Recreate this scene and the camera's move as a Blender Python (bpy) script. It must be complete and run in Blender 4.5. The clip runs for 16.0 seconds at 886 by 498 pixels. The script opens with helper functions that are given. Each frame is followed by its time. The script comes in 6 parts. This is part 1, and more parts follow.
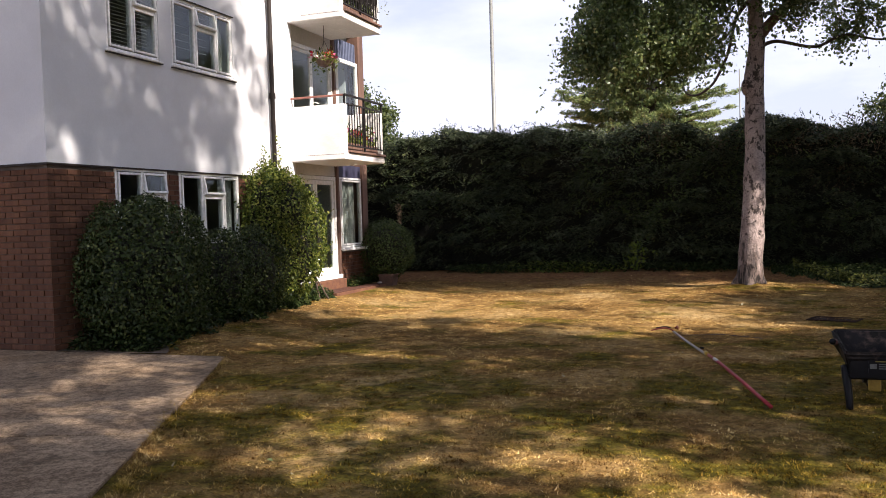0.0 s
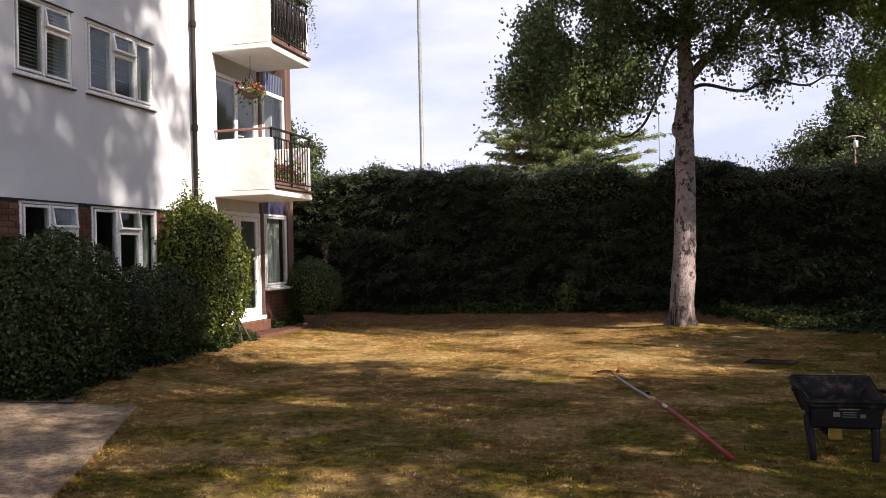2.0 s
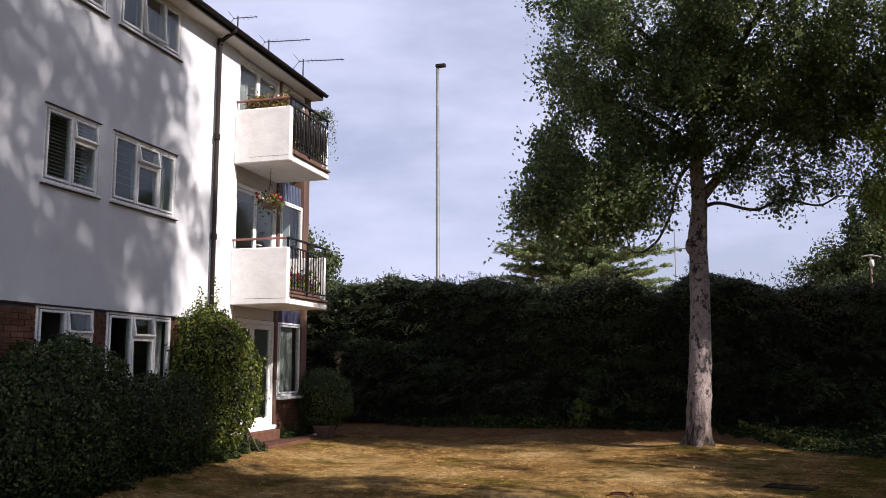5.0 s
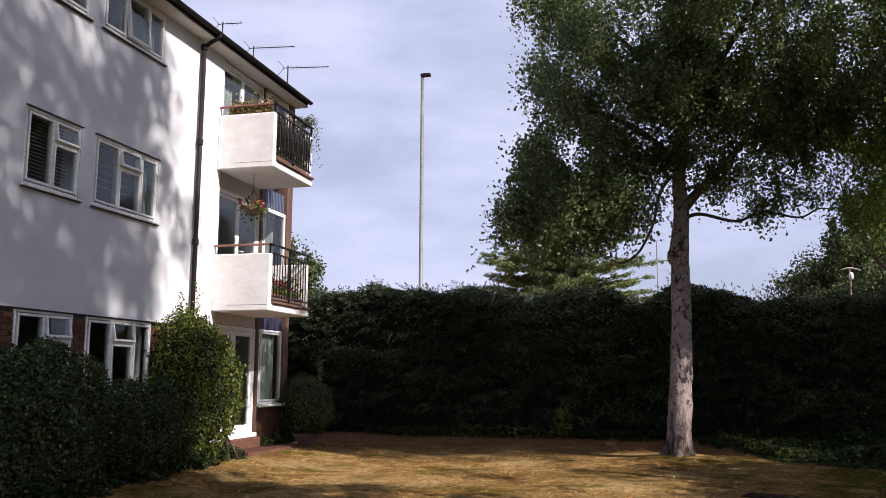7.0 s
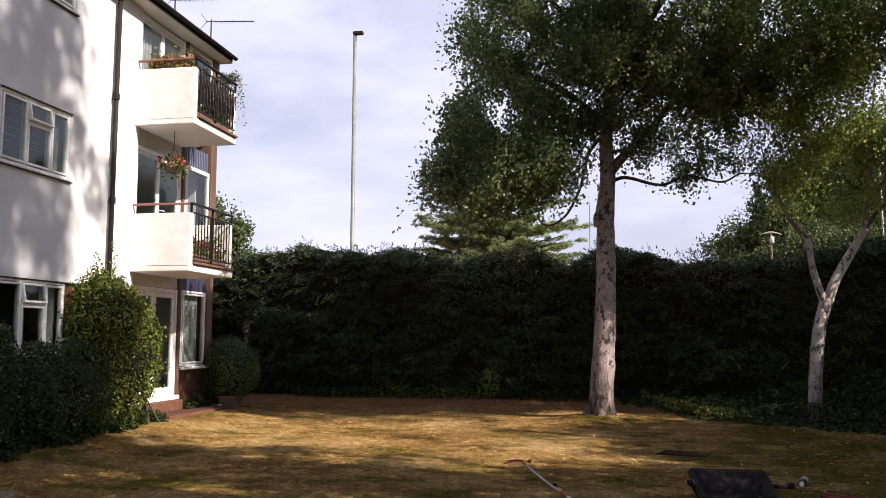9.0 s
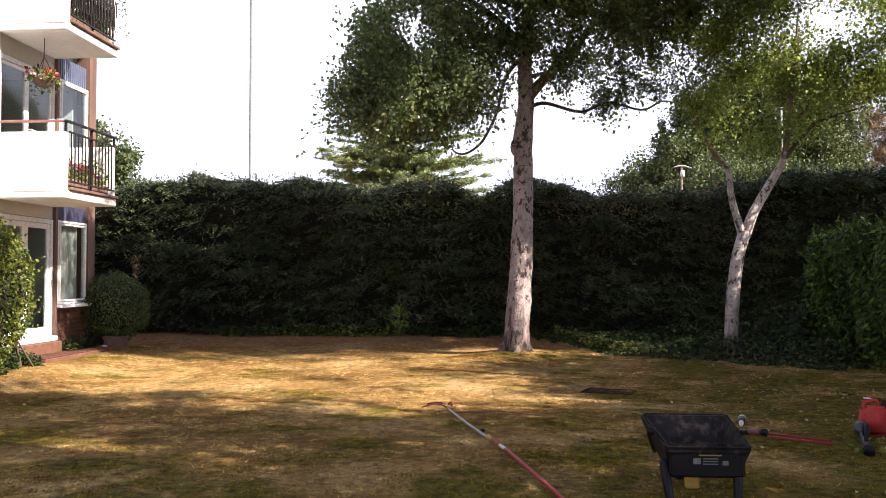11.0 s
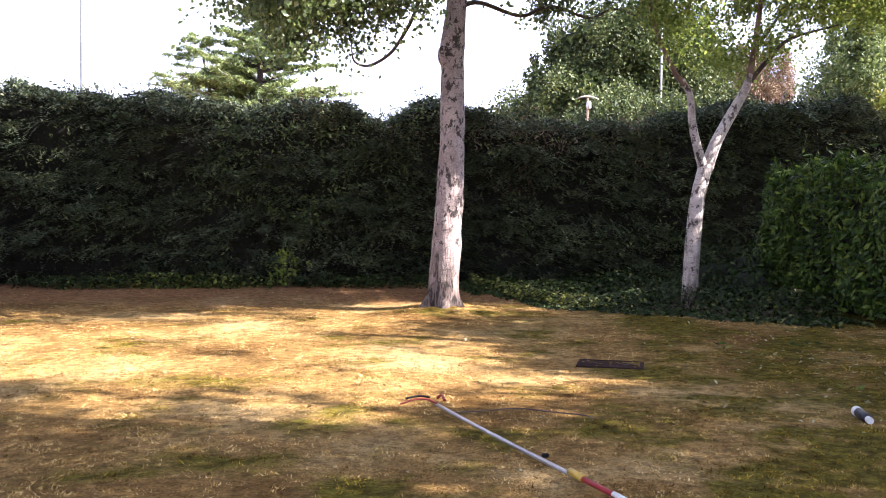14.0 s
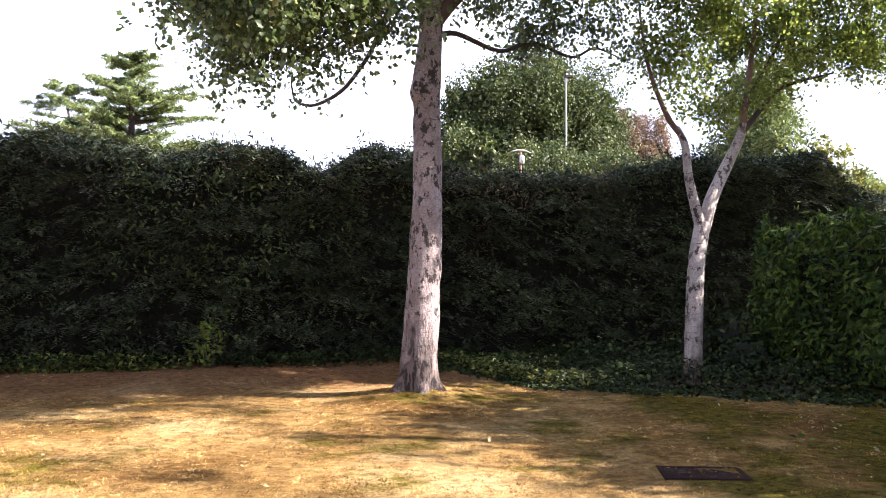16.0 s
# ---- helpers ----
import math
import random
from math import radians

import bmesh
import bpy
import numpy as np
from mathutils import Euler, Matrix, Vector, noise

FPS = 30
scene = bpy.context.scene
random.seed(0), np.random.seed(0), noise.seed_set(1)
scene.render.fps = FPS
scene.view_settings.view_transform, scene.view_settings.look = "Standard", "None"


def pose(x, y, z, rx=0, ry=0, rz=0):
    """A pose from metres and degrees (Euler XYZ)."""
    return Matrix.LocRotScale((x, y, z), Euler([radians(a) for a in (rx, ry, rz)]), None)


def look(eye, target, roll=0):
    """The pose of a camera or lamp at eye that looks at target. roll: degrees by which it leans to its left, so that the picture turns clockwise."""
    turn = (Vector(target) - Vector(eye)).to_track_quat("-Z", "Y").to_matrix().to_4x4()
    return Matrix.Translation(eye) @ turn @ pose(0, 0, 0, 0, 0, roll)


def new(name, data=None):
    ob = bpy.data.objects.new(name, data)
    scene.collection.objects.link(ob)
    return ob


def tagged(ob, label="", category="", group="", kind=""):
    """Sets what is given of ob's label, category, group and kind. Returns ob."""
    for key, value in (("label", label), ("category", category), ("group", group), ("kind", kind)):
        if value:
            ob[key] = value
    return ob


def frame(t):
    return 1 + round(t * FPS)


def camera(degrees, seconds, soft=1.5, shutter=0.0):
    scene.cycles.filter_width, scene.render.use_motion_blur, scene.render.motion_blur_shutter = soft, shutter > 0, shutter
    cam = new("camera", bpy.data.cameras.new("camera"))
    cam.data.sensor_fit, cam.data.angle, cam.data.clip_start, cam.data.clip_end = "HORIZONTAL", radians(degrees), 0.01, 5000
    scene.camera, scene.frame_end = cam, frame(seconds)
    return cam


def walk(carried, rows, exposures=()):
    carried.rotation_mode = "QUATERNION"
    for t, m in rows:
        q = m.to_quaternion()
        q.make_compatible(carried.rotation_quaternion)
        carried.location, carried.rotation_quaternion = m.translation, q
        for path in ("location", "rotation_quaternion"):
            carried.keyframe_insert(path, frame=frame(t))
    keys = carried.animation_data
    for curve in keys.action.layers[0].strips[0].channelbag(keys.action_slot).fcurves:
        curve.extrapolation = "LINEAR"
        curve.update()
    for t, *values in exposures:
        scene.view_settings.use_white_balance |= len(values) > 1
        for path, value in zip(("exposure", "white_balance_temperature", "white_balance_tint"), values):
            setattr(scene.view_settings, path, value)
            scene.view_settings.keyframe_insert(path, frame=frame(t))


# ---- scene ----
cam = camera(54.1, 16.0, soft=0.55)
METRES, EYE, TILT, LEAN, TURN = 8.197, 1.5, -0.25, 0.0, 19.8
ROWS = [
    (0.0, 0.0, 0.0, 0.0, -0.05, -1.78, 1.77),
    (0.5, -0.0127, 0.0401, -0.0021, -1.87, -0.98, 1.5),
    (1.0, -0.0164, 0.0586, -0.0001, -3.92, -0.44, 1.73),
    (1.5, -0.0162, 0.061, -0.001, -4.53, 0.37, 1.55),
    (2.0, -0.0168, 0.0633, -0.0013, -5.17, 0.73, 1.36),
    (2.5, -0.0161, 0.0642, -0.0013, -4.85, 0.97, 1.11),
    (3.0, -0.0148, 0.0639, -0.0009, -5.15, 1.23, 0.82),
    (3.5, -0.0129, 0.0611, 0.0032, -5.16, 2.72, 0.66),
    (4.0, -0.0132, 0.0561, 0.0048, -4.64, 5.31, 0.61),
    (4.5, -0.0121, 0.0576, 0.0054, -4.17, 7.24, 0.24),
    (7.0, -0.0103, 0.0594, -0.0001, -5.35, 8.62, -0.25),
    (7.5, -0.0096, 0.0612, -0.0007, -6.65, 7.89, -0.35),
    (8.0, -0.0087, 0.0623, -0.0008, -7.85, 7.15, -0.26),
    (8.5, 0.002, 0.0665, -0.0001, -10.19, 6.33, -0.26),
    (9.0, 0.0166, 0.0683, 0.0001, -9.45, 6.13, -0.12),
    (9.5, 0.0243, 0.0772, -0.0018, -11.75, 5.51, -0.06),
    (10.0, 0.0232, 0.1106, -0.0052, -15.28, 4.13, -0.56),
    (12.5, 0.0095, 0.3846, -0.0062, -16.66, 0.91, 0.75),
    (13.0, -0.0053, 0.4595, -0.0095, -24.28, 1.2, 1.64),
    (13.5, -0.0051, 0.5361, -0.0124, -26.34, -0.12, 1.95),
    (14.0, -0.0033, 0.6193, -0.011, -26.89, -1.82, -0.27),
    (14.5, -0.0096, 0.7017, -0.007, -30.41, -2.43, -0.42),
    (15.0, -0.0143, 0.7846, -0.0029, -27.48, -1.79, 0.72),
    (15.5, -0.0304, 0.8643, 0.0005, -30.82, -0.17, -0.1),
    (16.0, -0.0333, 0.9406, -0.001, -35.86, 2.14, 0.09),
]
walk(cam, [(t, pose(0, 0, EYE, TILT, LEAN, TURN) @ pose(METRES * x, METRES * y, METRES * z, 90 + pitch, roll, yaw)) for t, x, y, z, yaw, pitch, roll in ROWS],
     exposures=[(0.0, 1.39, 6480, 18), (1.0, 1.27, 6480, 18), (2.5, 1.2, 6450, 19), (3.5, 0.96, 6220, 20), (4.5, 0.77, 6100, 20), (7.0, 0.79, 6080, 20), (8.0, 1.01, 6330, 20), (9.0, 1.13, 6550, 19),
                (9.6, 1.24, 6600, 18), (10.0, 1.52, 6700, 18), (12.5, 2.1, 6150, 21), (13.0, 2.22, 6080, 21), (13.5, 2.82, 5980, 22), (14.6, 2.82, 5980, 22), (15.5, 2.34, 5930, 22), (16.0, 2.48, 6050, 22)])

# ---- world, sun ----
SUN = Vector((0.715, -0.275, 0.643)).normalized()
world = bpy.data.worlds.new("world")
scene.world = world
world.use_nodes = True
nt = world.node_tree
nt.nodes.clear()
w_out, w_bg = nt.nodes.new("ShaderNodeOutputWorld"), nt.nodes.new("ShaderNodeBackground")
sky = nt.nodes.new("ShaderNodeTexSky")
sky.sky_type, sky.sun_disc = "NISHITA", False
sky.sun_elevation, sky.sun_rotation = math.asin(SUN.z), math.atan2(SUN.x, SUN.y)
sky.air_density, sky.dust_density = 1.0, 1.5
# thin high cloud over the whole sky, thicker towards the horizon
tc, mp, cn = nt.nodes.new("ShaderNodeTexCoord"), nt.nodes.new("ShaderNodeMapping"), nt.nodes.new("ShaderNodeTexNoise")
mp.inputs["Scale"].default_value = (1.5, 1.5, 4.2)
cn.inputs["Scale"].default_value, cn.inputs["Detail"].default_value, cn.inputs["Roughness"].default_value = 1.6, 7.0, 0.55
cr, mx = nt.nodes.new("ShaderNodeValToRGB"), nt.nodes.new("ShaderNodeMix")
cr.color_ramp.elements[0].position, cr.color_ramp.elements[1].position = 0.4, 0.6
cr.color_ramp.elements[0].color, cr.color_ramp.elements[1].color = (0.56, 0.56, 0.56, 1), (1.0, 1.0, 1.0, 1)
mx.data_type = "RGBA"
mx.inputs["B"].default_value = (8.4, 8.9, 10.7, 1)
nt.links.new(tc.outputs["Generated"], mp.inputs["Vector"])
nt.links.new(mp.outputs["Vector"], cn.inputs["Vector"])
nt.links.new(cn.outputs["Fac"], cr.inputs["Fac"])
sz, hz, hm = nt.nodes.new("ShaderNodeSeparateXYZ"), nt.nodes.new("ShaderNodeMapRange"), nt.nodes.new("ShaderNodeMath")
hz.interpolation_type = "SMOOTHSTEP"
hz.inputs["From Min"].default_value, hz.inputs["From Max"].default_value = 0.4, 1.0
hz.inputs["To Min"].default_value, hz.inputs["To Max"].default_value = 1.0, 0.2
hm.operation = "MULTIPLY"
nt.links.new(tc.outputs["Generated"], sz.inputs["Vector"])
nt.links.new(sz.outputs["Z"], hz.inputs["Value"])
nt.links.new(cr.outputs["Color"], hm.inputs[0])
nt.links.new(hz.outputs["Result"], hm.inputs[1])
nt.links.new(hm.outputs[0], mx.inputs["Factor"])
nt.links.new(sky.outputs["Color"], mx.inputs["A"])
nt.links.new(mx.outputs["Result"], w_bg.inputs["Color"])
nt.links.new(w_bg.outputs["Background"], w_out.inputs["Surface"])
w_bg.inputs["Strength"].default_value = 0.05

sun_data = bpy.data.lights.new("sun", "SUN")
sun_data.energy, sun_data.angle, sun_data.color = 5.0, radians(0.45), (1.0, 0.91, 0.77)
sun = new("sun", sun_data)
sun.matrix_world = look((0, 0, 40), Vector((0, 0, 40)) - SUN)


# ---- materials ----
def node_mat(name):
    m = bpy.data.materials.new(name)
    m.use_nodes = True
    t = m.node_tree
    return m, t, t.nodes["Principled BSDF"]


def ramp(t, source, stops):
    r = t.nodes.new("ShaderNodeValToRGB")
    while len(r.color_ramp.elements) < len(stops):
        r.color_ramp.elements.new(0.5)
    for e, (p, c) in zip(r.color_ramp.elements, stops):
        e.position, e.color = p, (*c, 1)
    t.links.new(source, r.inputs["Fac"])
    return r.outputs["Color"]


def noise_node(t, scale, detail=4.0, stretch=(1, 1, 1), rough=0.55):
    c, m, n = t.nodes.new("ShaderNodeTexCoord"), t.nodes.new("ShaderNodeMapping"), t.nodes.new("ShaderNodeTexNoise")
    m.inputs["Scale"].default_value = stretch
    n.inputs["Scale"].default_value, n.inputs["Detail"].default_value, n.inputs["Roughness"].default_value = scale, detail, rough
    t.links.new(c.outputs["Object"], m.inputs["Vector"])
    t.links.new(m.outputs["Vector"], n.inputs["Vector"])
    return n.outputs["Fac"]


def blend(t, a, b, fac, mode="MIX"):
    x = t.nodes.new("ShaderNodeMix")
    x.data_type, x.blend_type = "RGBA", mode
    for socket, v in (("A", a), ("B", b), ("Factor", fac)):
        if isinstance(v, (int, float)):
            x.inputs[socket].default_value = v
        elif isinstance(v, tuple):
            x.inputs[socket].default_value = (*v, 1)
        else:
            t.links.new(v, x.inputs[socket])
    return x.outputs["Result"]


def bump(t, p, height, strength, distance=0.01):
    b = t.nodes.new("ShaderNodeBump")
    b.inputs["Strength"].default_value, b.inputs["Distance"].default_value = strength, distance
    t.links.new(height, b.inputs["Height"])
    t.links.new(b.outputs["Normal"], p.inputs["Normal"])


def surface(name, dark, light, fine=60.0, coarse=1.5, rough=0.8, metal=0.0, relief=0.2, stain=None, per=None, stretch=(1, 1, 1), grain=0.6):
    """Two scales of variation, a stain, and a variation per object ("object") or per loose piece ("island")."""
    m, t, p = node_mat(name)
    a = ramp(t, noise_node(t, coarse, 5, stretch), [(0.3, dark), (0.7, light)])
    f = noise_node(t, fine, 4, stretch)
    col = blend(t, a, ramp(t, f, [(0.3, (0.55, 0.55, 0.55)), (0.7, (1, 1, 1))]), grain, "MULTIPLY")
    if stain:
        col = blend(t, col, stain, ramp(t, noise_node(t, coarse * 2.3, 6), [(0.52, (0, 0, 0)), (0.72, (0.7, 0.7, 0.7))]))
    if per:
        src = t.nodes.new("ShaderNodeObjectInfo").outputs["Random"] if per == "object" else t.nodes.new("ShaderNodeNewGeometry").outputs["Random Per Island"]
        col = blend(t, col, ramp(t, src, [(0.0, (0.6, 0.58, 0.58)), (0.5, (0.95, 0.92, 0.9)), (1.0, (1.0, 1.0, 1.0))]), 0.9, "MULTIPLY")
    t.links.new(col, p.inputs["Base Color"])
    p.inputs["Roughness"].default_value, p.inputs["Metallic"].default_value = rough, metal
    if relief:
        bump(t, p, f, relief)
    return m


def leaf_mat(name, stops, through_light=0.35, rough=0.5, patch=1.2, gloss=0.3):
    """Leaves: colour by loose piece and by patches of the crown, with light passing through."""
    m, t, p = node_mat(name)
    g = t.nodes.new("ShaderNodeNewGeometry").outputs["Random Per Island"]
    col = ramp(t, g, stops)
    col = blend(t, col, ramp(t, noise_node(t, patch, 3), [(0.3, (0.6, 0.62, 0.6)), (0.7, (1.0, 1.0, 1.0))]), 0.8, "MULTIPLY")
    t.links.new(col, p.inputs["Base Color"])
    p.inputs["Roughness"].default_value, p.inputs["Specular IOR Level"].default_value = rough, gloss
    tr, mixer = t.nodes.new("ShaderNodeBsdfTranslucent"), t.nodes.new("ShaderNodeMixShader")
    t.links.new(blend(t, col, (1.0, 1.0, 0.45), 0.35, "MULTIPLY"), tr.inputs["Color"])
    mixer.inputs["Fac"].default_value = through_light
    t.links.new(p.outputs["BSDF"], mixer.inputs[1])
    t.links.new(tr.outputs["BSDF"], mixer.inputs[2])
    t.links.new(mixer.outputs["Shader"], t.nodes["Material Output"].inputs["Surface"])
    return m


def glass_mat():
    m, t, p = node_mat("window_glass")
    tr, gl, mixer, lw, pw = (t.nodes.new(k) for k in ("ShaderNodeBsdfTransparent", "ShaderNodeBsdfGlossy", "ShaderNodeMixShader", "ShaderNodeLayerWeight", "ShaderNodeMath"))
    tr.inputs["Color"].default_value = (0.84, 0.88, 0.87, 1)
    gl.inputs["Roughness"].default_value = 0.02
    lw.inputs["Blend"].default_value = 0.42
    pw.operation = "MULTIPLY_ADD"
    pw.inputs[1].default_value, pw.inputs[2].default_value = 0.13, 0.02
    t.links.new(lw.outputs["Facing"], pw.inputs[0])
    t.links.new(pw.outputs[0], mixer.inputs["Fac"])
    t.links.new(tr.outputs["BSDF"], mixer.inputs[1])
    t.links.new(gl.outputs["BSDF"], mixer.inputs[2])
    t.links.new(mixer.outputs["Shader"], t.nodes["Material Output"].inputs["Surface"])
    return m


def bark_mat(name, pale, grey, dark, marks=6.0, cut=0.525):
    m, t, p = node_mat(name)
    base = ramp(t, noise_node(t, 3.5, 8, (1, 1, 0.6), 0.65), [(0.34, grey), (0.6, pale)])
    scars = ramp(t, noise_node(t, marks, 8, (1.0, 1.0, 0.65), 0.7), [(cut, (0, 0, 0)), (cut + 0.035, (1, 1, 1))])
    scars = blend(t, scars, (0, 0, 0), ramp(t, noise_node(t, 2.4, 5), [(0.38, (1, 1, 1)), (0.5, (0, 0, 0))]))
    col = blend(t, base, dark, scars)
    col = blend(t, col, dark, ramp(t, noise_node(t, 15, 5, (0.3, 0.3, 2.2), 0.65), [(0.625, (0, 0, 0)), (0.665, (0.85, 0.85, 0.85))]))
    fine = noise_node(t, 45, 6, (0.7, 0.7, 1.2), 0.7)
    col = blend(t, col, ramp(t, fine, [(0.36, (0.45, 0.42, 0.4)), (0.6, (1, 1, 1))]), 0.75, "MULTIPLY")
    # the old corky bark of the foot
    sep, c = t.nodes.new("ShaderNodeSeparateXYZ"), t.nodes.new("ShaderNodeTexCoord")
    t.links.new(c.outputs["Object"], sep.inputs["Vector"])
    up, ad = t.nodes.new("ShaderNodeMath"), t.nodes.new("ShaderNodeMath")
    up.operation = ad.operation = "MULTIPLY_ADD"
    t.links.new(sep.outputs["Z"], up.inputs[0])
    up.inputs[1].default_value, up.inputs[2].default_value = 0.28, 0.0
    t.links.new(noise_node(t, 5, 6, (1, 1, 0.4)), ad.inputs[0])
    ad.inputs[1].default_value = 0.75
    t.links.new(up.outputs[0], ad.inputs[2])
    foot = ramp(t, ad.outputs[0], [(0.44, (1, 1, 1)), (0.6, (0, 0, 0))])
    corky = ramp(t, noise_node(t, 15, 8, (1, 1, 0.3), 0.7), [(0.46, (0.022, 0.016, 0.014)), (0.54, (0.15, 0.11, 0.095))])
    col = blend(t, col, corky, foot)
    t.links.new(col, p.inputs["Base Color"])
    p.inputs["Roughness"].default_value = 0.85
    bump(t, p, noise_node(t, 18, 8, (1, 1, 0.4), 0.7), 1.0, 0.05)
    return m


def lawn_green(t):
    """Where the lawn has stayed green: patches, commoner near the path and by the laurel than in the bleached middle."""
    sep, c = t.nodes.new("ShaderNodeSeparateXYZ"), t.nodes.new("ShaderNodeTexCoord")
    t.links.new(c.outputs["Object"], sep.inputs["Vector"])
    far, add = t.nodes.new("ShaderNodeMapRange"), t.nodes.new("ShaderNodeMath")
    far.inputs["From Min"].default_value, far.inputs["From Max"].default_value = 6.0, 13.0
    far.inputs["To Min"].default_value, far.inputs["To Max"].default_value = 0.06, -0.05
    t.links.new(sep.outputs["Y"], far.inputs["Value"])
    side, both = t.nodes.new("ShaderNodeMapRange"), t.nodes.new("ShaderNodeMath")
    side.inputs["From Min"].default_value, side.inputs["From Max"].default_value = -0.3, 2.6
    side.inputs["To Min"].default_value, side.inputs["To Max"].default_value = 0.0, 0.13
    t.links.new(sep.outputs["X"], side.inputs["Value"])
    t.links.new(far.outputs["Result"], both.inputs[0])
    t.links.new(side.outputs["Result"], both.inputs[1])
    t.links.new(both.outputs[0], add.inputs[0])
    t.links.new(noise_node(t, 0.9, 9, (1, 1, 1), 0.68), add.inputs[1])
    return add.outputs[0]


def ground_mat():
    m, t, p = node_mat("dry_lawn")
    soil = ramp(t, noise_node(t, 0.5, 7, (1, 1, 1), 0.65), [(0.35, (0.16, 0.087, 0.025)), (0.5, (0.3, 0.185, 0.064)), (0.66, (0.46, 0.33, 0.155))])
    moss = ramp(t, noise_node(t, 9, 6), [(0.35, (0.055, 0.05, 0.006)), (0.65, (0.16, 0.14, 0.018))])
    col = blend(t, soil, moss, ramp(t, lawn_green(t), [(0.49, (0, 0, 0)), (0.6, (0.9, 0.9, 0.9))]))
    # reddish needle litter along the hedge
    sep, c = t.nodes.new("ShaderNodeSeparateXYZ"), t.nodes.new("ShaderNodeTexCoord")
    t.links.new(c.outputs["Object"], sep.inputs["Vector"])
    ad = t.nodes.new("ShaderNodeMath")
    ad.operation = "MULTIPLY_ADD"
    t.links.new(noise_node(t, 1.1, 6), ad.inputs[0])
    ad.inputs[1].default_value = 3.0
    t.links.new(sep.outputs["Y"], ad.inputs[2])
    span = t.nodes.new("ShaderNodeMapRange")
    span.inputs["From Min"].default_value, span.inputs["From Max"].default_value = 19.6, 21.6
    t.links.new(ad.outputs[0], span.inputs["Value"])
    col = blend(t, col, (0.27, 0.14, 0.07), ramp(t, span.outputs["Result"], [(0.0, (0, 0, 0)), (1.0, (0.85, 0.85, 0.85))]))
    clod = noise_node(t, 11, 6, (1, 1, 1), 0.65)
    col = blend(t, col, ramp(t, clod, [(0.38, (0.3, 0.28, 0.25)), (0.58, (1, 1, 1))]), 0.65, "MULTIPLY")
    f = noise_node(t, 60, 6)
    col = blend(t, col, ramp(t, f, [(0.35, (0.35, 0.33, 0.3)), (0.6, (1, 1, 1))]), 0.7, "MULTIPLY")
    t.links.new(col, p.inputs["Base Color"])
    p.inputs["Roughness"].default_value, p.inputs["Specular IOR Level"].default_value = 0.95, 0.06
    bump(t, p, f, 1.0, 0.03)
    return m


def grass_mat():
    m, t, p = node_mat("dry_grass")
    g = t.nodes.new("ShaderNodeNewGeometry").outputs["Random Per Island"]
    straw = ramp(t, g, [(0.0, (0.25, 0.142, 0.038)), (0.5, (0.41, 0.282, 0.112)), (1.0, (0.59, 0.47, 0.26))])
    green = ramp(t, g, [(0.0, (0.075, 0.06, 0.006)), (0.6, (0.175, 0.132, 0.015)), (1.0, (0.37, 0.255, 0.055))])
    col = blend(t, straw, green, ramp(t, lawn_green(t), [(0.48, (0, 0, 0)), (0.6, (1, 1, 1))]))
    col = blend(t, col, ramp(t, noise_node(t, 2.6, 7, (1, 1, 1), 0.65), [(0.42, (0.4, 0.31, 0.23)), (0.56, (1.32, 1.31, 1.27))]), 0.85, "MULTIPLY")
    col = blend(t, col, ramp(t, noise_node(t, 13, 5, (1, 1, 1), 0.6), [(0.42, (0.34, 0.29, 0.22)), (0.57, (1.16, 1.13, 1.07))]), 0.9, "MULTIPLY")
    t.links.new(col, p.inputs["Base Color"])
    p.inputs["Roughness"].default_value, p.inputs["Specular IOR Level"].default_value = 0.8, 0.06
    return m


LAWN, GRASS = ground_mat(), grass_mat()
SOIL = surface("dry_soil", (0.05, 0.035, 0.02), (0.12, 0.08, 0.05), 40, 3, 0.95, relief=0.8)


def concrete_mat():
    """Old brushed concrete: brown-grey, pitted, with pale aggregate, dark stains and moss."""
    m, t, p = node_mat("worn_concrete")
    col = ramp(t, noise_node(t, 1.3, 8, (1, 1, 1), 0.65), [(0.35, (0.17, 0.122, 0.082)), (0.6, (0.31, 0.235, 0.165))])
    col = blend(t, col, ramp(t, noise_node(t, 22, 5, (1, 1, 1), 0.6), [(0.42, (0.62, 0.59, 0.55)), (0.56, (1.1, 1.08, 1.05))]), 0.9, "MULTIPLY")
    pits = noise_node(t, 75, 3)
    col = blend(t, col, ramp(t, pits, [(0.4, (0.5, 0.48, 0.46)), (0.52, (1, 1, 1))]), 0.8, "MULTIPLY")
    col = blend(t, col, (0.05, 0.042, 0.03), ramp(t, noise_node(t, 3.1, 9, (1, 1, 1), 0.7), [(0.55, (0, 0, 0)), (0.66, (0.75, 0.75, 0.75))]))
    t.links.new(col, p.inputs["Base Color"])
    p.inputs["Roughness"].default_value, p.inputs["Specular IOR Level"].default_value = 0.95, 0.08
    bump(t, p, pits, 1.0, 0.008)
    return m


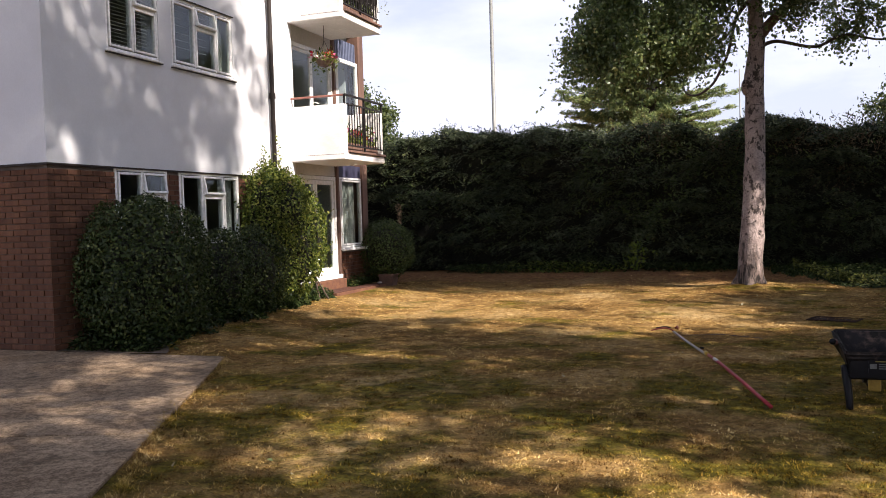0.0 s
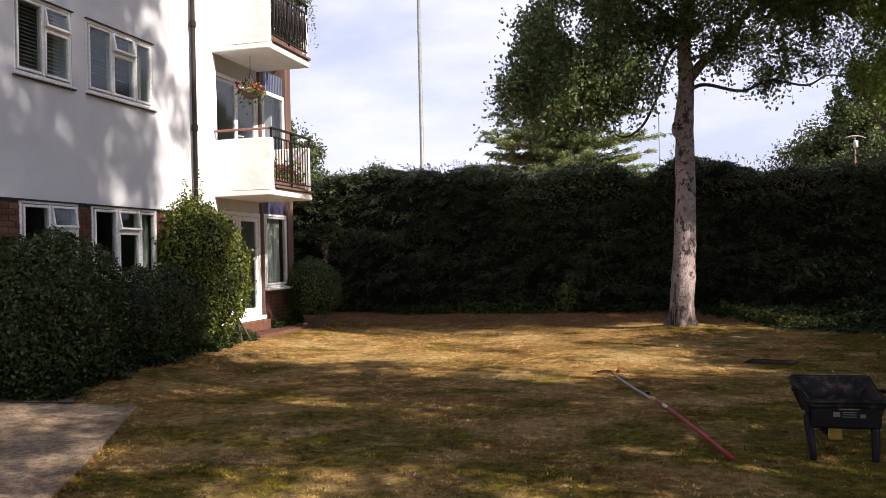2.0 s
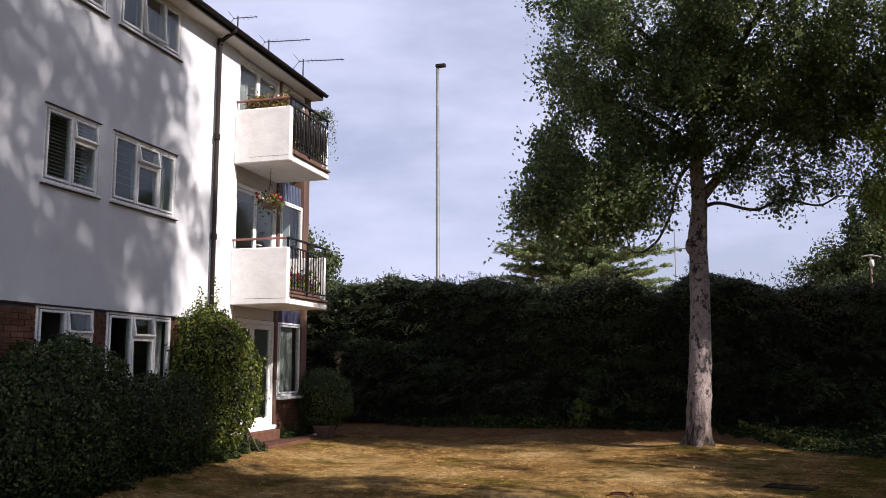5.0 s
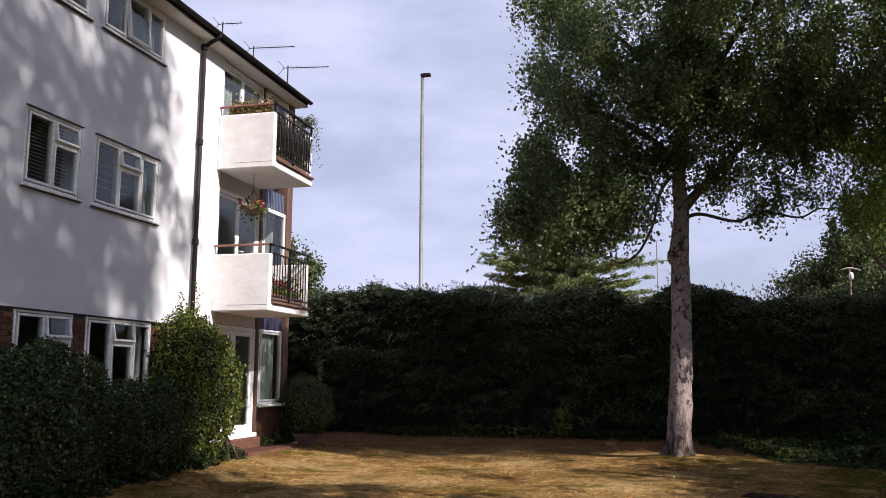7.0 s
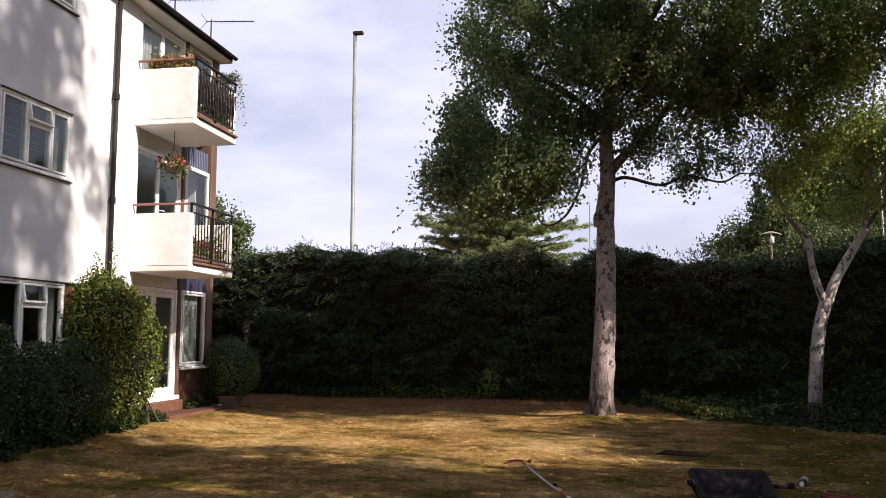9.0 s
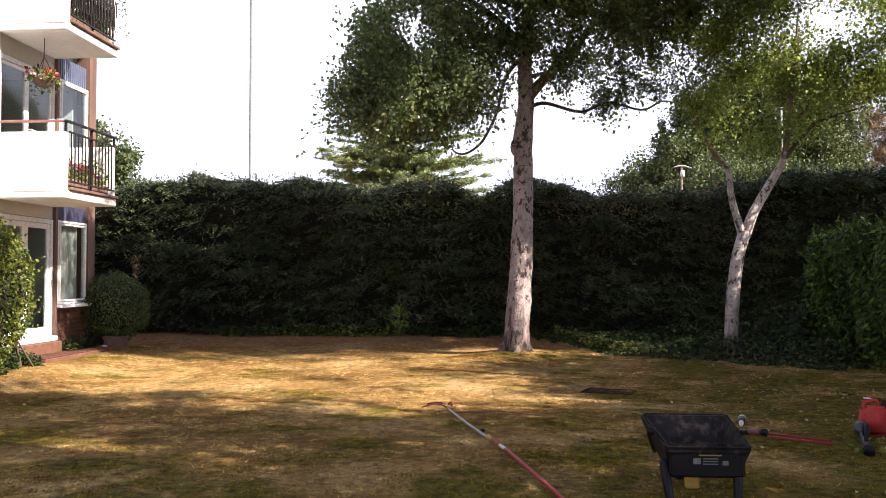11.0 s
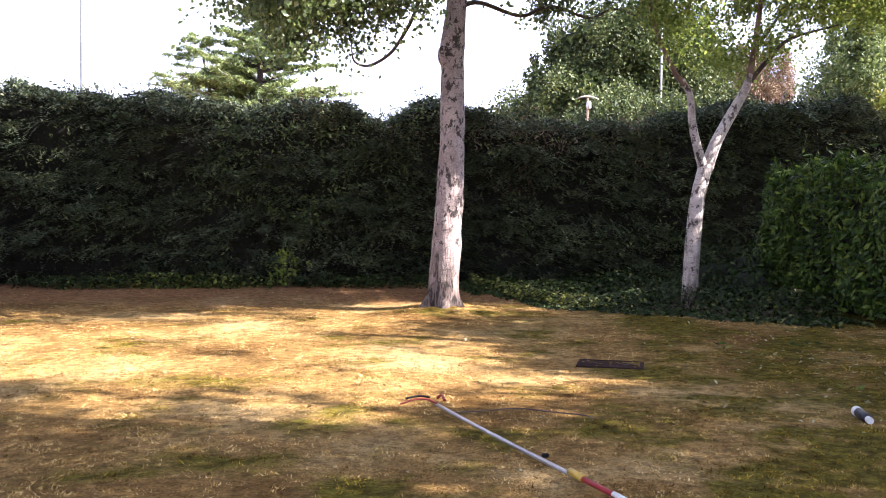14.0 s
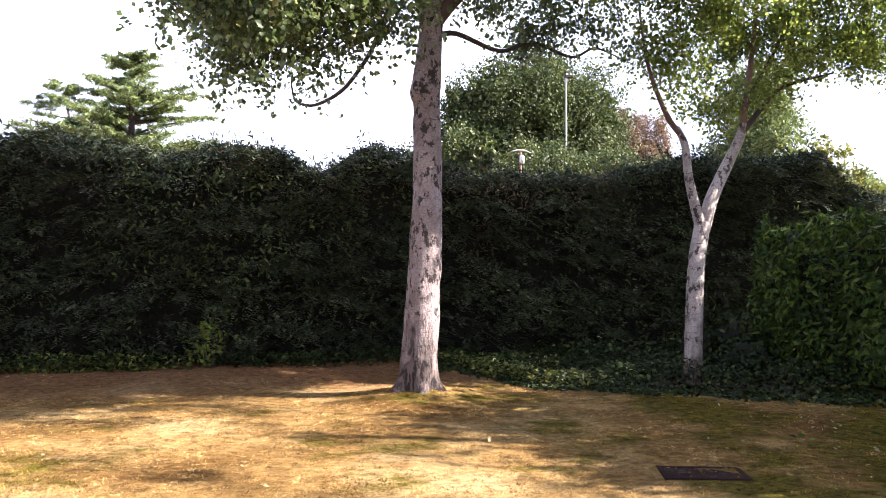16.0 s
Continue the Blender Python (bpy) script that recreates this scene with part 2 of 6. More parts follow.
CONCRETE = concrete_mat()
RENDER = surface("white_render", (0.56, 0.575, 0.605), (0.64, 0.655, 0.685), 45, 0.9, 0.9, relief=0.05, stain=(0.53, 0.54, 0.56), grain=0.12)
PANELWHITE = surface("white_masonry_paint", (0.7, 0.68, 0.66), (0.82, 0.8, 0.78), 22, 2.5, 0.85, relief=0.1, stain=(0.63, 0.6, 0.57), grain=0.25, stretch=(1, 1, 2.2))
BRICK = surface("red_brown_brick", (0.1, 0.046, 0.03), (0.18, 0.086, 0.05), 80, 7, 0.9, relief=0.5, per="object", stain=(0.1, 0.05, 0.04))
BRICKS = surface("red_brown_bricks", (0.1, 0.046, 0.03), (0.18, 0.086, 0.05), 80, 7, 0.9, relief=0.5, per="island", stain=(0.1, 0.05, 0.04))
MORTAR = surface("grey_mortar", (0.085, 0.07, 0.058), (0.145, 0.12, 0.1), 120, 5, 0.95, relief=0.4)
PVC = surface("white_window_plastic", (0.82, 0.82, 0.815), (0.88, 0.88, 0.875), 20, 2, 0.35, relief=0.02)
DARKTRIM = surface("dark_brown_paint", (0.018, 0.013, 0.012), (0.035, 0.026, 0.023), 60, 3, 0.45, relief=0.1)
PIPE = surface("black_painted_iron", (0.012, 0.009, 0.008), (0.02, 0.014, 0.012), 50, 4, 0.65, relief=0.1)
IRON = surface("black_wrought_iron", (0.008, 0.007, 0.007), (0.02, 0.017, 0.017), 70, 5, 0.6, relief=0.1)
REDRAIL = surface("faded_red_handrail", (0.22, 0.08, 0.06), (0.34, 0.15, 0.12), 60, 6, 0.6, relief=0.15)
TIMBER = surface("brown_timber", (0.085, 0.046, 0.034), (0.19, 0.105, 0.072), 60, 3, 0.7, relief=0.2, stretch=(1, 1, 0.2))
BLUE = surface("grey_blue_cladding", (0.1, 0.12, 0.19), (0.15, 0.18, 0.26), 40, 2, 0.5, relief=0.05)
NAVY = surface("dark_blue_panel", (0.03, 0.03, 0.06), (0.05, 0.05, 0.09), 40, 2, 0.5, relief=0.05)
SOFFIT = surface("cream_soffit", (0.55, 0.52, 0.47), (0.66, 0.62, 0.56), 40, 1.5, 0.85, relief=0.1, stain=(0.45, 0.4, 0.35))
ROOFING = surface("dark_roof_tile", (0.05, 0.045, 0.045), (0.1, 0.08, 0.075), 30, 2, 0.85, relief=0.4)
GLASS = glass_mat()
PLASTER = surface("room_plaster", (0.32, 0.3, 0.27), (0.4, 0.38, 0.34), 30, 1, 0.9, relief=0.05)
CURTAIN = surface("pale_curtain_cloth", (0.66, 0.65, 0.62), (0.8, 0.79, 0.76), 120, 3, 0.9, relief=0.1)
BLIND = surface("cream_blind_slat", (0.5, 0.49, 0.42), (0.6, 0.58, 0.5), 60, 3, 0.6, relief=0.05)
REDTILE = surface("red_quarry_tile", (0.065, 0.029, 0.022), (0.11, 0.049, 0.035), 50, 5, 0.7, relief=0.2, per="object")
BARK = bark_mat("birch_bark", (0.44, 0.36, 0.34), (0.24, 0.185, 0.172), (0.045, 0.033, 0.03), 11.0, 0.525)
BARK2 = bark_mat("young_birch_bark", (0.52, 0.455, 0.42), (0.32, 0.27, 0.245), (0.06, 0.047, 0.04), 9, 0.54)
TWIG = surface("dark_branch_bark", (0.045, 0.032, 0.028), (0.1, 0.07, 0.06), 40, 4, 0.9, relief=0.4)
LIMB = surface("reddish_limb_bark", (0.12, 0.07, 0.055), (0.25, 0.16, 0.13), 40, 3, 0.9, relief=0.4)
BIRCHLEAF = leaf_mat("birch_leaf", [(0.0, (0.075, 0.115, 0.042)), (0.6, (0.155, 0.215, 0.085)), (0.9, (0.27, 0.33, 0.14)), (1.0, (0.42, 0.4, 0.2))], 0.6, 0.36, 1.2, 0.7)
LIGHTLEAF = leaf_mat("young_birch_leaf", [(0.0, (0.11, 0.165, 0.04)), (0.6, (0.23, 0.3, 0.07)), (1.0, (0.4, 0.44, 0.12))], 0.55)
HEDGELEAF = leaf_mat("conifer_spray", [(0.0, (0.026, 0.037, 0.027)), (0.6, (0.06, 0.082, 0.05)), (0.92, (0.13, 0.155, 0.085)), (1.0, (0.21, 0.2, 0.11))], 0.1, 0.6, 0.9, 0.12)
# darker, browner copy for the recessed layer: shade put into the leaf colour
SHADESPRAY = leaf_mat("shaded_conifer_spray", [(0.0, (0.018, 0.018, 0.012)), (0.7, (0.04, 0.042, 0.026)), (1.0, (0.075, 0.06, 0.035))], 0.05, 0.7, 0.9, 0.08)
# lighter copy for the outer fans, brightened to look lit
LITSPRAY = leaf_mat("lit_conifer_spray", [(0.0, (0.04, 0.055, 0.036)), (0.6, (0.1, 0.13, 0.07)), (0.92, (0.19, 0.225, 0.115)), (1.0, (0.29, 0.27, 0.14))], 0.12, 0.55, 0.9, 0.15)
LAURELLEAF = leaf_mat("laurel_leaf", [(0.0, (0.018, 0.038, 0.007)), (0.6, (0.05, 0.092, 0.014)), (1.0, (0.16, 0.21, 0.036))], 0.35, 0.45, 1.6, 0.14)
BUSHLEAF = leaf_mat("shrub_leaf", [(0.0, (0.018, 0.031, 0.009)), (0.6, (0.04, 0.064, 0.017)), (0.85, (0.075, 0.1, 0.03)), (1.0, (0.17, 0.19, 0.065))], 0.2, 0.45, 1.2, 0.22)
CLIPPEDLEAF = leaf_mat("clipped_shrub_leaf", [(0.0, (0.035, 0.055, 0.02)), (0.6, (0.075, 0.11, 0.035)), (1.0, (0.16, 0.19, 0.07))], 0.2, 0.55, 1.2, 0.15)
CLIMBLEAF = leaf_mat("climber_leaf", [(0.0, (0.03, 0.055, 0.012)), (0.5, (0.12, 0.165, 0.03)), (1.0, (0.34, 0.36, 0.085))], 0.42, 0.45, 2.2, 0.25)
IVYLEAF = leaf_mat("ivy_leaf", [(0.0, (0.009, 0.017, 0.005)), (0.6, (0.02, 0.034, 0.008)), (0.86, (0.038, 0.057, 0.014)), (1.0, (0.15, 0.16, 0.05))], 0.12, 0.5, 2.0, 0.12)
LIMELEAF = leaf_mat("lime_green_leaf", [(0.0, (0.1, 0.15, 0.02)), (1.0, (0.26, 0.32, 0.05))], 0.45)
CEDARLEAF = leaf_mat("cedar_needles", [(0.0, (0.08, 0.125, 0.05)), (0.6, (0.19, 0.26, 0.1)), (1.0, (0.38, 0.43, 0.17))], 0.3, 0.6, 0.6)
SUNNYLEAF = leaf_mat("sunlit_olive_leaf", [(0.0, (0.08, 0.1, 0.022)), (0.6, (0.16, 0.18, 0.04)), (1.0, (0.32, 0.3, 0.08))], 0.4, 0.55, 0.8)
PALELEAF = leaf_mat("pale_green_leaf", [(0.0, (0.08, 0.12, 0.045)), (0.6, (0.15, 0.2, 0.075)), (1.0, (0.28, 0.33, 0.13))], 0.4, 0.55, 0.8)
FARLEAF = leaf_mat("far_tree_leaf", [(0.0, (0.032, 0.051, 0.019)), (0.6, (0.069, 0.1, 0.033)), (1.0, (0.16, 0.188, 0.065))], 0.3, 0.6, 0.5)
DEADLEAF = leaf_mat("dead_foliage", [(0.0, (0.12, 0.075, 0.045)), (0.6, (0.2, 0.145, 0.095)), (1.0, (0.29, 0.22, 0.15))], 0.2, 0.8)
GALV = surface("galvanised_steel", (0.16, 0.17, 0.165), (0.24, 0.25, 0.24), 30, 2, 0.6, 0.4, relief=0.05)
# near-black for foliage cores: the inner shade is painted in
CORE = surface("foliage_inside_shade", (0.008, 0.009, 0.006), (0.016, 0.016, 0.01), 20, 2, 1.0, relief=0.3)


for m in (PIPE, IRON, DARKTRIM, BRICK, BRICKS, REDTILE):
    m.node_tree.nodes["Principled BSDF"].inputs["Specular IOR Level"].default_value = 0.2


# ---- building helpers ----
def link_mesh(name, me, parent=None, label=""):
    ob = new(name, me)
    if parent is not None:
        ob.parent = parent
        if parent.type == "EMPTY":
            ob.matrix_parent_inverse = Matrix.Translation(-parent.location)
    if label:
        ob["label"] = label
    return ob


def part(name, bm, material, parent=None, label="", smooth=False):
    me = bpy.data.meshes.new(name)
    bm.normal_update()
    if smooth:
        for f in bm.faces:
            f.smooth = True
    bm.to_mesh(me)
    bm.free()
    me.materials.append(material)
    return link_mesh(name, me, parent, label)


def thing(name, at, label, category, group="", kind=""):
    e = new(name)
    e.location, e.empty_display_size = at, 0.2
    return tagged(e, label, category, group, kind)


def box(bm, x0, x1, y0, y1, z0, z1, bevel=0.0):
    b = bmesh.new() if bevel else bm
    v = [b.verts.new(c) for c in ((x0, y0, z0), (x1, y0, z0), (x1, y1, z0), (x0, y1, z0), (x0, y0, z1), (x1, y0, z1), (x1, y1, z1), (x0, y1, z1))]
    for q in ((3, 2, 1, 0), (4, 5, 6, 7), (0, 1, 5, 4), (1, 2, 6, 5), (2, 3, 7, 6), (3, 0, 4, 7)):
        b.faces.new([v[i] for i in q])
    if bevel:
        bmesh.ops.bevel(b, geom=list(b.edges), offset=bevel, segments=1, affect="EDGES")
        me = bpy.data.meshes.new("tmp")
        b.to_mesh(me)
        b.free()
        bm.from_mesh(me)
        bpy.data.meshes.remove(me)
    return bm


def boxes(*rows, bevel=0.0):
    bm = bmesh.new()
    for r in rows:
        box(bm, *r, bevel=bevel)
    return bm


def tube(bm, pts, radii, n=8, cap=True):
    """A tapered tube along points."""
    pts = [Vector(p) for p in pts]
    if isinstance(radii, (int, float)):
        radii = [radii] * len(pts)
    rings, side = [], None
    for i, p in enumerate(pts):
        d = (pts[min(i + 1, len(pts) - 1)] - pts[max(i - 1, 0)]).normalized()
        if side is None:
            side = d.orthogonal().normalized()
        side = (side - d * side.dot(d)).normalized()
        up = d.cross(side)
        rings.append([bm.verts.new(p + (side * math.cos(a) + up * math.sin(a)) * radii[i]) for a in (2 * math.pi * k / n for k in range(n))])
    for a, b in zip(rings, rings[1:]):
        for k in range(n):
            bm.faces.new((a[k], a[(k + 1) % n], b[(k + 1) % n], b[k]))
    if cap:
        bm.faces.new(rings[0][::-1])
        bm.faces.new(rings[-1])
    return bm


def tubes(*rows, n=8):
    bm = bmesh.new()
    for pts, r in rows:
        tube(bm, pts, r, n)
    return bm


def lathe(bm, at, profile, n=20):
    """A turned form: profile of (radius, height)."""
    rings = [[bm.verts.new((at[0] + r * math.cos(2 * math.pi * k / n), at[1] + r * math.sin(2 * math.pi * k / n), at[2] + z)) for k in range(n)] for r, z in profile]
    for a, b in zip(rings, rings[1:]):
        for k in range(n):
            bm.faces.new((a[k], a[(k + 1) % n], b[(k + 1) % n], b[k]))
    bm.faces.new(rings[0][::-1])
    bm.faces.new(rings[-1])
    return bm


def smooth_path(pts, steps=6):
    """A smooth line through points (Catmull-Rom)."""
    p = [Vector(q) for q in pts]
    p = [2 * p[0] - p[1]] + p + [2 * p[-1] - p[-2]]
    out = []
    for i in range(1, len(p) - 2):
        for k in range(steps):
            s = k / steps
            a, b, c, d = p[i - 1], p[i], p[i + 1], p[i + 2]
            out.append(0.5 * (2 * b + (c - a) * s + (2 * a - 5 * b + 4 * c - d) * s * s + (3 * b - a - 3 * c + d) * s ** 3))
    return out + [p[-2]]


def array_mesh(name, verts, tris):
    me = bpy.data.meshes.new(name)
    verts, tris = np.asarray(verts, dtype=np.float32), np.asarray(tris, dtype=np.int32)
    me.vertices.add(len(verts))
    me.vertices.foreach_set("co", verts.ravel())
    me.loops.add(tris.size)
    me.loops.foreach_set("vertex_index", tris.ravel())
    me.polygons.add(len(tris))
    me.polygons.foreach_set("loop_start", np.arange(0, tris.size, 3, dtype=np.int32))
    me.update(calc_edges=True)
    return me


def unit(a):
    return a / np.maximum(np.linalg.norm(a, axis=1, keepdims=True), 1e-9)


def foliage(name, centres, length, width, material, parent, facing=None, spread=1.0, fold=0.15, droop=0.0, seed=0, label="", along=None):
    """Many small leaves, each a folded lozenge. facing: the way the leaves' faces turn; along: the way their tips point."""
    r = np.random.default_rng(seed)
    c = np.asarray(centres, dtype=float)
    n = len(c)
    nor = r.normal(size=(n, 3)) * spread + (0 if facing is None else np.asarray(facing))
    nor = unit(nor)
    a = r.normal(size=(n, 3))
    if along is not None:
        a = a * 0.6 + np.asarray(along)
    a[:, 2] -= droop
    a = unit(a - nor * np.sum(a * nor, axis=1, keepdims=True))
    b = np.cross(nor, a)
    s = r.uniform(0.65, 1.3, size=(n, 1))
    le, wi = length * s / 2, width * s / 2
    v = np.stack([c - a * le, c + b * wi - a * le * 0.15 + nor * fold * wi, c + a * le, c - b * wi - a * le * 0.15 + nor * fold * wi], axis=1).reshape(-1, 3)
    k = np.arange(n)[:, None] * 4
    tri = np.concatenate([k + [0, 1, 2], k + [0, 2, 3]], axis=0)
    me = array_mesh(name, v, tri)
    me.materials.append(material)
    return link_mesh(name, me, parent, label)


def smoothstep(x, a, b):
    t = np.clip((np.asarray(x, dtype=float) - a) / (b - a), 0, 1)
    return t * t * (3 - 2 * t)


def lie(x, y):
    """The lie of the land: a shallow hollow at the drain, rising to the beds and the trees."""
    x, y = np.asarray(x, dtype=float), np.asarray(y, dtype=float)
    z = -0.05 * smoothstep(y, 8, 12) * smoothstep(-x, -8, -5)
    z = z - 0.045 * np.exp(-((x - 0.9) ** 2 / 6 + (y - 13.3) ** 2 / 4))
    z = z + 0.13 * smoothstep(-x, 5.8, 7.6) * smoothstep(y, 8.3, 10) * (1 - smoothstep(y, 18.0, 20.0))
    z = z + 0.17 * smoothstep(y, 18.6, 21.2)
    z = z + 0.11 * np.exp(-((x + 0.05) ** 2 + (y - 17.9) ** 2) / 0.6)
    z = z + 0.012 * np.sin(x * 1.7 + y * 0.6) * np.sin(y * 1.3 - x * 0.4)
    return z


def grid_sheet(xs, ys, lift=0.0):
    X, Y = np.meshgrid(xs, ys)
    v = np.stack([X, Y, lie(X, Y) + lift], axis=-1).reshape(-1, 3)
    i = np.arange(len(ys) - 1)[:, None] * len(xs) + np.arange(len(xs) - 1)[None, :]
    i = i.reshape(-1, 1)
    w = len(xs)
    return v, np.concatenate([i + [0, 1, w + 1], i + [0, w + 1, w]])


# ---- ground ----
xs = np.concatenate([[-900, -300, -120, -60, -35, -20], np.arange(-14, 14.01, 0.25), [20, 35, 60, 120, 300, 900]])
ys = np.concatenate([[-900, -300, -120, -60, -30, -15], np.arange(-8, 26.01, 0.25), [32, 45, 70, 120, 300, 900, 2000]])
me = array_mesh("ground", *grid_sheet(xs, ys))
me.materials.append(LAWN)
for p in me.polygons:
    p.use_smooth = True
ground = tagged(link_mesh("ground", me), "dry straw-coloured summer lawn, sun-bleached and patchy", "lawn", kind="structure")

F, Y0, Y1 = -8.1, 8.35, 17.62   # front wall's face, the building's near and far ends


def path_edge(y):
    return np.interp(y, [-8, 0, 3.95, 5.95, 8.35], [1.4, -1.9, -3.44, -4.58, -5.65])


def bed_edge(y):
    return np.interp(y, [8.4, 9.0, 11.2, 13.9, 14.9], [-6.5, -6.95, -7.3, -7.5, -7.75])


def ivy_edge(x):
    return np.interp(x, [0.3, 0.85, 1.1, 1.4, 1.75, 2.55, 3.4, 4.1, 4.6], [20.5, 20.25, 19.9, 19.2, 18.55, 17.75, 17.15, 16.5, 16.0])


def strip(name, left, right, rows, cols, lift, material, label, category):
    v, t = [], []
    for i in range(rows + 1):
        a, b = left(i / rows), right(i / rows)
        for j in range(cols + 1):
            s = j / cols
            x, y = a[0] + (b[0] - a[0]) * s, a[1] + (b[1] - a[1]) * s
            v.append((x, y, float(lie(x, y)) + lift))
    for i in range(rows):
        for j in range(cols):
            k = i * (cols + 1) + j
            t += [(k, k + 1, k + cols + 2), (k, k + cols + 2, k + cols + 1)]
    me = array_mesh(name, v, t)
    me.materials.append(material)
    return tagged(link_mesh(name, me), label, category, kind="structure")


strip("flower_bed", lambda s: (F - 0.02, 8.42 + 6.4 * s), lambda s: (float(bed_edge(8.42 + 6.4 * s)) + 0.03 * math.sin(s * 40), 8.42 + 6.4 * s), 40, 5, 0.016, SOIL,
      "narrow bed of dry dark soil along the building", "flower bed")
strip("shrub_bed", lambda s: (0.4 + 4.2 * s, float(ivy_edge(0.4 + 4.2 * s)) + 0.6 + 0.1 * math.sin(s * 31)), lambda s: (0.4 + 9 * s, 23.5 - 4 * s), 60, 30, 0.012, SOIL, "dark soil bed under ivy ground cover", "flower bed")

# concrete drive of slabs, with open joints
drive = tagged(thing("path", (-6, 4, 0), "worn grey concrete path of large slabs beside the lawn", "path", kind="structure"))
cuts = [-7.5, -4.2, -1.0, 2.05, 5.08, 8.3]
for a, b in zip(cuts, cuts[1:]):
    for c0, c1 in ((0.0, 4.2), (4.215, 9.0)):
        bm = bmesh.new()
        q = []
        for y, c in ((a + 0.018, c0), (b - 0.018, c0), (b - 0.018, c1), (a + 0.018, c1)):
            yy = y - 0.3 * c if b < 8 else (y if y > 8 else y - 0.3 * c)
            q.append((float(path_edge(y)) - 0.95 * c, yy))
        low, high = [bm.verts.new((*p, -0.08)) for p in q], [bm.verts.new((*p, 0.028)) for p in q]
        bm.faces.new(high)
        for i in range(4):
            bm.faces.new((low[i], low[(i + 1) % 4], high[(i + 1) % 4], high[i]))
        bmesh.ops.recalc_face_normals(bm, faces=bm.faces)
        bmesh.ops.bevel(bm, geom=list(bm.edges), offset=0.008, segments=1, affect="EDGES")
        part("slab", bm, CONCRETE, drive)

# ---- the block of flats ----
flats = thing("apartment_building", (F, 13, 0), "three-storey white rendered block of flats over a brick ground floor", "building")
Z1, Z2 = 2.32, 7.38             # top of the brick, underside of the eaves


def holed_wall(bm, x0, x1, y0, y1, z0, z1, holes):
    """A wall along y with openings (ya, yb, za, zb) through it."""
    ys = sorted({y0, y1, *(h[0] for h in holes), *(h[1] for h in holes)})
    zs = sorted({z0, z1, *(max(z0, min(z1, h[2])) for h in holes), *(max(z0, min(z1, h[3])) for h in holes)})
    ys, zs = [y for y in ys if y0 <= y <= y1], [z for z in zs if z0 <= z <= z1]

    def solid(i, j):
        if not (0 <= i < len(ys) - 1 and 0 <= j < len(zs) - 1):
            return False
        y, z = (ys[i] + ys[i + 1]) / 2, (zs[j] + zs[j + 1]) / 2
        return not any(h[0] < y < h[1] and h[2] < z < h[3] for h in holes)

    def quad(*c):
        bm.faces.new([bm.verts.new(p) for p in c])

    for i in range(len(ys) - 1):
        for j in range(len(zs) - 1):
            if not solid(i, j):
                continue
            a, b, c, d = ys[i], ys[i + 1], zs[j], zs[j + 1]
            quad((x1, a, c), (x1, b, c), (x1, b, d), (x1, a, d))
            quad((x0, b, c), (x0, a, c), (x0, a, d), (x0, b, d))
            if not solid(i - 1, j):
                quad((x0, a, c), (x1, a, c), (x1, a, d), (x0, a, d))
            if not solid(i + 1, j):
                quad((x1, b, c), (x0, b, c), (x0, b, d), (x1, b, d))
            if not solid(i, j - 1):
                quad((x0, a, c), (x0, b, c), (x1, b, c), (x1, a, c))
            if not solid(i, j + 1):
                quad((x1, a, d), (x1, b, d), (x0, b, d), (x0, a, d))
    bmesh.ops.remove_doubles(bm, verts=bm.verts, dist=0.0005)
    return bm


LOW = [(9.55, 10.66, 1.25, 2.32), (10.94, 12.53, 1.25, 2.32)]
MID = [(9.49, 10.58, 3.9, 4.92), (10.88, 12.49, 3.9, 4.92)]
TOP = [(9.49, 10.58, 6.55, 7.36), (10.89, 12.48, 6.55, 7.36)]
BAYY = 14.42                    # where the balcony bay begins
wall_low = part("wall", holed_wall(bmesh.new(), F - 0.3, F - 0.03, Y0 + 0.03, BAYY, -0.3, Z1, LOW), MORTAR, flats, "red-brown brick ground floor wall")
wall_high = part("wall", holed_wall(bmesh.new(), F - 0.3, F, Y0, BAYY, Z1 + 0.001, Z2, MID + TOP), RENDER, flats, "white rendered upper wall with fine cracks and stains")
end_low = part("wall", boxes((-18, F - 0.3005, Y0 + 0.03, Y0 + 0.3, -0.3, Z1)), MORTAR, flats, "red-brown brick end wall")
end_high = part("wall", boxes((-18, F - 0.3005, Y0, Y0 + 0.3, Z1 + 0.001, Z2)), RENDER, flats, "white rendered end wall")
part("drip_edge", boxes((F - 0.05, F + 0.012, Y0 - 0.01, BAYY, Z1 - 0.012, Z1 + 0.012), (-18, F - 0.05, Y0 - 0.012, Y0 + 0.02, Z1 - 0.012, Z1 + 0.012)), DARKTRIM, flats, "dark drip edge under the render")
part("wall", boxes((-18, -17.7, Y0 + 0.3, Y1, -0.3, Z2), (-18, F - 0.31, Y1 - 0.3, Y1, -0.3, Z2)), RENDER, flats)
# floors and a room wall behind the windows
for z in (0.3, 2.62, 5.28):
    part("floor_slab", boxes((-17.6, F - 0.305, Y0 + 0.31, Y1 - 0.31, z - 0.16, z)), PLASTER, flats)
part("room_wall", boxes((-12.4, -12.3, Y0 + 0.31, Y1 - 0.31, 0.31, Z2 - 0.01), (-12.29, F - 0.31, 10.74, 10.82, 0.31, Z2 - 0.01), (-12.29, F - 0.31, 13.9, 14.0, 0.31, Z2 - 0.01)), PLASTER, flats)
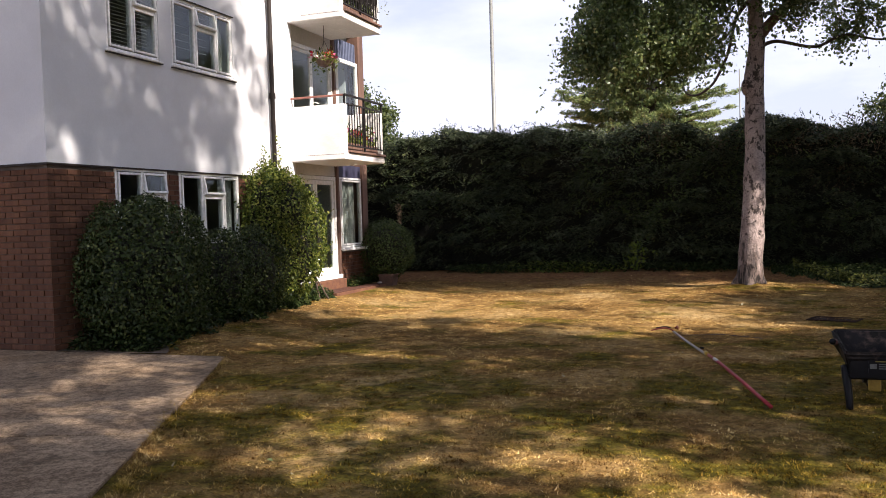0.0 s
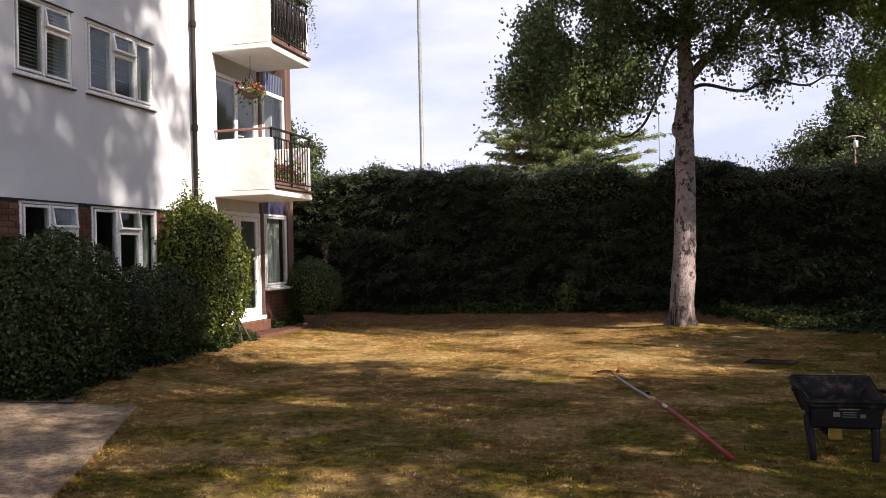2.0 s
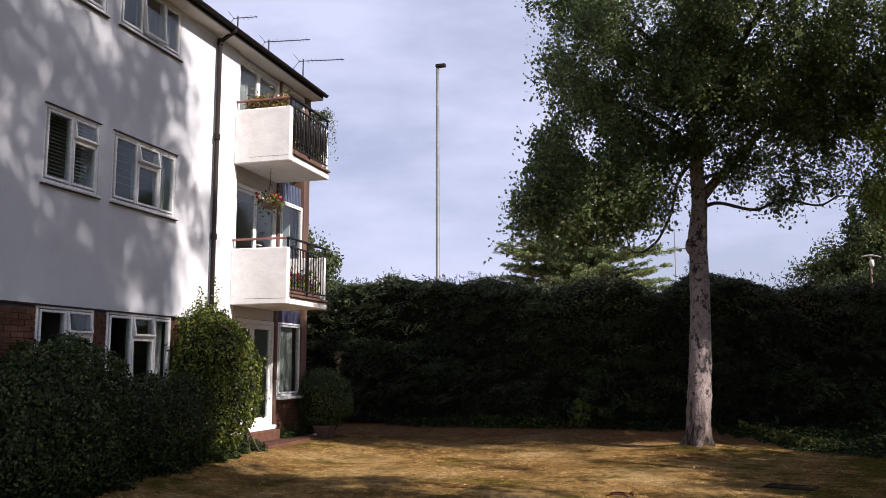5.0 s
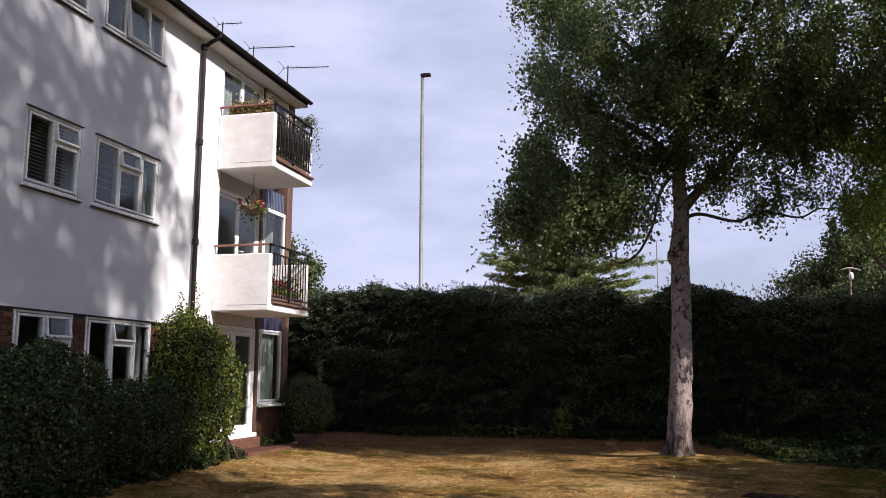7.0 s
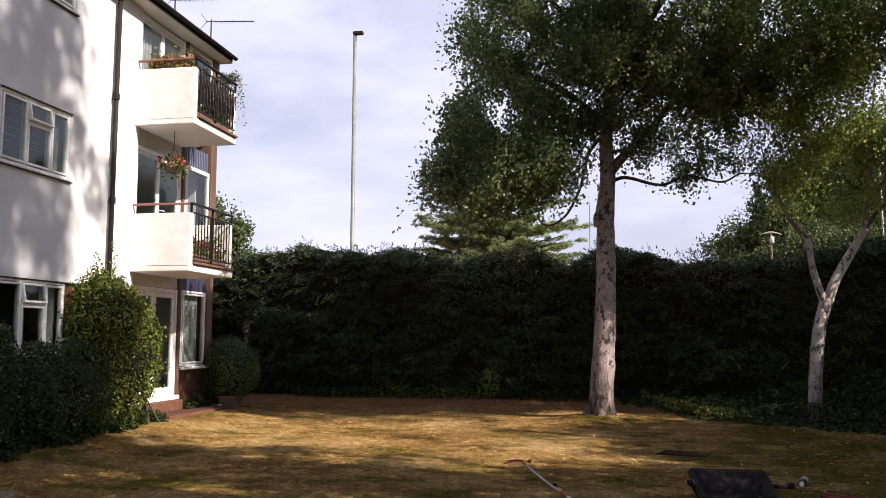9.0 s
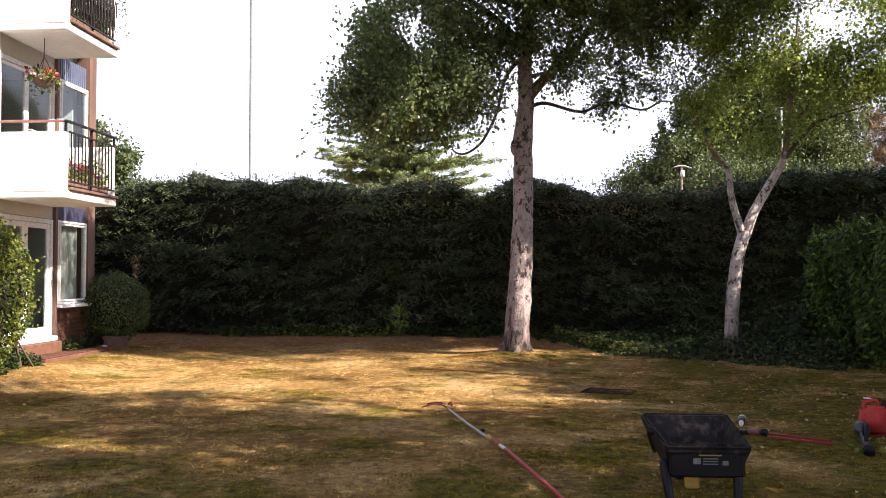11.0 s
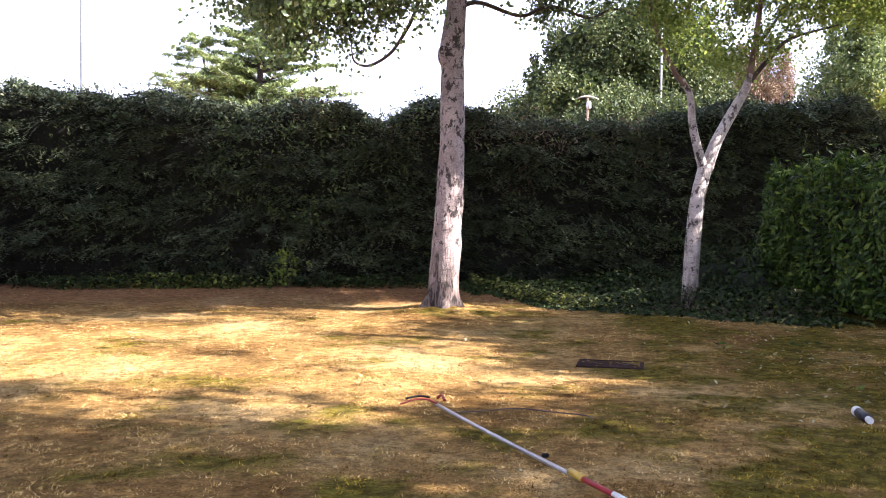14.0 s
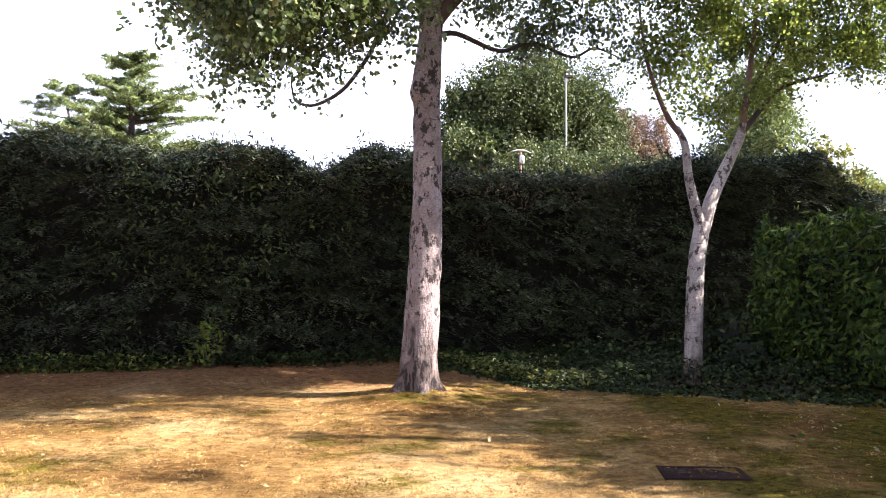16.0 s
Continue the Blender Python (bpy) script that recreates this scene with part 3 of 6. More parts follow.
# roof: soffit, fascia, gutter and a low hipped roof
EAVE = F + 0.28
part("soffit", boxes((-18.4, EAVE, Y0 - 0.4, Y1 + 0.05, Z2, Z2 + 0.03)), SOFFIT, flats, "cream painted soffit")
part("fascia", boxes((EAVE - 0.02, EAVE + 0.005, Y0 - 0.4, Y1 + 0.05, Z2 + 0.031, Z2 + 0.17), (-18.4, EAVE - 0.021, Y1 - 0.055, Y1 + 0.05, Z2 + 0.031, Z2 + 0.17), (-18.4, EAVE - 0.021, Y0 - 0.4, Y0 - 0.375, Z2 + 0.031, Z2 + 0.17)), DARKTRIM, flats, "dark brown fascia board")
bm = bmesh.new()
prof = [(EAVE + 0.06 + 0.055 * math.cos(a), Z2 + 0.125 + 0.055 * math.sin(a)) for a in (math.pi + math.pi * k / 8 for k in range(9))]
prof += [(x * 0.9 + (EAVE + 0.06) * 0.1, z * 0.92 + (Z2 + 0.125) * 0.08) for x, z in reversed(prof)]
ends = [[bm.verts.new((x, y, z)) for x, z in prof] for y in (Y0 - 0.4, Y1 + 0.09)]
for k in range(len(prof)):
    bm.faces.new((ends[0][k], ends[0][(k + 1) % len(prof)], ends[1][(k + 1) % len(prof)], ends[1][k]))
part("gutter", bm, PIPE, flats, "black half-round gutter")
bm = bmesh.new()
zr = Z2 + 0.171
c = [bm.verts.new(p) for p in ((-18.4, Y0 - 0.4, zr), (EAVE + 0.03, Y0 - 0.4, zr), (EAVE + 0.03, Y1 + 0.07, zr), (-18.4, Y1 + 0.07, zr), (-13.2, Y0 + 4, zr + 0.75), (-13.2, Y1 - 4, zr + 0.75))]
for q in ((0, 1, 4), (1, 2, 5, 4), (2, 3, 5), (3, 0, 4, 5), (3, 2, 1, 0)):
    bm.faces.new([c[i] for i in q])
part("roof", bm, ROOFING, flats, "low dark tiled roof")
# drainpipe with its collars and swan neck
px, py = F + 0.075, 13.59
pipe = part("drainpipe", tubes(([(px, py, 0.02), (px, py, 7.18)], 0.04), ([*smooth_path([(px, py, 7.16), (px, py, 7.24), (px + 0.12, py + 0.02, 7.34), (EAVE + 0.06, py + 0.03, 7.42), (EAVE + 0.06, py + 0.03, 7.48)], 4)], 0.037), n=12), PIPE, flats, "black cast-iron drainpipe", True)
for z in (1.2, 3.76, 5.52, 7.25):
    part("pipe_collar", tubes(([(px, py, z - 0.05), (px, py, z + 0.05)], 0.056), n=12), PIPE, pipe)


def pane_frame(bm, x, ya, yb, za, zb, w=0.055, d=0.05):
    """A rectangular sash: four mitre-less bars."""
    box(bm, x - d / 2, x + d / 2, ya, ya + w, za, zb, 0.006)
    box(bm, x - d / 2, x + d / 2, yb - w, yb, za, zb, 0.006)
    box(bm, x - d / 2, x + d / 2, ya + w, yb - w, za, za + w, 0.006)
    box(bm, x - d / 2, x + d / 2, ya + w, yb - w, zb - w, zb, 0.006)


def tilt_out(ob, x, z, degrees):
    """Swing a top-hung vent out about its head."""
    ob.matrix_basis = Matrix.Translation((x, 0, z)) @ Matrix.Rotation(radians(-degrees), 4, "Y") @ Matrix.Translation((-x, 0, -z))


def window(hole, lights, sill=True, drip=True, x=F - 0.05):
    """A plastic window: lights are columns (share of width, [(share of height, open degrees), from below])."""
    ya, yb, za, zb = hole
    bm = bmesh.new()
    pane_frame(bm, x, ya, yb, za, zb, 0.04, 0.09)
    win = part("window", bm, PVC, flats, "white plastic casement window")
    y = ya + 0.04
    total = yb - ya - 0.08
    for n, (share, column) in enumerate(lights):
        yn = y + total * share
        if n:
            part("mullion", boxes((x - 0.045, x + 0.046, y - 0.02, y + 0.02, za + 0.04, zb - 0.04), bevel=0.005), PVC, win)
        z = za + 0.04
        for m, (tall, opened) in enumerate(column):
            zn = z + (zb - za - 0.08) * tall
            if m:
                part("transom", boxes((x - 0.044, x + 0.045, y + 0.02, yn - 0.02, z - 0.016, z + 0.016), bevel=0.005), PVC, win)
            g = 0.014
            bm = bmesh.new()
            pane_frame(bm, x + 0.03, y + g, yn - g, z + g, zn - g, 0.034, 0.06)
            sash = part("sash", bm, PVC, win)
            pane = part("pane", boxes((x + 0.026, x + 0.034, y + g + 0.03, yn - g - 0.03, z + g + 0.03, zn - g - 0.03)), GLASS, win, "clear window pane")
            if opened:
                for o in (sash, pane):
                    tilt_out(o, x + 0.03, zn - g, opened)
            z = zn
        y = yn
    if sill:
        part("sill", boxes((F - 0.03, F + 0.05, ya - 0.03, yb + 0.04, za - 0.032, za - 0.004), bevel=0.006), PVC, win, "white projecting sill")
        # shadow line below the sill, built as a dark strip
        part("sill_shadow", boxes((F - 0.02, F + 0.042, ya - 0.03, yb + 0.04, za - 0.045, za - 0.033)), DARKTRIM, win, "thin dark strip drawn as the sill's shadow")
    if drip:
        part("drip_edge", boxes((F - 0.02, F + 0.03, ya - 0.02, yb + 0.02, zb + 0.003, zb + 0.014)), DARKTRIM, win)
    return win


def venetian(win, ya, yb, za, zb, x, step=0.05):
    z = za
    bm = boxes((x - 0.012, x + 0.012, ya, yb, -0.0015, 0.0015))
    bmesh.ops.rotate(bm, verts=bm.verts, cent=(x, 0, 0), matrix=Matrix.Rotation(radians(38), 3, "Y"))
    me = bpy.data.meshes.new("slat")
    bm.to_mesh(me)
    bm.free()
    me.materials.append(BLIND)
    while z < zb:
        o = new("slat", me)
        o.location, o.parent = (0, 0, z), win
        z += step


def curtain(win, ya, yb, za, zb, x, seed=0, folds=7, material=None, name="curtain"):
    """A hanging cloth with folds."""
    r = random.Random(seed)
    bm = bmesh.new()
    n = folds * 8
    cols = []
    for i in range(n + 1):
        s = i / n
        dx = 0.035 * math.sin(s * folds * 2 * math.pi + r.uniform(-0.3, 0.3)) + 0.012 * math.sin(s * 31)
        cols.append([bm.verts.new((x + dx * (0.6 + 0.4 * k), ya + (yb - ya) * s, zb - (zb - za) * k)) for k in (0, 0.33, 0.66, 1)])
    for a, b in zip(cols, cols[1:]):
        for k in range(3):
            bm.faces.new((a[k], b[k], b[k + 1], a[k + 1]))
    bmesh.ops.solidify(bm, geom=list(bm.faces), thickness=0.004)
    return part(name, bm, material or CURTAIN, win, "pale hanging curtain", True)


two = [(0.5, [(1.0, 0)]), (0.5, [(0.68, 0), (0.32, 9)])]
three = [(0.36, [(1.0, 0)]), (0.36, [(0.68, 0), (0.32, 11)]), (0.28, [(1.0, 0)])]
g0, g1 = window(LOW[0], two, drip=False), window(LOW[1], three, drip=False)
m0, m1 = window(MID[0], two), window(MID[1], three)
t0, t1 = window(TOP[0], two, drip=False), window(TOP[1], [(0.34, [(1.0, 0)]), (0.38, [(1.0, 6)]), (0.28, [(1.0, 0)])], drip=False)
venetian(m0, 9.56, 10.52, 3.95, 4.86, F - 0.16)
venetian(t0, 9.56, 10.52, 6.62, 7.32, F - 0.16)
venetian(m1, 10.95, 12.0, 4.25, 4.86, F - 0.18, 0.11)
curtain(m1, 12.1, 12.44, 3.95, 4.88, F - 0.17, 2, 3)
curtain(g1, 12.1, 12.49, 1.3, 2.28, F - 0.13, 3, 3)
curtain(g1, 11.66, 11.8, 1.3, 2.0, F - 0.14, 5, 2)
curtain(t1, 11.5, 12.42, 6.56, 7.2, F - 0.17, 4, 4)

# the balcony bay: glazed fronts between a pier and a timber post
GX = F - 0.10
part("wall", boxes((F - 0.3, F - 0.005, BAYY + 0.001, BAYY + 0.05, -0.3, Z2)), PANELWHITE, flats)
part("post", boxes((F - 0.25, F + 0.01, 17.36, Y1, -0.3, Z2)), TIMBER, flats, "brown timber corner post")
part("post", boxes((F - 0.16, F - 0.01, 16.21, 16.285, -0.3, Z2)), TIMBER, flats, "narrow brown timber post")
low_wall = part("wall", boxes((F - 0.22, F - 0.034, 16.29, 17.355, -0.3, 0.88)), MORTAR, flats, "low brick wall under the living room window")


def glazed_front(z0, zb, ground):
    """One storey of the bay: a pair of glazed doors and a window beside them."""
    door_y0, door_y1 = BAYY + 0.06, 16.2
    bm = bmesh.new()
    box(bm, GX - 0.05, GX + 0.05, door_y0, door_y0 + 0.07, z0, zb, 0.006)
    box(bm, GX - 0.05, GX + 0.05, door_y1 - 0.07, door_y1, z0, zb, 0.006)
    box(bm, GX - 0.05, GX + 0.05, door_y0 + 0.07, door_y1 - 0.07, zb - 0.08, zb, 0.006)
    box(bm, GX - 0.06, GX + 0.14, door_y0 - 0.03, door_y1 + 0.03, z0 - 0.05, z0 + 0.03, 0.006)
    door = part("door", bm, PVC, flats, "white framed glazed balcony doors")
    mid = (door_y0 + door_y1) / 2
    for a, b in ((door_y0 + 0.075, mid - 0.003), (mid + 0.003, door_y1 - 0.075)):
        bm = bmesh.new()
        w = 0.085 if ground else 0.055
        box(bm, GX - 0.02, GX + 0.03, a, a + w, z0 + 0.035, zb - 0.085, 0.006)
        box(bm, GX - 0.02, GX + 0.03, b - w, b, z0 + 0.035, zb - 0.085, 0.006)
        box(bm, GX - 0.02, GX + 0.03, a + w, b - w, z0 + 0.035, z0 + 0.19, 0.006)
        box(bm, GX - 0.02, GX + 0.03, a + w, b - w, zb - 0.085 - w, zb - 0.085, 0.006)
        part("door_leaf", bm, PVC, door)
        part("pane", boxes((GX, GX + 0.008, a + w - 0.005, b - w + 0.005, z0 + 0.185, zb - 0.08 - w)), GLASS, door)
    part("door_handle", tubes(([(GX + 0.03, mid + 0.07, z0 + 1.0), (GX + 0.07, mid + 0.07, z0 + 1.0), (GX + 0.07, mid + 0.19, z0 + 1.0)], 0.01), n=8), PVC, door)
    return door


glazed_front(0.38, 2.42, True)
glazed_front(2.86, 4.93, False)
d2 = glazed_front(5.52, 7.36, False)
part("step", boxes((F - 0.1, F + 0.12, BAYY + 0.02, 16.23, -0.05, 0.325), bevel=0.01), BRICKS, flats, "brick threshold under the doors")
for z, s in ((2.425, 0.235), (4.935, 0.385)):
    part("lintel_panel", boxes((GX - 0.05, GX + 0.03, BAYY + 0.052, 16.205, z + 0.005, z + s)), SOFFIT, flats, "cream boarded panel over the doors")
lw = window((16.3, 17.35, 0.94, 2.42), [(1.0, [(1.0, 0)])], drip=False, x=F - 0.06)
part("sill", boxes((F - 0.005, F + 0.1, 16.27, 17.37, 0.885, 0.935), bevel=0.008), PVC, lw, "white projecting sill")
curtain(lw, 16.36, 17.2, 0.98, 2.36, F - 0.12, 8, 8)
part("spandrel_panel", boxes((F - 0.1, F - 0.03, 16.29, 17.355, 2.425, 2.68)), NAVY, flats, "dark blue panel over the window")
mw = window((16.3, 17.35, 3.2, 4.92), [(1.0, [(1.0, 0)])], sill=False, drip=False, x=F - 0.06)
curtain(mw, 16.36, 16.6, 3.66, 4.88, F - 0.17, 10, 3)
part("spandrel_panel", boxes((F - 0.12, F - 0.06, 16.29, 17.355, 2.95, 3.195)), PANELWHITE, flats)
tw = window((16.3, 17.35, 6.3, 7.36), [(1.0, [(1.0, 0)])], sill=False, drip=False, x=F - 0.06)
part("spandrel_panel", boxes((F - 0.12, F - 0.06, 16.29, 17.355, 5.6, 6.295)), PANELWHITE, flats)
curtain(d2, 14.6, 15.2, 5.6, 7.3, F - 0.22, 9, 5)
# ribbed grey-blue cladding above the first-floor window
clad = part("cladding", boxes((F - 0.12, F - 0.07, 16.29, 17.355, 4.925, 5.33)), BLUE, flats, "ribbed grey-blue cladding")
for k in range(14):
    y = 16.31 + k * 0.075
    part("rib", boxes((F - 0.069, F - 0.045, y, y + 0.03, 4.93, 5.325)), BLUE, clad)


def balcony(z, twigs):
    """A concrete balcony: slab, two solid ends, a front railing over a ledge, and a handrail all round."""
    xo, ya, yb = F + 1.115, 14.325, 16.1
    slab = part("balcony", boxes((F - 0.005, xo, ya + 0.131, yb, z, z + 0.13), bevel=0.012), PANELWHITE, flats, "white painted concrete balcony")
    part("end_panel", boxes((F - 0.004, xo - 0.004, ya + 0.01, ya + 0.13, z, z + 1.015), bevel=0.015), PANELWHITE, slab)
    part("end_panel", boxes((F - 0.004, xo - 0.02, yb - 0.11, yb - 0.01, z + 0.131, z + 1.015), bevel=0.015), PANELWHITE, slab)
    part("joint", boxes((F + 0.3, xo - 0.03, ya + 0.0075, ya + 0.011, z + 0.1, z + 0.105)), TIMBER, slab, "hairline crack in the render")
    part("ledge", boxes((xo - 0.06, xo + 0.045, ya + 0.132, yb - 0.02, z + 0.132, z + 0.175), bevel=0.006), TIMBER, slab, "weathered timber ledge")
    zr = z + 1.18
    part("handrail", boxes((xo - 0.03, xo + 0.03, ya + 0.02, yb - 0.05, zr - 0.02, zr + 0.015), bevel=0.006), IRON, slab)
    part("handrail", boxes((F - 0.002, xo - 0.031, ya + 0.03, ya + 0.085, zr - 0.02, zr + 0.015), bevel=0.006), REDRAIL, slab, "faded red handrail")
    part("rail", boxes((xo - 0.015, xo + 0.015, ya + 0.13, yb - 0.11, zr - 0.17, zr - 0.145)), IRON, slab)
    part("rail", boxes((xo - 0.015, xo + 0.015, ya + 0.13, yb - 0.11, z + 0.25, z + 0.275)), IRON, slab)
    for y, low in ((ya + 0.06, 1.016), ((ya + yb) / 2, 0.18), (yb - 0.06, 1.016)):
        part("post", boxes((xo - 0.036, xo - 0.004, y - 0.016, y + 0.016, z + low, zr - 0.02)), IRON, slab)
    half = 0.011 if twigs else 0.0075
    bm = boxes((-half, half, -half, half, 0, zr - 0.16 - (z + 0.26)))
    me = bpy.data.meshes.new("baluster")
    bm.to_mesh(me)
    bm.free()
    me.materials.append(IRON)
    y = ya + 0.2
    while y < yb - 0.15:
        o = new("baluster", me)
        o.location, o.parent = (xo, y, z + 0.26), slab
        if twigs:
            part("scroll", tubes((smooth_path([(xo + 0.02, y + 0.05 + 0.04 * math.cos(a), z + 0.66 + 0.28 * math.sin(a)) for a in (k * math.pi / 3 for k in range(6))], 2), 0.01), n=5), IRON, slab)
        y += 0.115
    return slab


balcony(2.63, False)
balcony(5.21, True)

# ---- hedges and shrubs ----
def hedge_top(x):
    x = np.asarray(x, dtype=float)
    h = 3.62 + 0.1 * np.sin(x * 0.8 + 1) + 0.07 * np.sin(x * 2.3) + 0.05 * np.sin(x * 5.1 + 2)
    h = h - 0.3 * np.exp(-((x + 0.9) ** 2) / 0.35) - 0.17 * np.exp(-((x - 1.1) ** 2) / 0.6) + 0.1 * smoothstep(x, 4.5, 6.5) - 0.3 * smoothstep(x, 0.0, 2.3) * (1 - smoothstep(x, 4.0, 4.8)) - 0.5 * smoothstep(x, 8.8, 9.6)
    return h


def hedge_front(x, z):
    x, z = np.asarray(x, dtype=float), np.asarray(z, dtype=float)
    return 21.05 + 0.16 * np.sin(x * 1.1 + z * 0.7) + 0.1 * np.sin(x * 2.9 - z * 1.9) + 0.08 * np.sin(z * 3.1 + x) + 0.35 * smoothstep(-z, -0.9, -0.1)


rng = np.random.default_rng(11)
hedge = thing("hedge", (-2, 22, 0), "tall dense dark green conifer hedge with ragged top shoots", "hedge")
# solid core in near-black for the shade inside, so that no light comes through
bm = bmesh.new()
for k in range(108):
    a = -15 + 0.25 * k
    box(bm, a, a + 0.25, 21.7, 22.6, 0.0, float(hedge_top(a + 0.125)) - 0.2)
part("core", bm, CORE, hedge, "solid near-black core, coloured as the shade inside")
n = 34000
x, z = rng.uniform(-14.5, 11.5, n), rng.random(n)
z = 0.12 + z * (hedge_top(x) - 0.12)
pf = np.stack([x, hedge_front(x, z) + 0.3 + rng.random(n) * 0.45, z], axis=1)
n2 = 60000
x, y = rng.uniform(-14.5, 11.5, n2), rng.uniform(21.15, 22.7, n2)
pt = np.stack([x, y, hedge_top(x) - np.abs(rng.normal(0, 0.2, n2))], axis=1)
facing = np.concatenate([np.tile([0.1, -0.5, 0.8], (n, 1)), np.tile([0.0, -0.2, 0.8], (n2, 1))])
# recessed leaves take the darker colour, so gaps read as shade
foliage("inner_foliage", pf, 0.085, 0.036, SHADESPRAY, hedge, facing[:n], 0.75, 0.2, 0.1, 7, along=(0.15, -0.6, -0.05))
foliage("foliage", pt, 0.08, 0.036, HEDGELEAF, hedge, facing[n:], 0.75, 0.2, 0.1, 1, along=(0.15, -0.6, -0.05))
# flat fans in tiers that reach out and droop over one another, dark beneath
nb, per = 1000, 13
m = nb * per
bx, bz = rng.uniform(-14.2, 11.2, nb), rng.random(nb)
bz = 0.2 + bz * (hedge_top(bx) - 0.15)
swing = rng.normal(0, 0.55, (nb, 1))
w = rng.normal(0, 0.17, (nb, per))
jut = rng.uniform(-0.08, 0.34, (nb, 1)) * (1 - np.minimum(np.abs(w) / 0.5, 1)) * rng.random((nb, per)) ** 0.5
cx = (bx[:, None] + w).reshape(-1)
cz = (bz[:, None] - 0.3 * np.abs(w) - 0.2 * jut + rng.normal(0, 0.025, (nb, per))).reshape(-1)
cz = np.minimum(cz, hedge_top(cx) - 0.05)
base = np.stack([cx, hedge_front(cx, cz) + 0.24 - jut.reshape(-1), cz], axis=1)
out = unit(np.stack([(swing + rng.normal(0, 0.5, (nb, per))).reshape(-1), -np.ones(m), rng.normal(-0.12, 0.22, m)], axis=1))
wide = unit(np.cross(out, np.stack([rng.normal(0, 0.22, m), rng.normal(0, 0.2, m), np.ones(m)], axis=1)))
k = 17
s = np.linspace(0.05, 1.0, k)[None, :, None]
lr = np.where(np.arange(k) % 2, 1.0, -1.0)[None, :, None]
size = rng.uniform(0.18, 0.42, (m, 1, 1))
pos = base[:, None, :] + out[:, None, :] * s * size + wide[:, None, :] * lr * size * 0.3 * (1.1 - s) + np.array([0, 0, -1.0]) * (s * s) * size * 0.3
way = out[:, None, :] * 0.8 + wide[:, None, :] * lr * 0.8
nor = np.cross(np.repeat(out[:, None, :], k, 1), np.repeat(wide[:, None, :], k, 1))
nor = nor * np.sign(nor[..., 2:3] + 1e-6)
foliage("drooping_foliage", pos.reshape(-1, 3), 0.082, 0.028, LITSPRAY, hedge, nor.reshape(-1, 3) * 2.0, 0.35, 0.2, 0.0, 5, along=way.reshape(-1, 3) * 2.0)
# upright ragged shoots along the top, each a short feathered spray
tips, ways = [], []
for k in range(1500):
    cx, cy = rng.uniform(-14, 11), rng.uniform(21.2, 22.9)
    lean = np.array([rng.normal(-0.6, 0.4), rng.normal(0, 0.3), rng.uniform(0.35, 1.0)])
    side = np.array([lean[2], 0.0, -lean[0]])
    base = np.array([cx, cy, float(hedge_top(cx)) - 0.14])
    length = 0.18 + 0.45 * rng.random() ** 1.7
    for j, s in enumerate(np.linspace(0.05, 1, 14)):
        turn = 1 if j % 2 else -1
        tips.append(base + lean * length * s + side * turn * 0.1 * length * (1.15 - s) + np.array([0, 0, -0.12 * length * s * s]))
        ways.append((lean + side * turn * 0.8) * 2.0)
foliage("ragged_top", tips, 0.095, 0.026, HEDGELEAF, hedge, None, 1.0, 0.2, 0.0, 2, along=np.array(ways))
# paler sprays on the face: their sunlit look is put into the leaf colour
n = 5400
cl = rng.uniform([-9, 0.5], [6.5, 3.3], (130, 2))
cl = np.concatenate([cl, rng.uniform([3.6, 0.6], [8.6, 3.4], (70, 2)), rng.uniform([-4.0, 1.3], [-0.2, 3.3], (70, 2))])
pick = cl[rng.integers(0, len(cl), n)] + rng.normal(0, 0.16, (n, 2))
pp = np.stack([pick[:, 0], hedge_front(pick[:, 0], pick[:, 1]) - 0.1 + rng.random(n) * 0.1, pick[:, 1]], axis=1)
foliage("sunlit_sprays", pp, 0.085, 0.036, CLIPPEDLEAF, hedge, np.tile([0.2, -0.7, 0.6], (n, 1)), 0.6, 0.2, 0.0, 3, along=(0.1, -0.7, 0.0))
# dead brown patches high on the face
n = 1500
cl = np.array([[-2.0, 3.3], [0.9, 3.0], [1.7, 3.05], [2.4, 2.9], [4.1, 3.15], [4.25, 2.95], [3.3, 2.9], [4.2, 2.5], [1.8, 2.2], [-0.5, 2.9]])
pick = cl[rng.integers(0, len(cl), n)] + rng.normal(0, 1, (n, 2)) * (0.28, 0.2)
pp = np.stack([pick[:, 0], hedge_front(pick[:, 0], pick[:, 1]) - 0.03 + rng.random(n) * 0.12, pick[:, 1]], axis=1)
k = 130
hang = rng.random(k)
tuft = np.stack([-8.66 + rng.normal(0, 0.05, k) * (1.3 - hang), 20.8 + rng.normal(0, 0.04, k), 1.9 - 0.5 * hang], axis=1)
pp = np.concatenate([pp, tuft])
n = len(pp)
foliage("dead_sprays", pp, 0.09, 0.026, DEADLEAF, hedge, np.tile([0.1, -0.7, 0.4], (n, 1)), 0.7, 0.2, 0.0, 4, "brown dead sprays")


def shrub(name, blobs, count, leaf, material, label, category, seed, depth=0.28, ground=0.0, stems=(), group="", extra=None, sprigs=0, reach=(0.08, 0.25), boxy=2.0):
    """A shrub of overlapping rounded masses (x, y, z, rx, ry, rz) clothed in leaves."""
    r = np.random.default_rng(seed)
    b = np.array(blobs, dtype=float)
    t = thing(name, (b[0, 0], b[0, 1], ground), label, category, group)
    # solid blobs, coloured as the shade between the leaves
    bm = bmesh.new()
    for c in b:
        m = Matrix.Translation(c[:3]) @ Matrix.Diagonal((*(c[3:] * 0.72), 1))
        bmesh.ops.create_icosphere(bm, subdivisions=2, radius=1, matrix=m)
    part("core", bm, CORE, t, "solid near-black core, coloured as the shade inside")
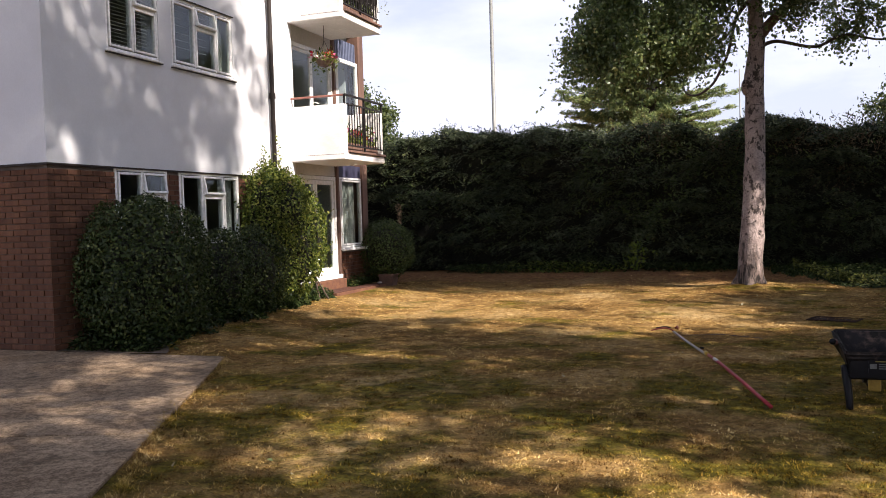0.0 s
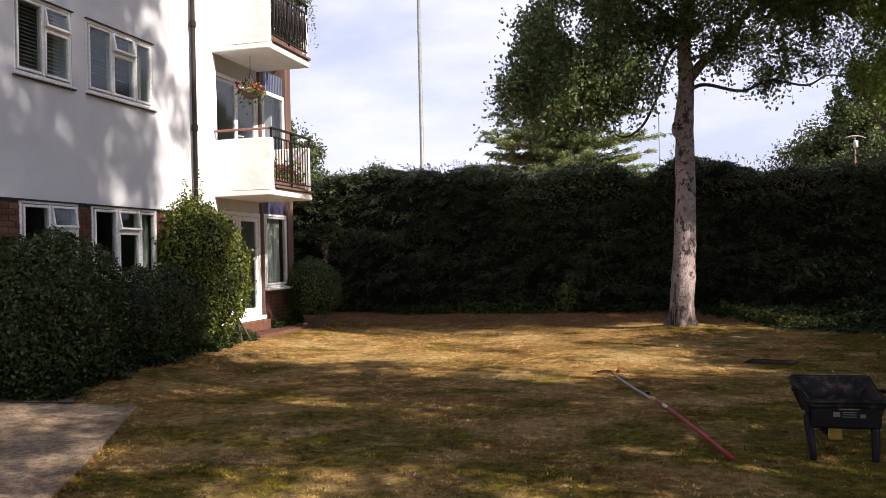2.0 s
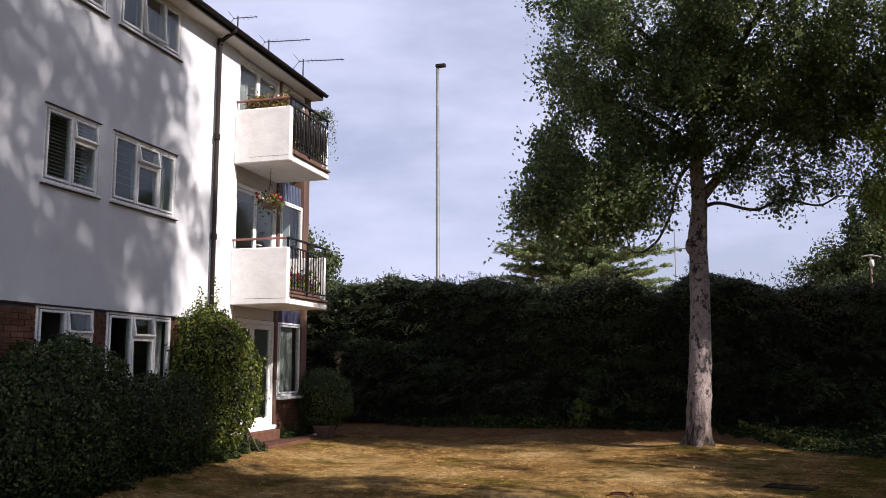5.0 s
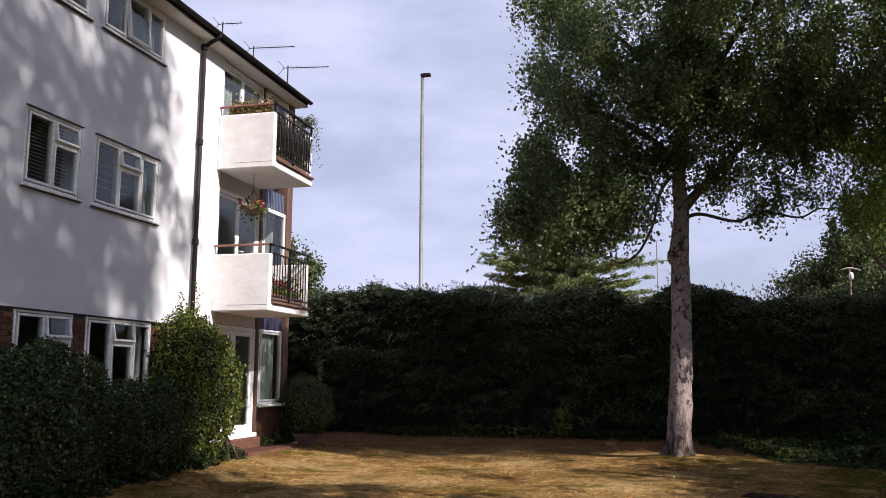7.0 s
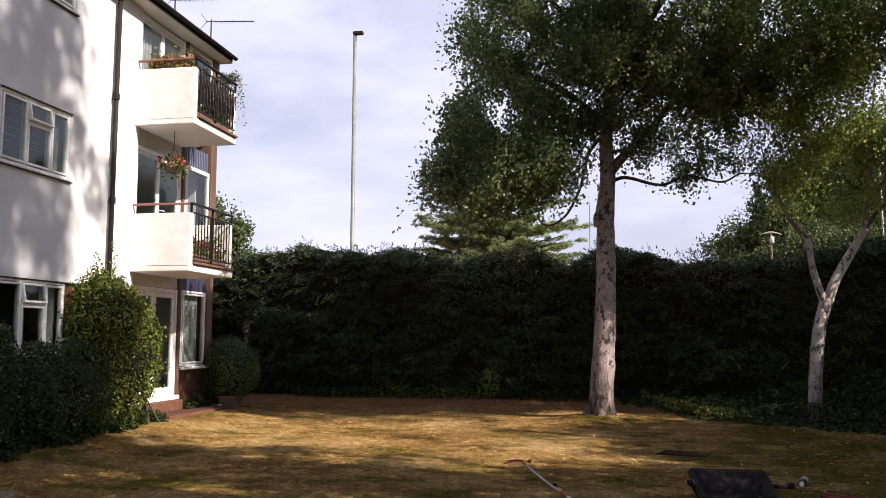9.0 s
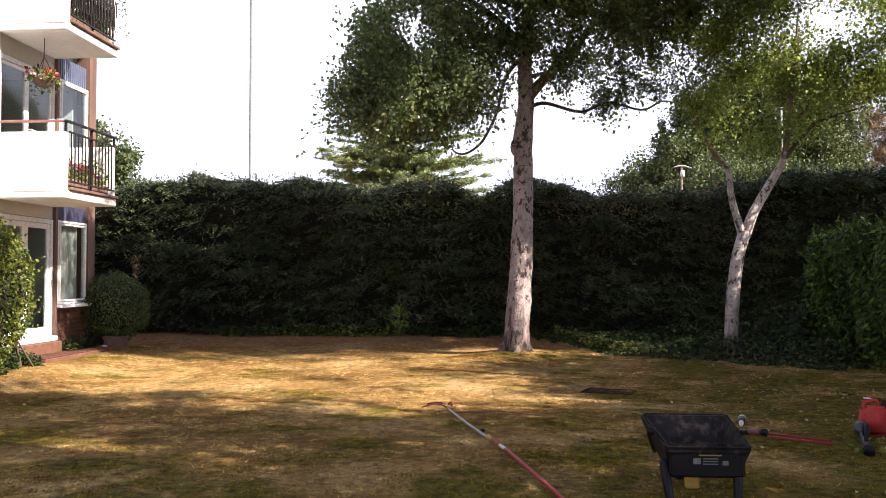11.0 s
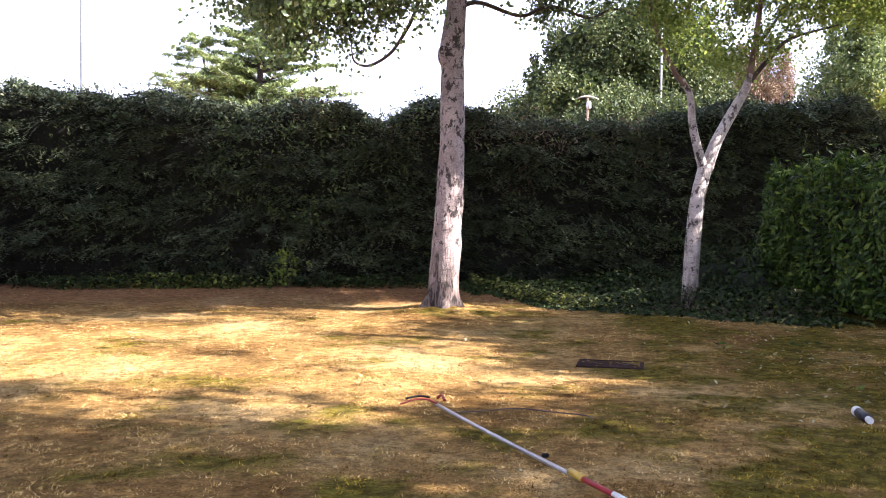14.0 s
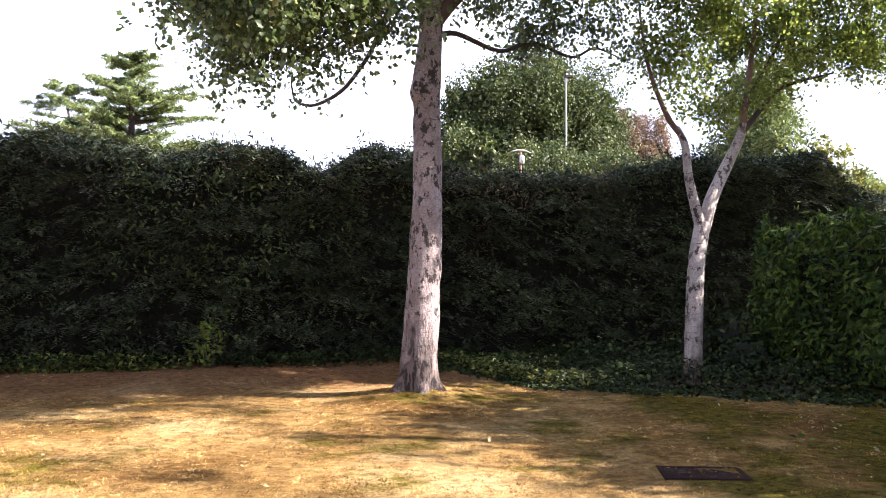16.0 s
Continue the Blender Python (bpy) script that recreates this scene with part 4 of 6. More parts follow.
    weight = b[:, 3] * b[:, 4] + b[:, 4] * b[:, 5] + b[:, 3] * b[:, 5]
    pts, outs = [], []
    for c, k in zip(b, (count * weight / weight.sum()).astype(int)):
        d = unit(r.normal(size=(k, 3)))
        d = d / (np.abs(d) ** boxy).sum(axis=1, keepdims=True) ** (1 / boxy)
        lump = 1 + 0.07 * np.sin(d[:, :1] * 6 + c[0]) * np.sin(d[:, 1:2] * 5 + d[:, 2:3] * 4) + r.normal(0, 0.025, (k, 1))
        d2 = d * lump
        p = c[:3] + d2 * c[3:] * (1 - r.random((k, 1)) ** 2 * depth)
        keep = np.ones(k, bool)
        for o in b:
            if o is not c:
                keep &= np.sum(((p - o[:3]) / (o[3:] * 0.8)) ** 2, axis=1) > 1
        keep &= p[:, 2] > ground + 0.02
        pts.append(p[keep])
        outs.append(unit(d / c[3:])[keep])
    pts, outs = np.concatenate(pts), np.concatenate(outs)
    foliage("foliage", pts, leaf[0], leaf[1], material, t, outs * 0.9 + [0, 0, 0.25], 0.7, 0.2, 0.2, seed, along=outs * 0.4)
    if sprigs:
        # single shoots that stand out of the outline
        k = r.integers(0, len(pts), sprigs)
        way = unit(outs[k] * 0.8 + r.normal(0, 0.35, (sprigs, 3)) + [0, 0, 0.5])
        u = np.linspace(0, 1, 12)[None, :, None]
        q = pts[k][:, None, :] + way[:, None, :] * r.uniform(*reach, (sprigs, 1, 1)) * u + r.normal(0, 0.014, (sprigs, 12, 3))
        foliage("sprig_foliage", q.reshape(-1, 3), leaf[0] * 0.9, leaf[1] * 0.9, material, t, None, 1.0, 0.2, 0.0, seed + 2)
    if stems:
        part("stem", tubes(*stems, n=6), TWIG, t)
    if extra is not None:
        foliage("shoot_leaves", extra, leaf[0], leaf[1], material, t, None, 1.0, 0.2, 0.2, seed + 1)
    return t


g = 0.09
shrub("round_bush", [(-7.48, 9.33, 0.88, 0.67, 0.88, 0.98)], 22000, (0.052, 0.031), BUSHLEAF,
      "large rounded clipped evergreen bush beside the brick wall", "bush", 21, ground=g, sprigs=110, reach=(0.03, 0.08), boxy=2.7)
shrub("low_bush", [(-7.62, 11.15, 0.72, 0.45, 0.6, 0.7), (-7.62, 12.1, 0.74, 0.46, 0.72, 0.72)], 16000, (0.047, 0.028), BUSHLEAF,
      "lower dark evergreen bush under the windows", "bush", 22, ground=g, sprigs=80, reach=(0.03, 0.09), boxy=2.5)
r = np.random.default_rng(5)
shoots = np.concatenate([np.stack([np.full(26, -7.75 + dx) + r.normal(0, 0.03, 26), np.full(26, yy) + r.normal(0, 0.03, 26), np.linspace(2.2, zt, 26)], axis=1)
                         for dx, yy, zt in ((0, 12.75, 2.8), (0.05, 13.2, 3.0), (-0.1, 13.0, 2.75), (-0.05, 13.4, 2.85), (0.1, 12.5, 2.6), (0.0, 13.3, 2.7), (0.08, 12.85, 2.65))])
shrub("climbing_shrub", [(-7.72, 12.72, 1.45, 0.36, 0.45, 1.05), (-7.7, 12.95, 1.25, 0.42, 0.62, 1.2), (-7.6, 13.35, 1.15, 0.45, 0.6, 1.1), (-7.55, 13.05, 1.75, 0.38, 0.62, 0.65), (-7.45, 13.65, 1.25, 0.33, 0.4, 0.8)], 33000, (0.054, 0.034), CLIMBLEAF,
      "tall sunlit yellow-green shrub beside the drainpipe", "shrub", 23, ground=g, extra=shoots, sprigs=260, reach=(0.06, 0.26),
      stems=[([(-7.5, 14.1, g), (-7.5, 13.9, 0.6), (-7.55, 13.6, 1.2)], 0.02), ([(-7.4, 14.25, g), (-7.48, 13.95, 0.5), (-7.5, 13.7, 1.0)], 0.014)])
shrub("ball_bush", [(-7.75, 17.75, 0.84, 0.66, 0.66, 0.66)], 12000, (0.045, 0.024), CLIPPEDLEAF, "dark clipped ball-shaped bush at the building's corner", "bush", 24, ground=0.08,
      stems=[([(-7.78, 17.75, 0.05), (-7.78, 17.75, 0.7)], 0.05)])
# laurel hedge along the side of the lawn: a clipped block with upright shoots on top
laurel = thing("laurel_hedge", (6.5, 14.0, 0.0), "clipped glossy green laurel hedge with long upright leaves", "hedge")
r = np.random.default_rng(25)
# one solid block, its near-black colour stands for inner shade
part("core", boxes((5.95, 7.4, 8.2, 18.3, 0.0, 1.85)), CORE, laurel, "solid near-black core, coloured as the shade inside")
LX, LY, LZ = 5.45, 18.85, 2.2


def laurel_face(y, z):
    return LX + 0.1 * np.sin(y * 1.9 + z) + 0.07 * np.sin(y * 4.3 - z * 2.6) + 0.3 * smoothstep(-z, -0.5, 0.1) + 0.12 * smoothstep(z, 1.7, 2.3)


n = 15000
y, z = r.uniform(8.0, LY, n), r.uniform(0.05, LZ, n)
side_pts = np.stack([laurel_face(y, z) + r.random(n) ** 1.5 * 0.4, y, z], axis=1)
n2 = 7000
x, y = r.uniform(LX + 0.1, 7.5, n2), r.uniform(8.0, LY, n2)
top_pts = np.stack([x, y, LZ + 0.06 * np.sin(x * 3 + y * 2) - r.random(n2) ** 1.5 * 0.25], axis=1)
n3 = 3500
x, z = r.uniform(LX + 0.05, 7.5, n3), r.uniform(0.05, LZ, n3)
end_pts = np.stack([x, LY - 0.2 * smoothstep(z, 1.6, 2.3) - r.random(n3) ** 1.5 * 0.3, z], axis=1)
outs = np.concatenate([np.tile([-0.8, -0.1, 0.45], (n, 1)), np.tile([-0.1, -0.1, 1.0], (n2, 1)), np.tile([-0.3, 0.8, 0.4], (n3, 1))])
foliage("foliage", np.concatenate([side_pts, top_pts, end_pts]), 0.135, 0.052, LAURELLEAF, laurel, outs, 0.5, 0.2, 0.1, 25, along=outs * 0.5 + [0, 0, -0.1])
k = 420
foot = np.stack([LX + 0.1 + r.random(k) ** 1.5 * 1.6, r.uniform(8.0, LY, k), np.full(k, LZ - 0.05)], axis=1)
lean = unit(np.stack([r.normal(-0.15, 0.35, k), r.normal(0, 0.35, k), np.ones(k)], axis=1))
u = np.linspace(0.1, 1, 7)[None, :, None]
q = foot[:, None, :] + lean[:, None, :] * (0.1 + 0.28 * r.random((k, 1, 1)) ** 2) * u + r.normal(0, 0.03, (k, 7, 3))
foliage("shoot_leaves", q.reshape(-1, 3), 0.13, 0.045, LAURELLEAF, laurel, None, 1.0, 0.2, 0.0, 27, along=np.repeat(lean[:, None, :], 7, 1).reshape(-1, 3))
shrub("corner_shrub", [(5.5, 19.2, 0.42, 0.55, 0.6, 0.5), (5.0, 19.5, 0.34, 0.5, 0.5, 0.4), (5.1, 18.4, 0.3, 0.4, 0.5, 0.32)], 2600, (0.1, 0.055), IVYLEAF,
      "dark leafy undergrowth in the shaded corner", "shrub", 26, sprigs=40, reach=(0.15, 0.4))


def cover(name, pts, leaf, material, label, seed):
    ob = foliage(name, pts, leaf[0], leaf[1], material, None, np.tile([0, -0.2, 1.0], (len(pts), 1)), 0.5, 0.15, 0.0, seed)
    return tagged(ob, label, "ground cover", kind="stuff")


r = np.random.default_rng(31)
n = 34000
x = r.uniform(0.35, 5.6, n)
e = ivy_edge(np.minimum(x, 4.59))
e = e + 0.14 * np.sin(x * 6.3) + 0.1 * np.sin(x * 15)
y = e + r.random(n) ** 1.3 * (21.3 - e)
y[:3000] = e[:3000] + r.normal(0.05, 0.2, 3000)
mound = 0.025 + 0.125 * smoothstep(y - e, -0.1, 0.9) * (0.55 + 0.45 * np.sin(x * 4.1 + y) * np.sin(y * 3.3))
mound = mound + 0.3 * smoothstep(x, 2.6, 3.5) * smoothstep(y - e, 0.35, 0.85) * (0.8 + 0.2 * np.sin(x * 5 + y * 3))
keep = r.random(n) < 1 - 0.45 * smoothstep(x, 2.4, 3.2)
x, y, mound = x[keep], y[keep], mound[keep]
z = lie(x, y) + r.random(len(x)) ** 0.6 * mound
cover("ivy_ground_cover", np.stack([x, y, z], axis=1), (0.07, 0.055), IVYLEAF, "green ivy ground cover under the hedge and young birch", 31)
n = 5500
x = r.uniform(-7.5, 0.4, n)
y = 20.55 + r.random(n) * 0.7
dens = 0.5 + 0.5 * np.sin(x * 1.9 + 1) * np.sin(x * 0.7)
keep = r.random(n) < dens * 0.9 + 0.08
x, y = x[keep], y[keep]
cover("hedge_foot_weeds", np.stack([x, y, lie(x, y) + r.random(len(x)) * 0.2], axis=1), (0.07, 0.04), IVYLEAF, "low weeds and ivy at the foot of the hedge", 32)
n = 14500
y = 8.6 + 6.3 * r.random(n) ** 0.7
x = bed_edge(y) + 0.14 - r.random(n) ** 0.8 * 0.6 + 0.1 * np.sin(y * 4) + 0.06 * np.sin(y * 11)
y[:1500], x[:1500] = 8.47 + 0.4 * r.random(1500), r.uniform(F + 0.05, -6.75, 1500)
cover("bed_edging_plants", np.stack([x, y, lie(x, y) + r.random(n) * (0.1 + 0.2 * np.sin(y * 3) ** 2) * smoothstep(bed_edge(y) + 0.3 - x, 0.0, 0.3)], axis=1), (0.055, 0.038), IVYLEAF, "low green edging plants along the bed", 33)
n = 1500
y = r.uniform(16.2, 17.7, n)
x = F + 0.02 + r.random(n) * 0.28
cover("wall_foot_plants", np.stack([x, y, 0.145 + r.random(n) ** 1.5 * (0.12 + 0.14 * np.sin(y * 5) ** 2)], axis=1), (0.05, 0.032), IVYLEAF, "low dark plants at the foot of the wall", 35)
# weeds whose sunlight is put into a brighter leaf colour
n = 900
x = np.clip(r.normal(-4.3, 0.85, n), -6.4, -2.9)
y = 20.6 + r.random(n) * 0.35
cover("sunlit_weeds", np.stack([x, y, lie(x, y) + r.random(n) ** 1.5 * 0.26], axis=1), (0.075, 0.045), CLIMBLEAF, "patch of green weeds at the hedge's foot, brightened to look sunlit", 36)
# dry ivy, with extra bright leaves painting the sun on this edge
n = 1100
x = np.clip(r.normal(1.6, 0.55, n), 0.8, 3.0)
y = ivy_edge(x) + 0.1 + r.random(n) * 0.6
cover("dry_sunlit_ivy_edge", np.stack([x, y, lie(x, y) + r.random(n) ** 1.3 * 0.24], axis=1), (0.07, 0.045), SUNNYLEAF, "yellowing ivy at the edge of the cover, also brightened to look sunlit", 37)
# one lime-green seedling against the hedge
lime = thing("lime_green_shrub", (-2.68, 20.75, 0.15), "small bright lime-green shrub at the hedge's foot", "shrub")
k = 170
hgt = r.random(k)
p = np.stack([-2.66 + r.normal(0, 0.045, k) * (1 + 2.5 * np.sin(hgt * 3)), 20.75 + r.normal(0, 0.03, k) * (1 + 2.5 * hgt), 0.14 + hgt * 0.66], axis=1)
foliage("foliage", p, 0.085, 0.045, LIMELEAF, lime, np.tile([0, -0.6, 0.6], (k, 1)), 0.7, 0.2, 0.2, 34)
part("stem", tubes(([(-2.68, 20.75, 0.08), (-2.66, 20.74, 0.45), (-2.7, 20.75, 0.8)], [0.012, 0.009, 0.004]), n=5), TWIG, lime)
part("stem", tubes(([(-2.62, 20.72, 0.08), (-2.52, 20.7, 0.4), (-2.5, 20.7, 0.6)], [0.009, 0.007, 0.003]), n=5), TWIG, lime)


# ---- trees ----
def strands(r, blobs, per, drop, leaves_each, jitter=0.05):
    """Hanging sprays of leaves: start points inside the masses, each dropping a line of leaves. blob: (x, y, z, rx, ry, rz, share)."""
    b = np.array(blobs, dtype=float)
    out = []
    for c in b:
        k = int(per * c[6])
        d = r.normal(0, 1, (k, 3))
        # gather the sprays into clumps of uneven size, to leave gaps
        m = max(8, k // 26)
        clumps = unit(r.normal(size=(m, 3))) * (r.random((m, 1)) ** 0.4)
        which = (r.random(k) ** 1.5 * m).astype(int)
        start = c[:3] + clumps[which] * 0.92 * c[3:6] + d * (0.16, 0.16, 0.12)
        fall = (0.2 + 0.9 * r.random((m, 1))[which] * r.random((k, 1)) ** 0.6) * drop
        side = r.normal(0, 0.22, (k, 2)) * fall
        s = r.random((k, leaves_each, 1))
        q = start[:, None, :] + np.concatenate([side[:, None, :] * s, -fall[:, None, :] * s], axis=2) + r.normal(0, jitter, (k, leaves_each, 3))
        out.append(q.reshape(-1, 3))
    return np.concatenate(out)


r = np.random.default_rng(41)
birch = thing("birch_tree", (-0.1, 17.9, 0.03), "tall mature birch with scarred pale bark and weeping dark foliage", "tree")
line = [(-0.12, 17.9, -0.1), (-0.12, 17.9, 0.12), (-0.09, 17.9, 0.5), (-0.03, 17.92, 1.4), (0.02, 17.95, 2.4), (0.04, 18.0, 3.4), (0.03, 18.02, 3.9), (0.1, 18.05, 4.7), (0.08, 18.05, 5.6), (0.2, 18.0, 6.8), (0.3, 17.9, 8.2), (0.3, 17.8, 10.0)]
sm = smooth_path(line, 5)
bm = bmesh.new()
radius = np.interp([p.z for p in sm], [-0.1, 0.08, 0.2, 0.5, 1.5, 2.6, 3.6, 3.95, 4.4, 5.2, 7, 10], [0.29, 0.268, 0.245, 0.229, 0.21, 0.193, 0.172, 0.19, 0.165, 0.14, 0.1, 0.04])
tube(bm, sm, list(radius), 24)
for v in bm.verts:
    # fluted, spreading foot and lumpy stem
    a = math.atan2(v.co.y - 17.9, v.co.x)
    flare = max(0.0, 1 - v.co.z / 0.4)
    out = Vector((math.cos(a), math.sin(a), 0))
    v.co += out * (0.1 * flare * flare * (0.3 + math.sin(a * 6 + 0.7) + 0.4 * math.sin(a * 13)) + 0.03 * noise.noise(Vector((v.co.x * 5, v.co.y * 5, v.co.z * 3.2))))
bmesh.ops.create_icosphere(bm, subdivisions=2, radius=0.1, matrix=Matrix.Translation((-0.1, 17.95, 3.86)) @ Matrix.Diagonal((1.1, 1, 1.8, 1)))
bmesh.ops.create_icosphere(bm, subdivisions=2, radius=0.08, matrix=Matrix.Translation((0.13, 17.93, 3.45)) @ Matrix.Diagonal((0.9, 1, 1.6, 1)))
part("trunk", bm, BARK, birch, "pale grey trunk with dark scars", True)
R7 = Vector((0.97, 0.25, 0))


def off(dx, z, dy=0.0):
    """A place beside the birch: dx across, dy further away."""
    return Vector((0.03, 18.02, 0)) + R7 * dx + Vector((-0.25, 0.97, 0)) * dy + Vector((0, 0, z))


limbs = [
    ([off(0.05, 4.75), off(0.35, 5.1), off(0.75, 5.5), off(1.3, 6.2, -0.4), off(2.0, 7.3, -0.8)], [0.12, 0.1, 0.08, 0.06, 0.03], LIMB),
    ([off(0.1, 4.62), off(0.45, 4.72), off(1.15, 4.58), off(1.7, 4.78), off(2.4, 4.66), off(2.85, 4.85), off(3.4, 4.75)], [0.042, 0.036, 0.03, 0.026, 0.022, 0.016, 0.008], TWIG),
    ([off(0.0, 5.6), (-0.28, 18.45, 5.3), (-0.45, 19.0, 4.76), (-0.61, 19.3, 4.45), (-0.82, 19.7, 4.19), (-1.14, 20.1, 4.05), (-1.38, 20.3, 4.12), (-1.45, 20.35, 4.29), (-1.47, 20.4, 4.63)], [0.042, 0.036, 0.032, 0.03, 0.028, 0.025, 0.02, 0.014, 0.008], TWIG),
    ([off(0.05, 5.8), off(-0.9, 6.4, -0.3), off(-2.0, 6.7, -0.6), off(-3.0, 6.5, -0.8)], [0.08, 0.06, 0.04, 0.015], TWIG),
    ([off(0.1, 6.3), off(0.3, 7.0, -1.2), off(0.8, 8.0, -2.6), off(1.2, 8.6, -4.2)], [0.09, 0.07, 0.05, 0.02], TWIG),
    ([off(0.15, 7.0), off(-1.0, 8.0, -0.5), off(-2.2, 8.8, -1.0)], [0.07, 0.05, 0.02], TWIG),
    ([off(0.2, 7.6), off(1.4, 8.6, 0.4), off(2.8, 9.2, 0.2)], [0.06, 0.045, 0.02], TWIG),
    ([off(0.1, 5.2), off(0.7, 5.5, 0.8), off(1.6, 5.9, 1.4)], [0.05, 0.035, 0.015], TWIG),
]
for pts, rad, m in limbs:
    sp = smooth_path(pts, 5)
    part("limb", tubes((sp, list(np.interp(np.linspace(0, 1, len(sp)), np.linspace(0, 1, len(rad)), rad))), n=8), m, birch, smooth=True)
# the mass at y 13.9, mostly out of view, is placed to shade the bay
crown = [(-1.85, 17.1, 6.2, 1.3, 1.7, 1.5, 1.3), (-0.6, 17.4, 5.7, 0.9, 1.0, 0.7, 0.9), (0.2, 17.0, 7.5, 1.7, 1.5, 1.0, 1.5), (1.8, 17.6, 7.0, 1.3, 1.2, 0.9, 0.8), (-1.2, 17.5, 6.3, 1.0, 1.5, 1.0, 0.7), (0.3, 16.9, 8.4, 2.8, 3.0, 1.9, 5.6), (1.9, 18.4, 6.4, 1.9, 1.8, 0.8, 1.0), (3.4, 16.8, 8.5, 2.5, 2.8, 1.9, 5.4),
         (0.8, 13.9, 9.1, 2.1, 1.1, 1.3, 3.2), (1.2, 15.4, 9.0, 2.6, 1.2, 1.6, 1.4), (0.3, 17.3, 6.9, 1.4, 1.8, 0.8, 1.3), (-2.0, 16.6, 7.5, 1.0, 2.0, 1.2, 1.2), (-2.2, 16.6, 9.1, 1.0, 1.8, 0.8, 0.9), (2.6, 18.0, 7.0, 1.2, 1.2, 0.9, 1.5), (1.2, 17.6, 6.6, 1.2, 1.2, 0.7, 0.8), (1.9, 17.6, 6.2, 1.2, 1.0, 0.5, 0.45), (0.5, 17.0, 10.3, 3.2, 3.4, 1.8, 2.4), (-0.6, 17.6, 7.2, 2.0, 1.6, 0.8, 1.2), (4.6, 15.2, 9.0, 2.4, 2.6, 1.6, 3.4), (-1.6, 17.0, 5.4, 1.1, 1.3, 0.6, 0.7), (-2.0, 17.1, 5.0, 1.1, 1.2, 0.45, 0.75), (-0.9, 17.2, 5.0, 0.8, 1.0, 0.4, 0.4), (-1.6, 17.2, 4.75, 1.2, 1.0, 0.3, 0.55), (0.6, 17.5, 5.7, 1.1, 0.8, 0.4, 0.45), (2.2, 18.5, 5.3, 1.4, 0.5, 0.35, 0.4), (-0.5, 16.6, 6.6, 2.4, 1.6, 0.7, 1.0), (-2.4, 15.8, 5.5, 0.5, 0.8, 0.8, 0.9), (-2.1, 15.8, 4.75, 0.75, 0.8, 0.5, 0.8), (-1.0, 16.1, 4.8, 0.8, 0.7, 0.4, 0.25), (3.6, 17.2, 7.0, 1.3, 1.3, 0.9, 1.3), (5.4, 17.0, 7.6, 1.6, 1.5, 1.2, 1.9), (2.8, 17.0, 10.2, 1.8, 1.8, 1.0, 1.1), (-2.4, 15.6, 4.4, 0.5, 0.6, 0.3, 0.35), (-2.3, 17.0, 4.6, 0.75, 0.9, 0.5, 0.9), (-2.85, 15.8, 4.7, 0.35, 0.5, 0.5, 0.4)]
lf = strands(r, crown, 430, 1.1, 12, 0.05)
foliage("crown", lf, 0.07, 0.053, BIRCHLEAF, birch, None, 1.0, 0.25, 0.7, 42, "dark green weeping foliage")
# thin hanging twigs inside the sprays
q = lf.reshape(-1, 12, 3)
tw = []
for k in r.choice(len(q), 900, replace=False):
    g = q[k][np.argsort(-q[k][:, 2])]
    tw.append(([Vector(g[0]), Vector(g[4:7].mean(axis=0)), Vector(g[-1])], [0.006, 0.004, 0.002]))
tagged(part("twig_tangle", tubes(*tw, n=3), TWIG, birch), kind="stuff")

r = np.random.default_rng(51)
young = thing("young_birch", (3.8, 17.8, 0.1), "slender forked white-barked birch with light green leaves", "tree")
stem = smooth_path([(3.78, 17.78, 0.0), (3.8, 17.79, 0.4), (3.84, 17.82, 1.0), (3.95, 17.92, 1.7), (4.12, 18.03, 2.25)], 5)
part("trunk", tubes((stem, list(np.linspace(0.134, 0.112, len(stem)))), n=14), BARK2, young, "white trunk with dark scars", True)
for pts, rad, m in (
        ([(4.1, 18.02, 2.15), (3.98, 18.0, 2.5), (3.88, 18.0, 2.9), (3.84, 18.02, 3.35), (3.7, 18.01, 3.6)], [0.085, 0.072, 0.062, 0.054, 0.044], BARK2),
        ([(3.75, 18.01, 3.52), (3.55, 18.0, 3.75), (3.2, 17.9, 4.4), (3.0, 17.8, 5.2)], [0.045, 0.04, 0.027, 0.012], LIMB),
        ([(4.12, 18.03, 2.15), (4.3, 18.08, 2.6), (4.6, 18.15, 3.1), (4.85, 18.2, 3.5), (4.93, 18.2, 3.75)], [0.105, 0.095, 0.085, 0.072, 0.058], BARK2),
        ([(4.91, 18.2, 3.68), (4.98, 18.2, 4.1), (5.05, 18.1, 5.0), (5.15, 18.0, 6.5)], [0.055, 0.048, 0.036, 0.012], LIMB),
        ([(4.9, 18.2, 3.6), (5.2, 18.1, 4.0), (5.5, 18.0, 4.3), (6.2, 17.8, 4.5)], [0.045, 0.038, 0.03, 0.012], TWIG),
        ([(4.98, 18.2, 4.1), (5.5, 18.3, 4.8), (6.0, 18.3, 5.6)], [0.03, 0.025, 0.01], TWIG)):
    sp = smooth_path(pts, 5)
    part("limb", tubes((sp, list(np.interp(np.linspace(0, 1, len(sp)), np.linspace(0, 1, len(rad)), rad))), n=10), m, young, smooth=True)
crown2 = [(4.9, 17.9, 6.4, 2.3, 2.0, 1.5, 2.4), (3.6, 17.7, 5.6, 1.4, 1.5, 1.0, 1.0), (5.6, 18.0, 5.2, 1.3, 1.4, 0.8, 0.9), (4.4, 18.1, 4.5, 1.3, 1.0, 0.6, 0.45), (5.0, 17.4, 8.2, 1.9, 1.8, 1.3, 1.2), (6.6, 17.6, 5.6, 1.4, 1.5, 1.2, 1.0), (6.5, 17.2, 4.9, 1.1, 1.0, 0.6, 0.5)]
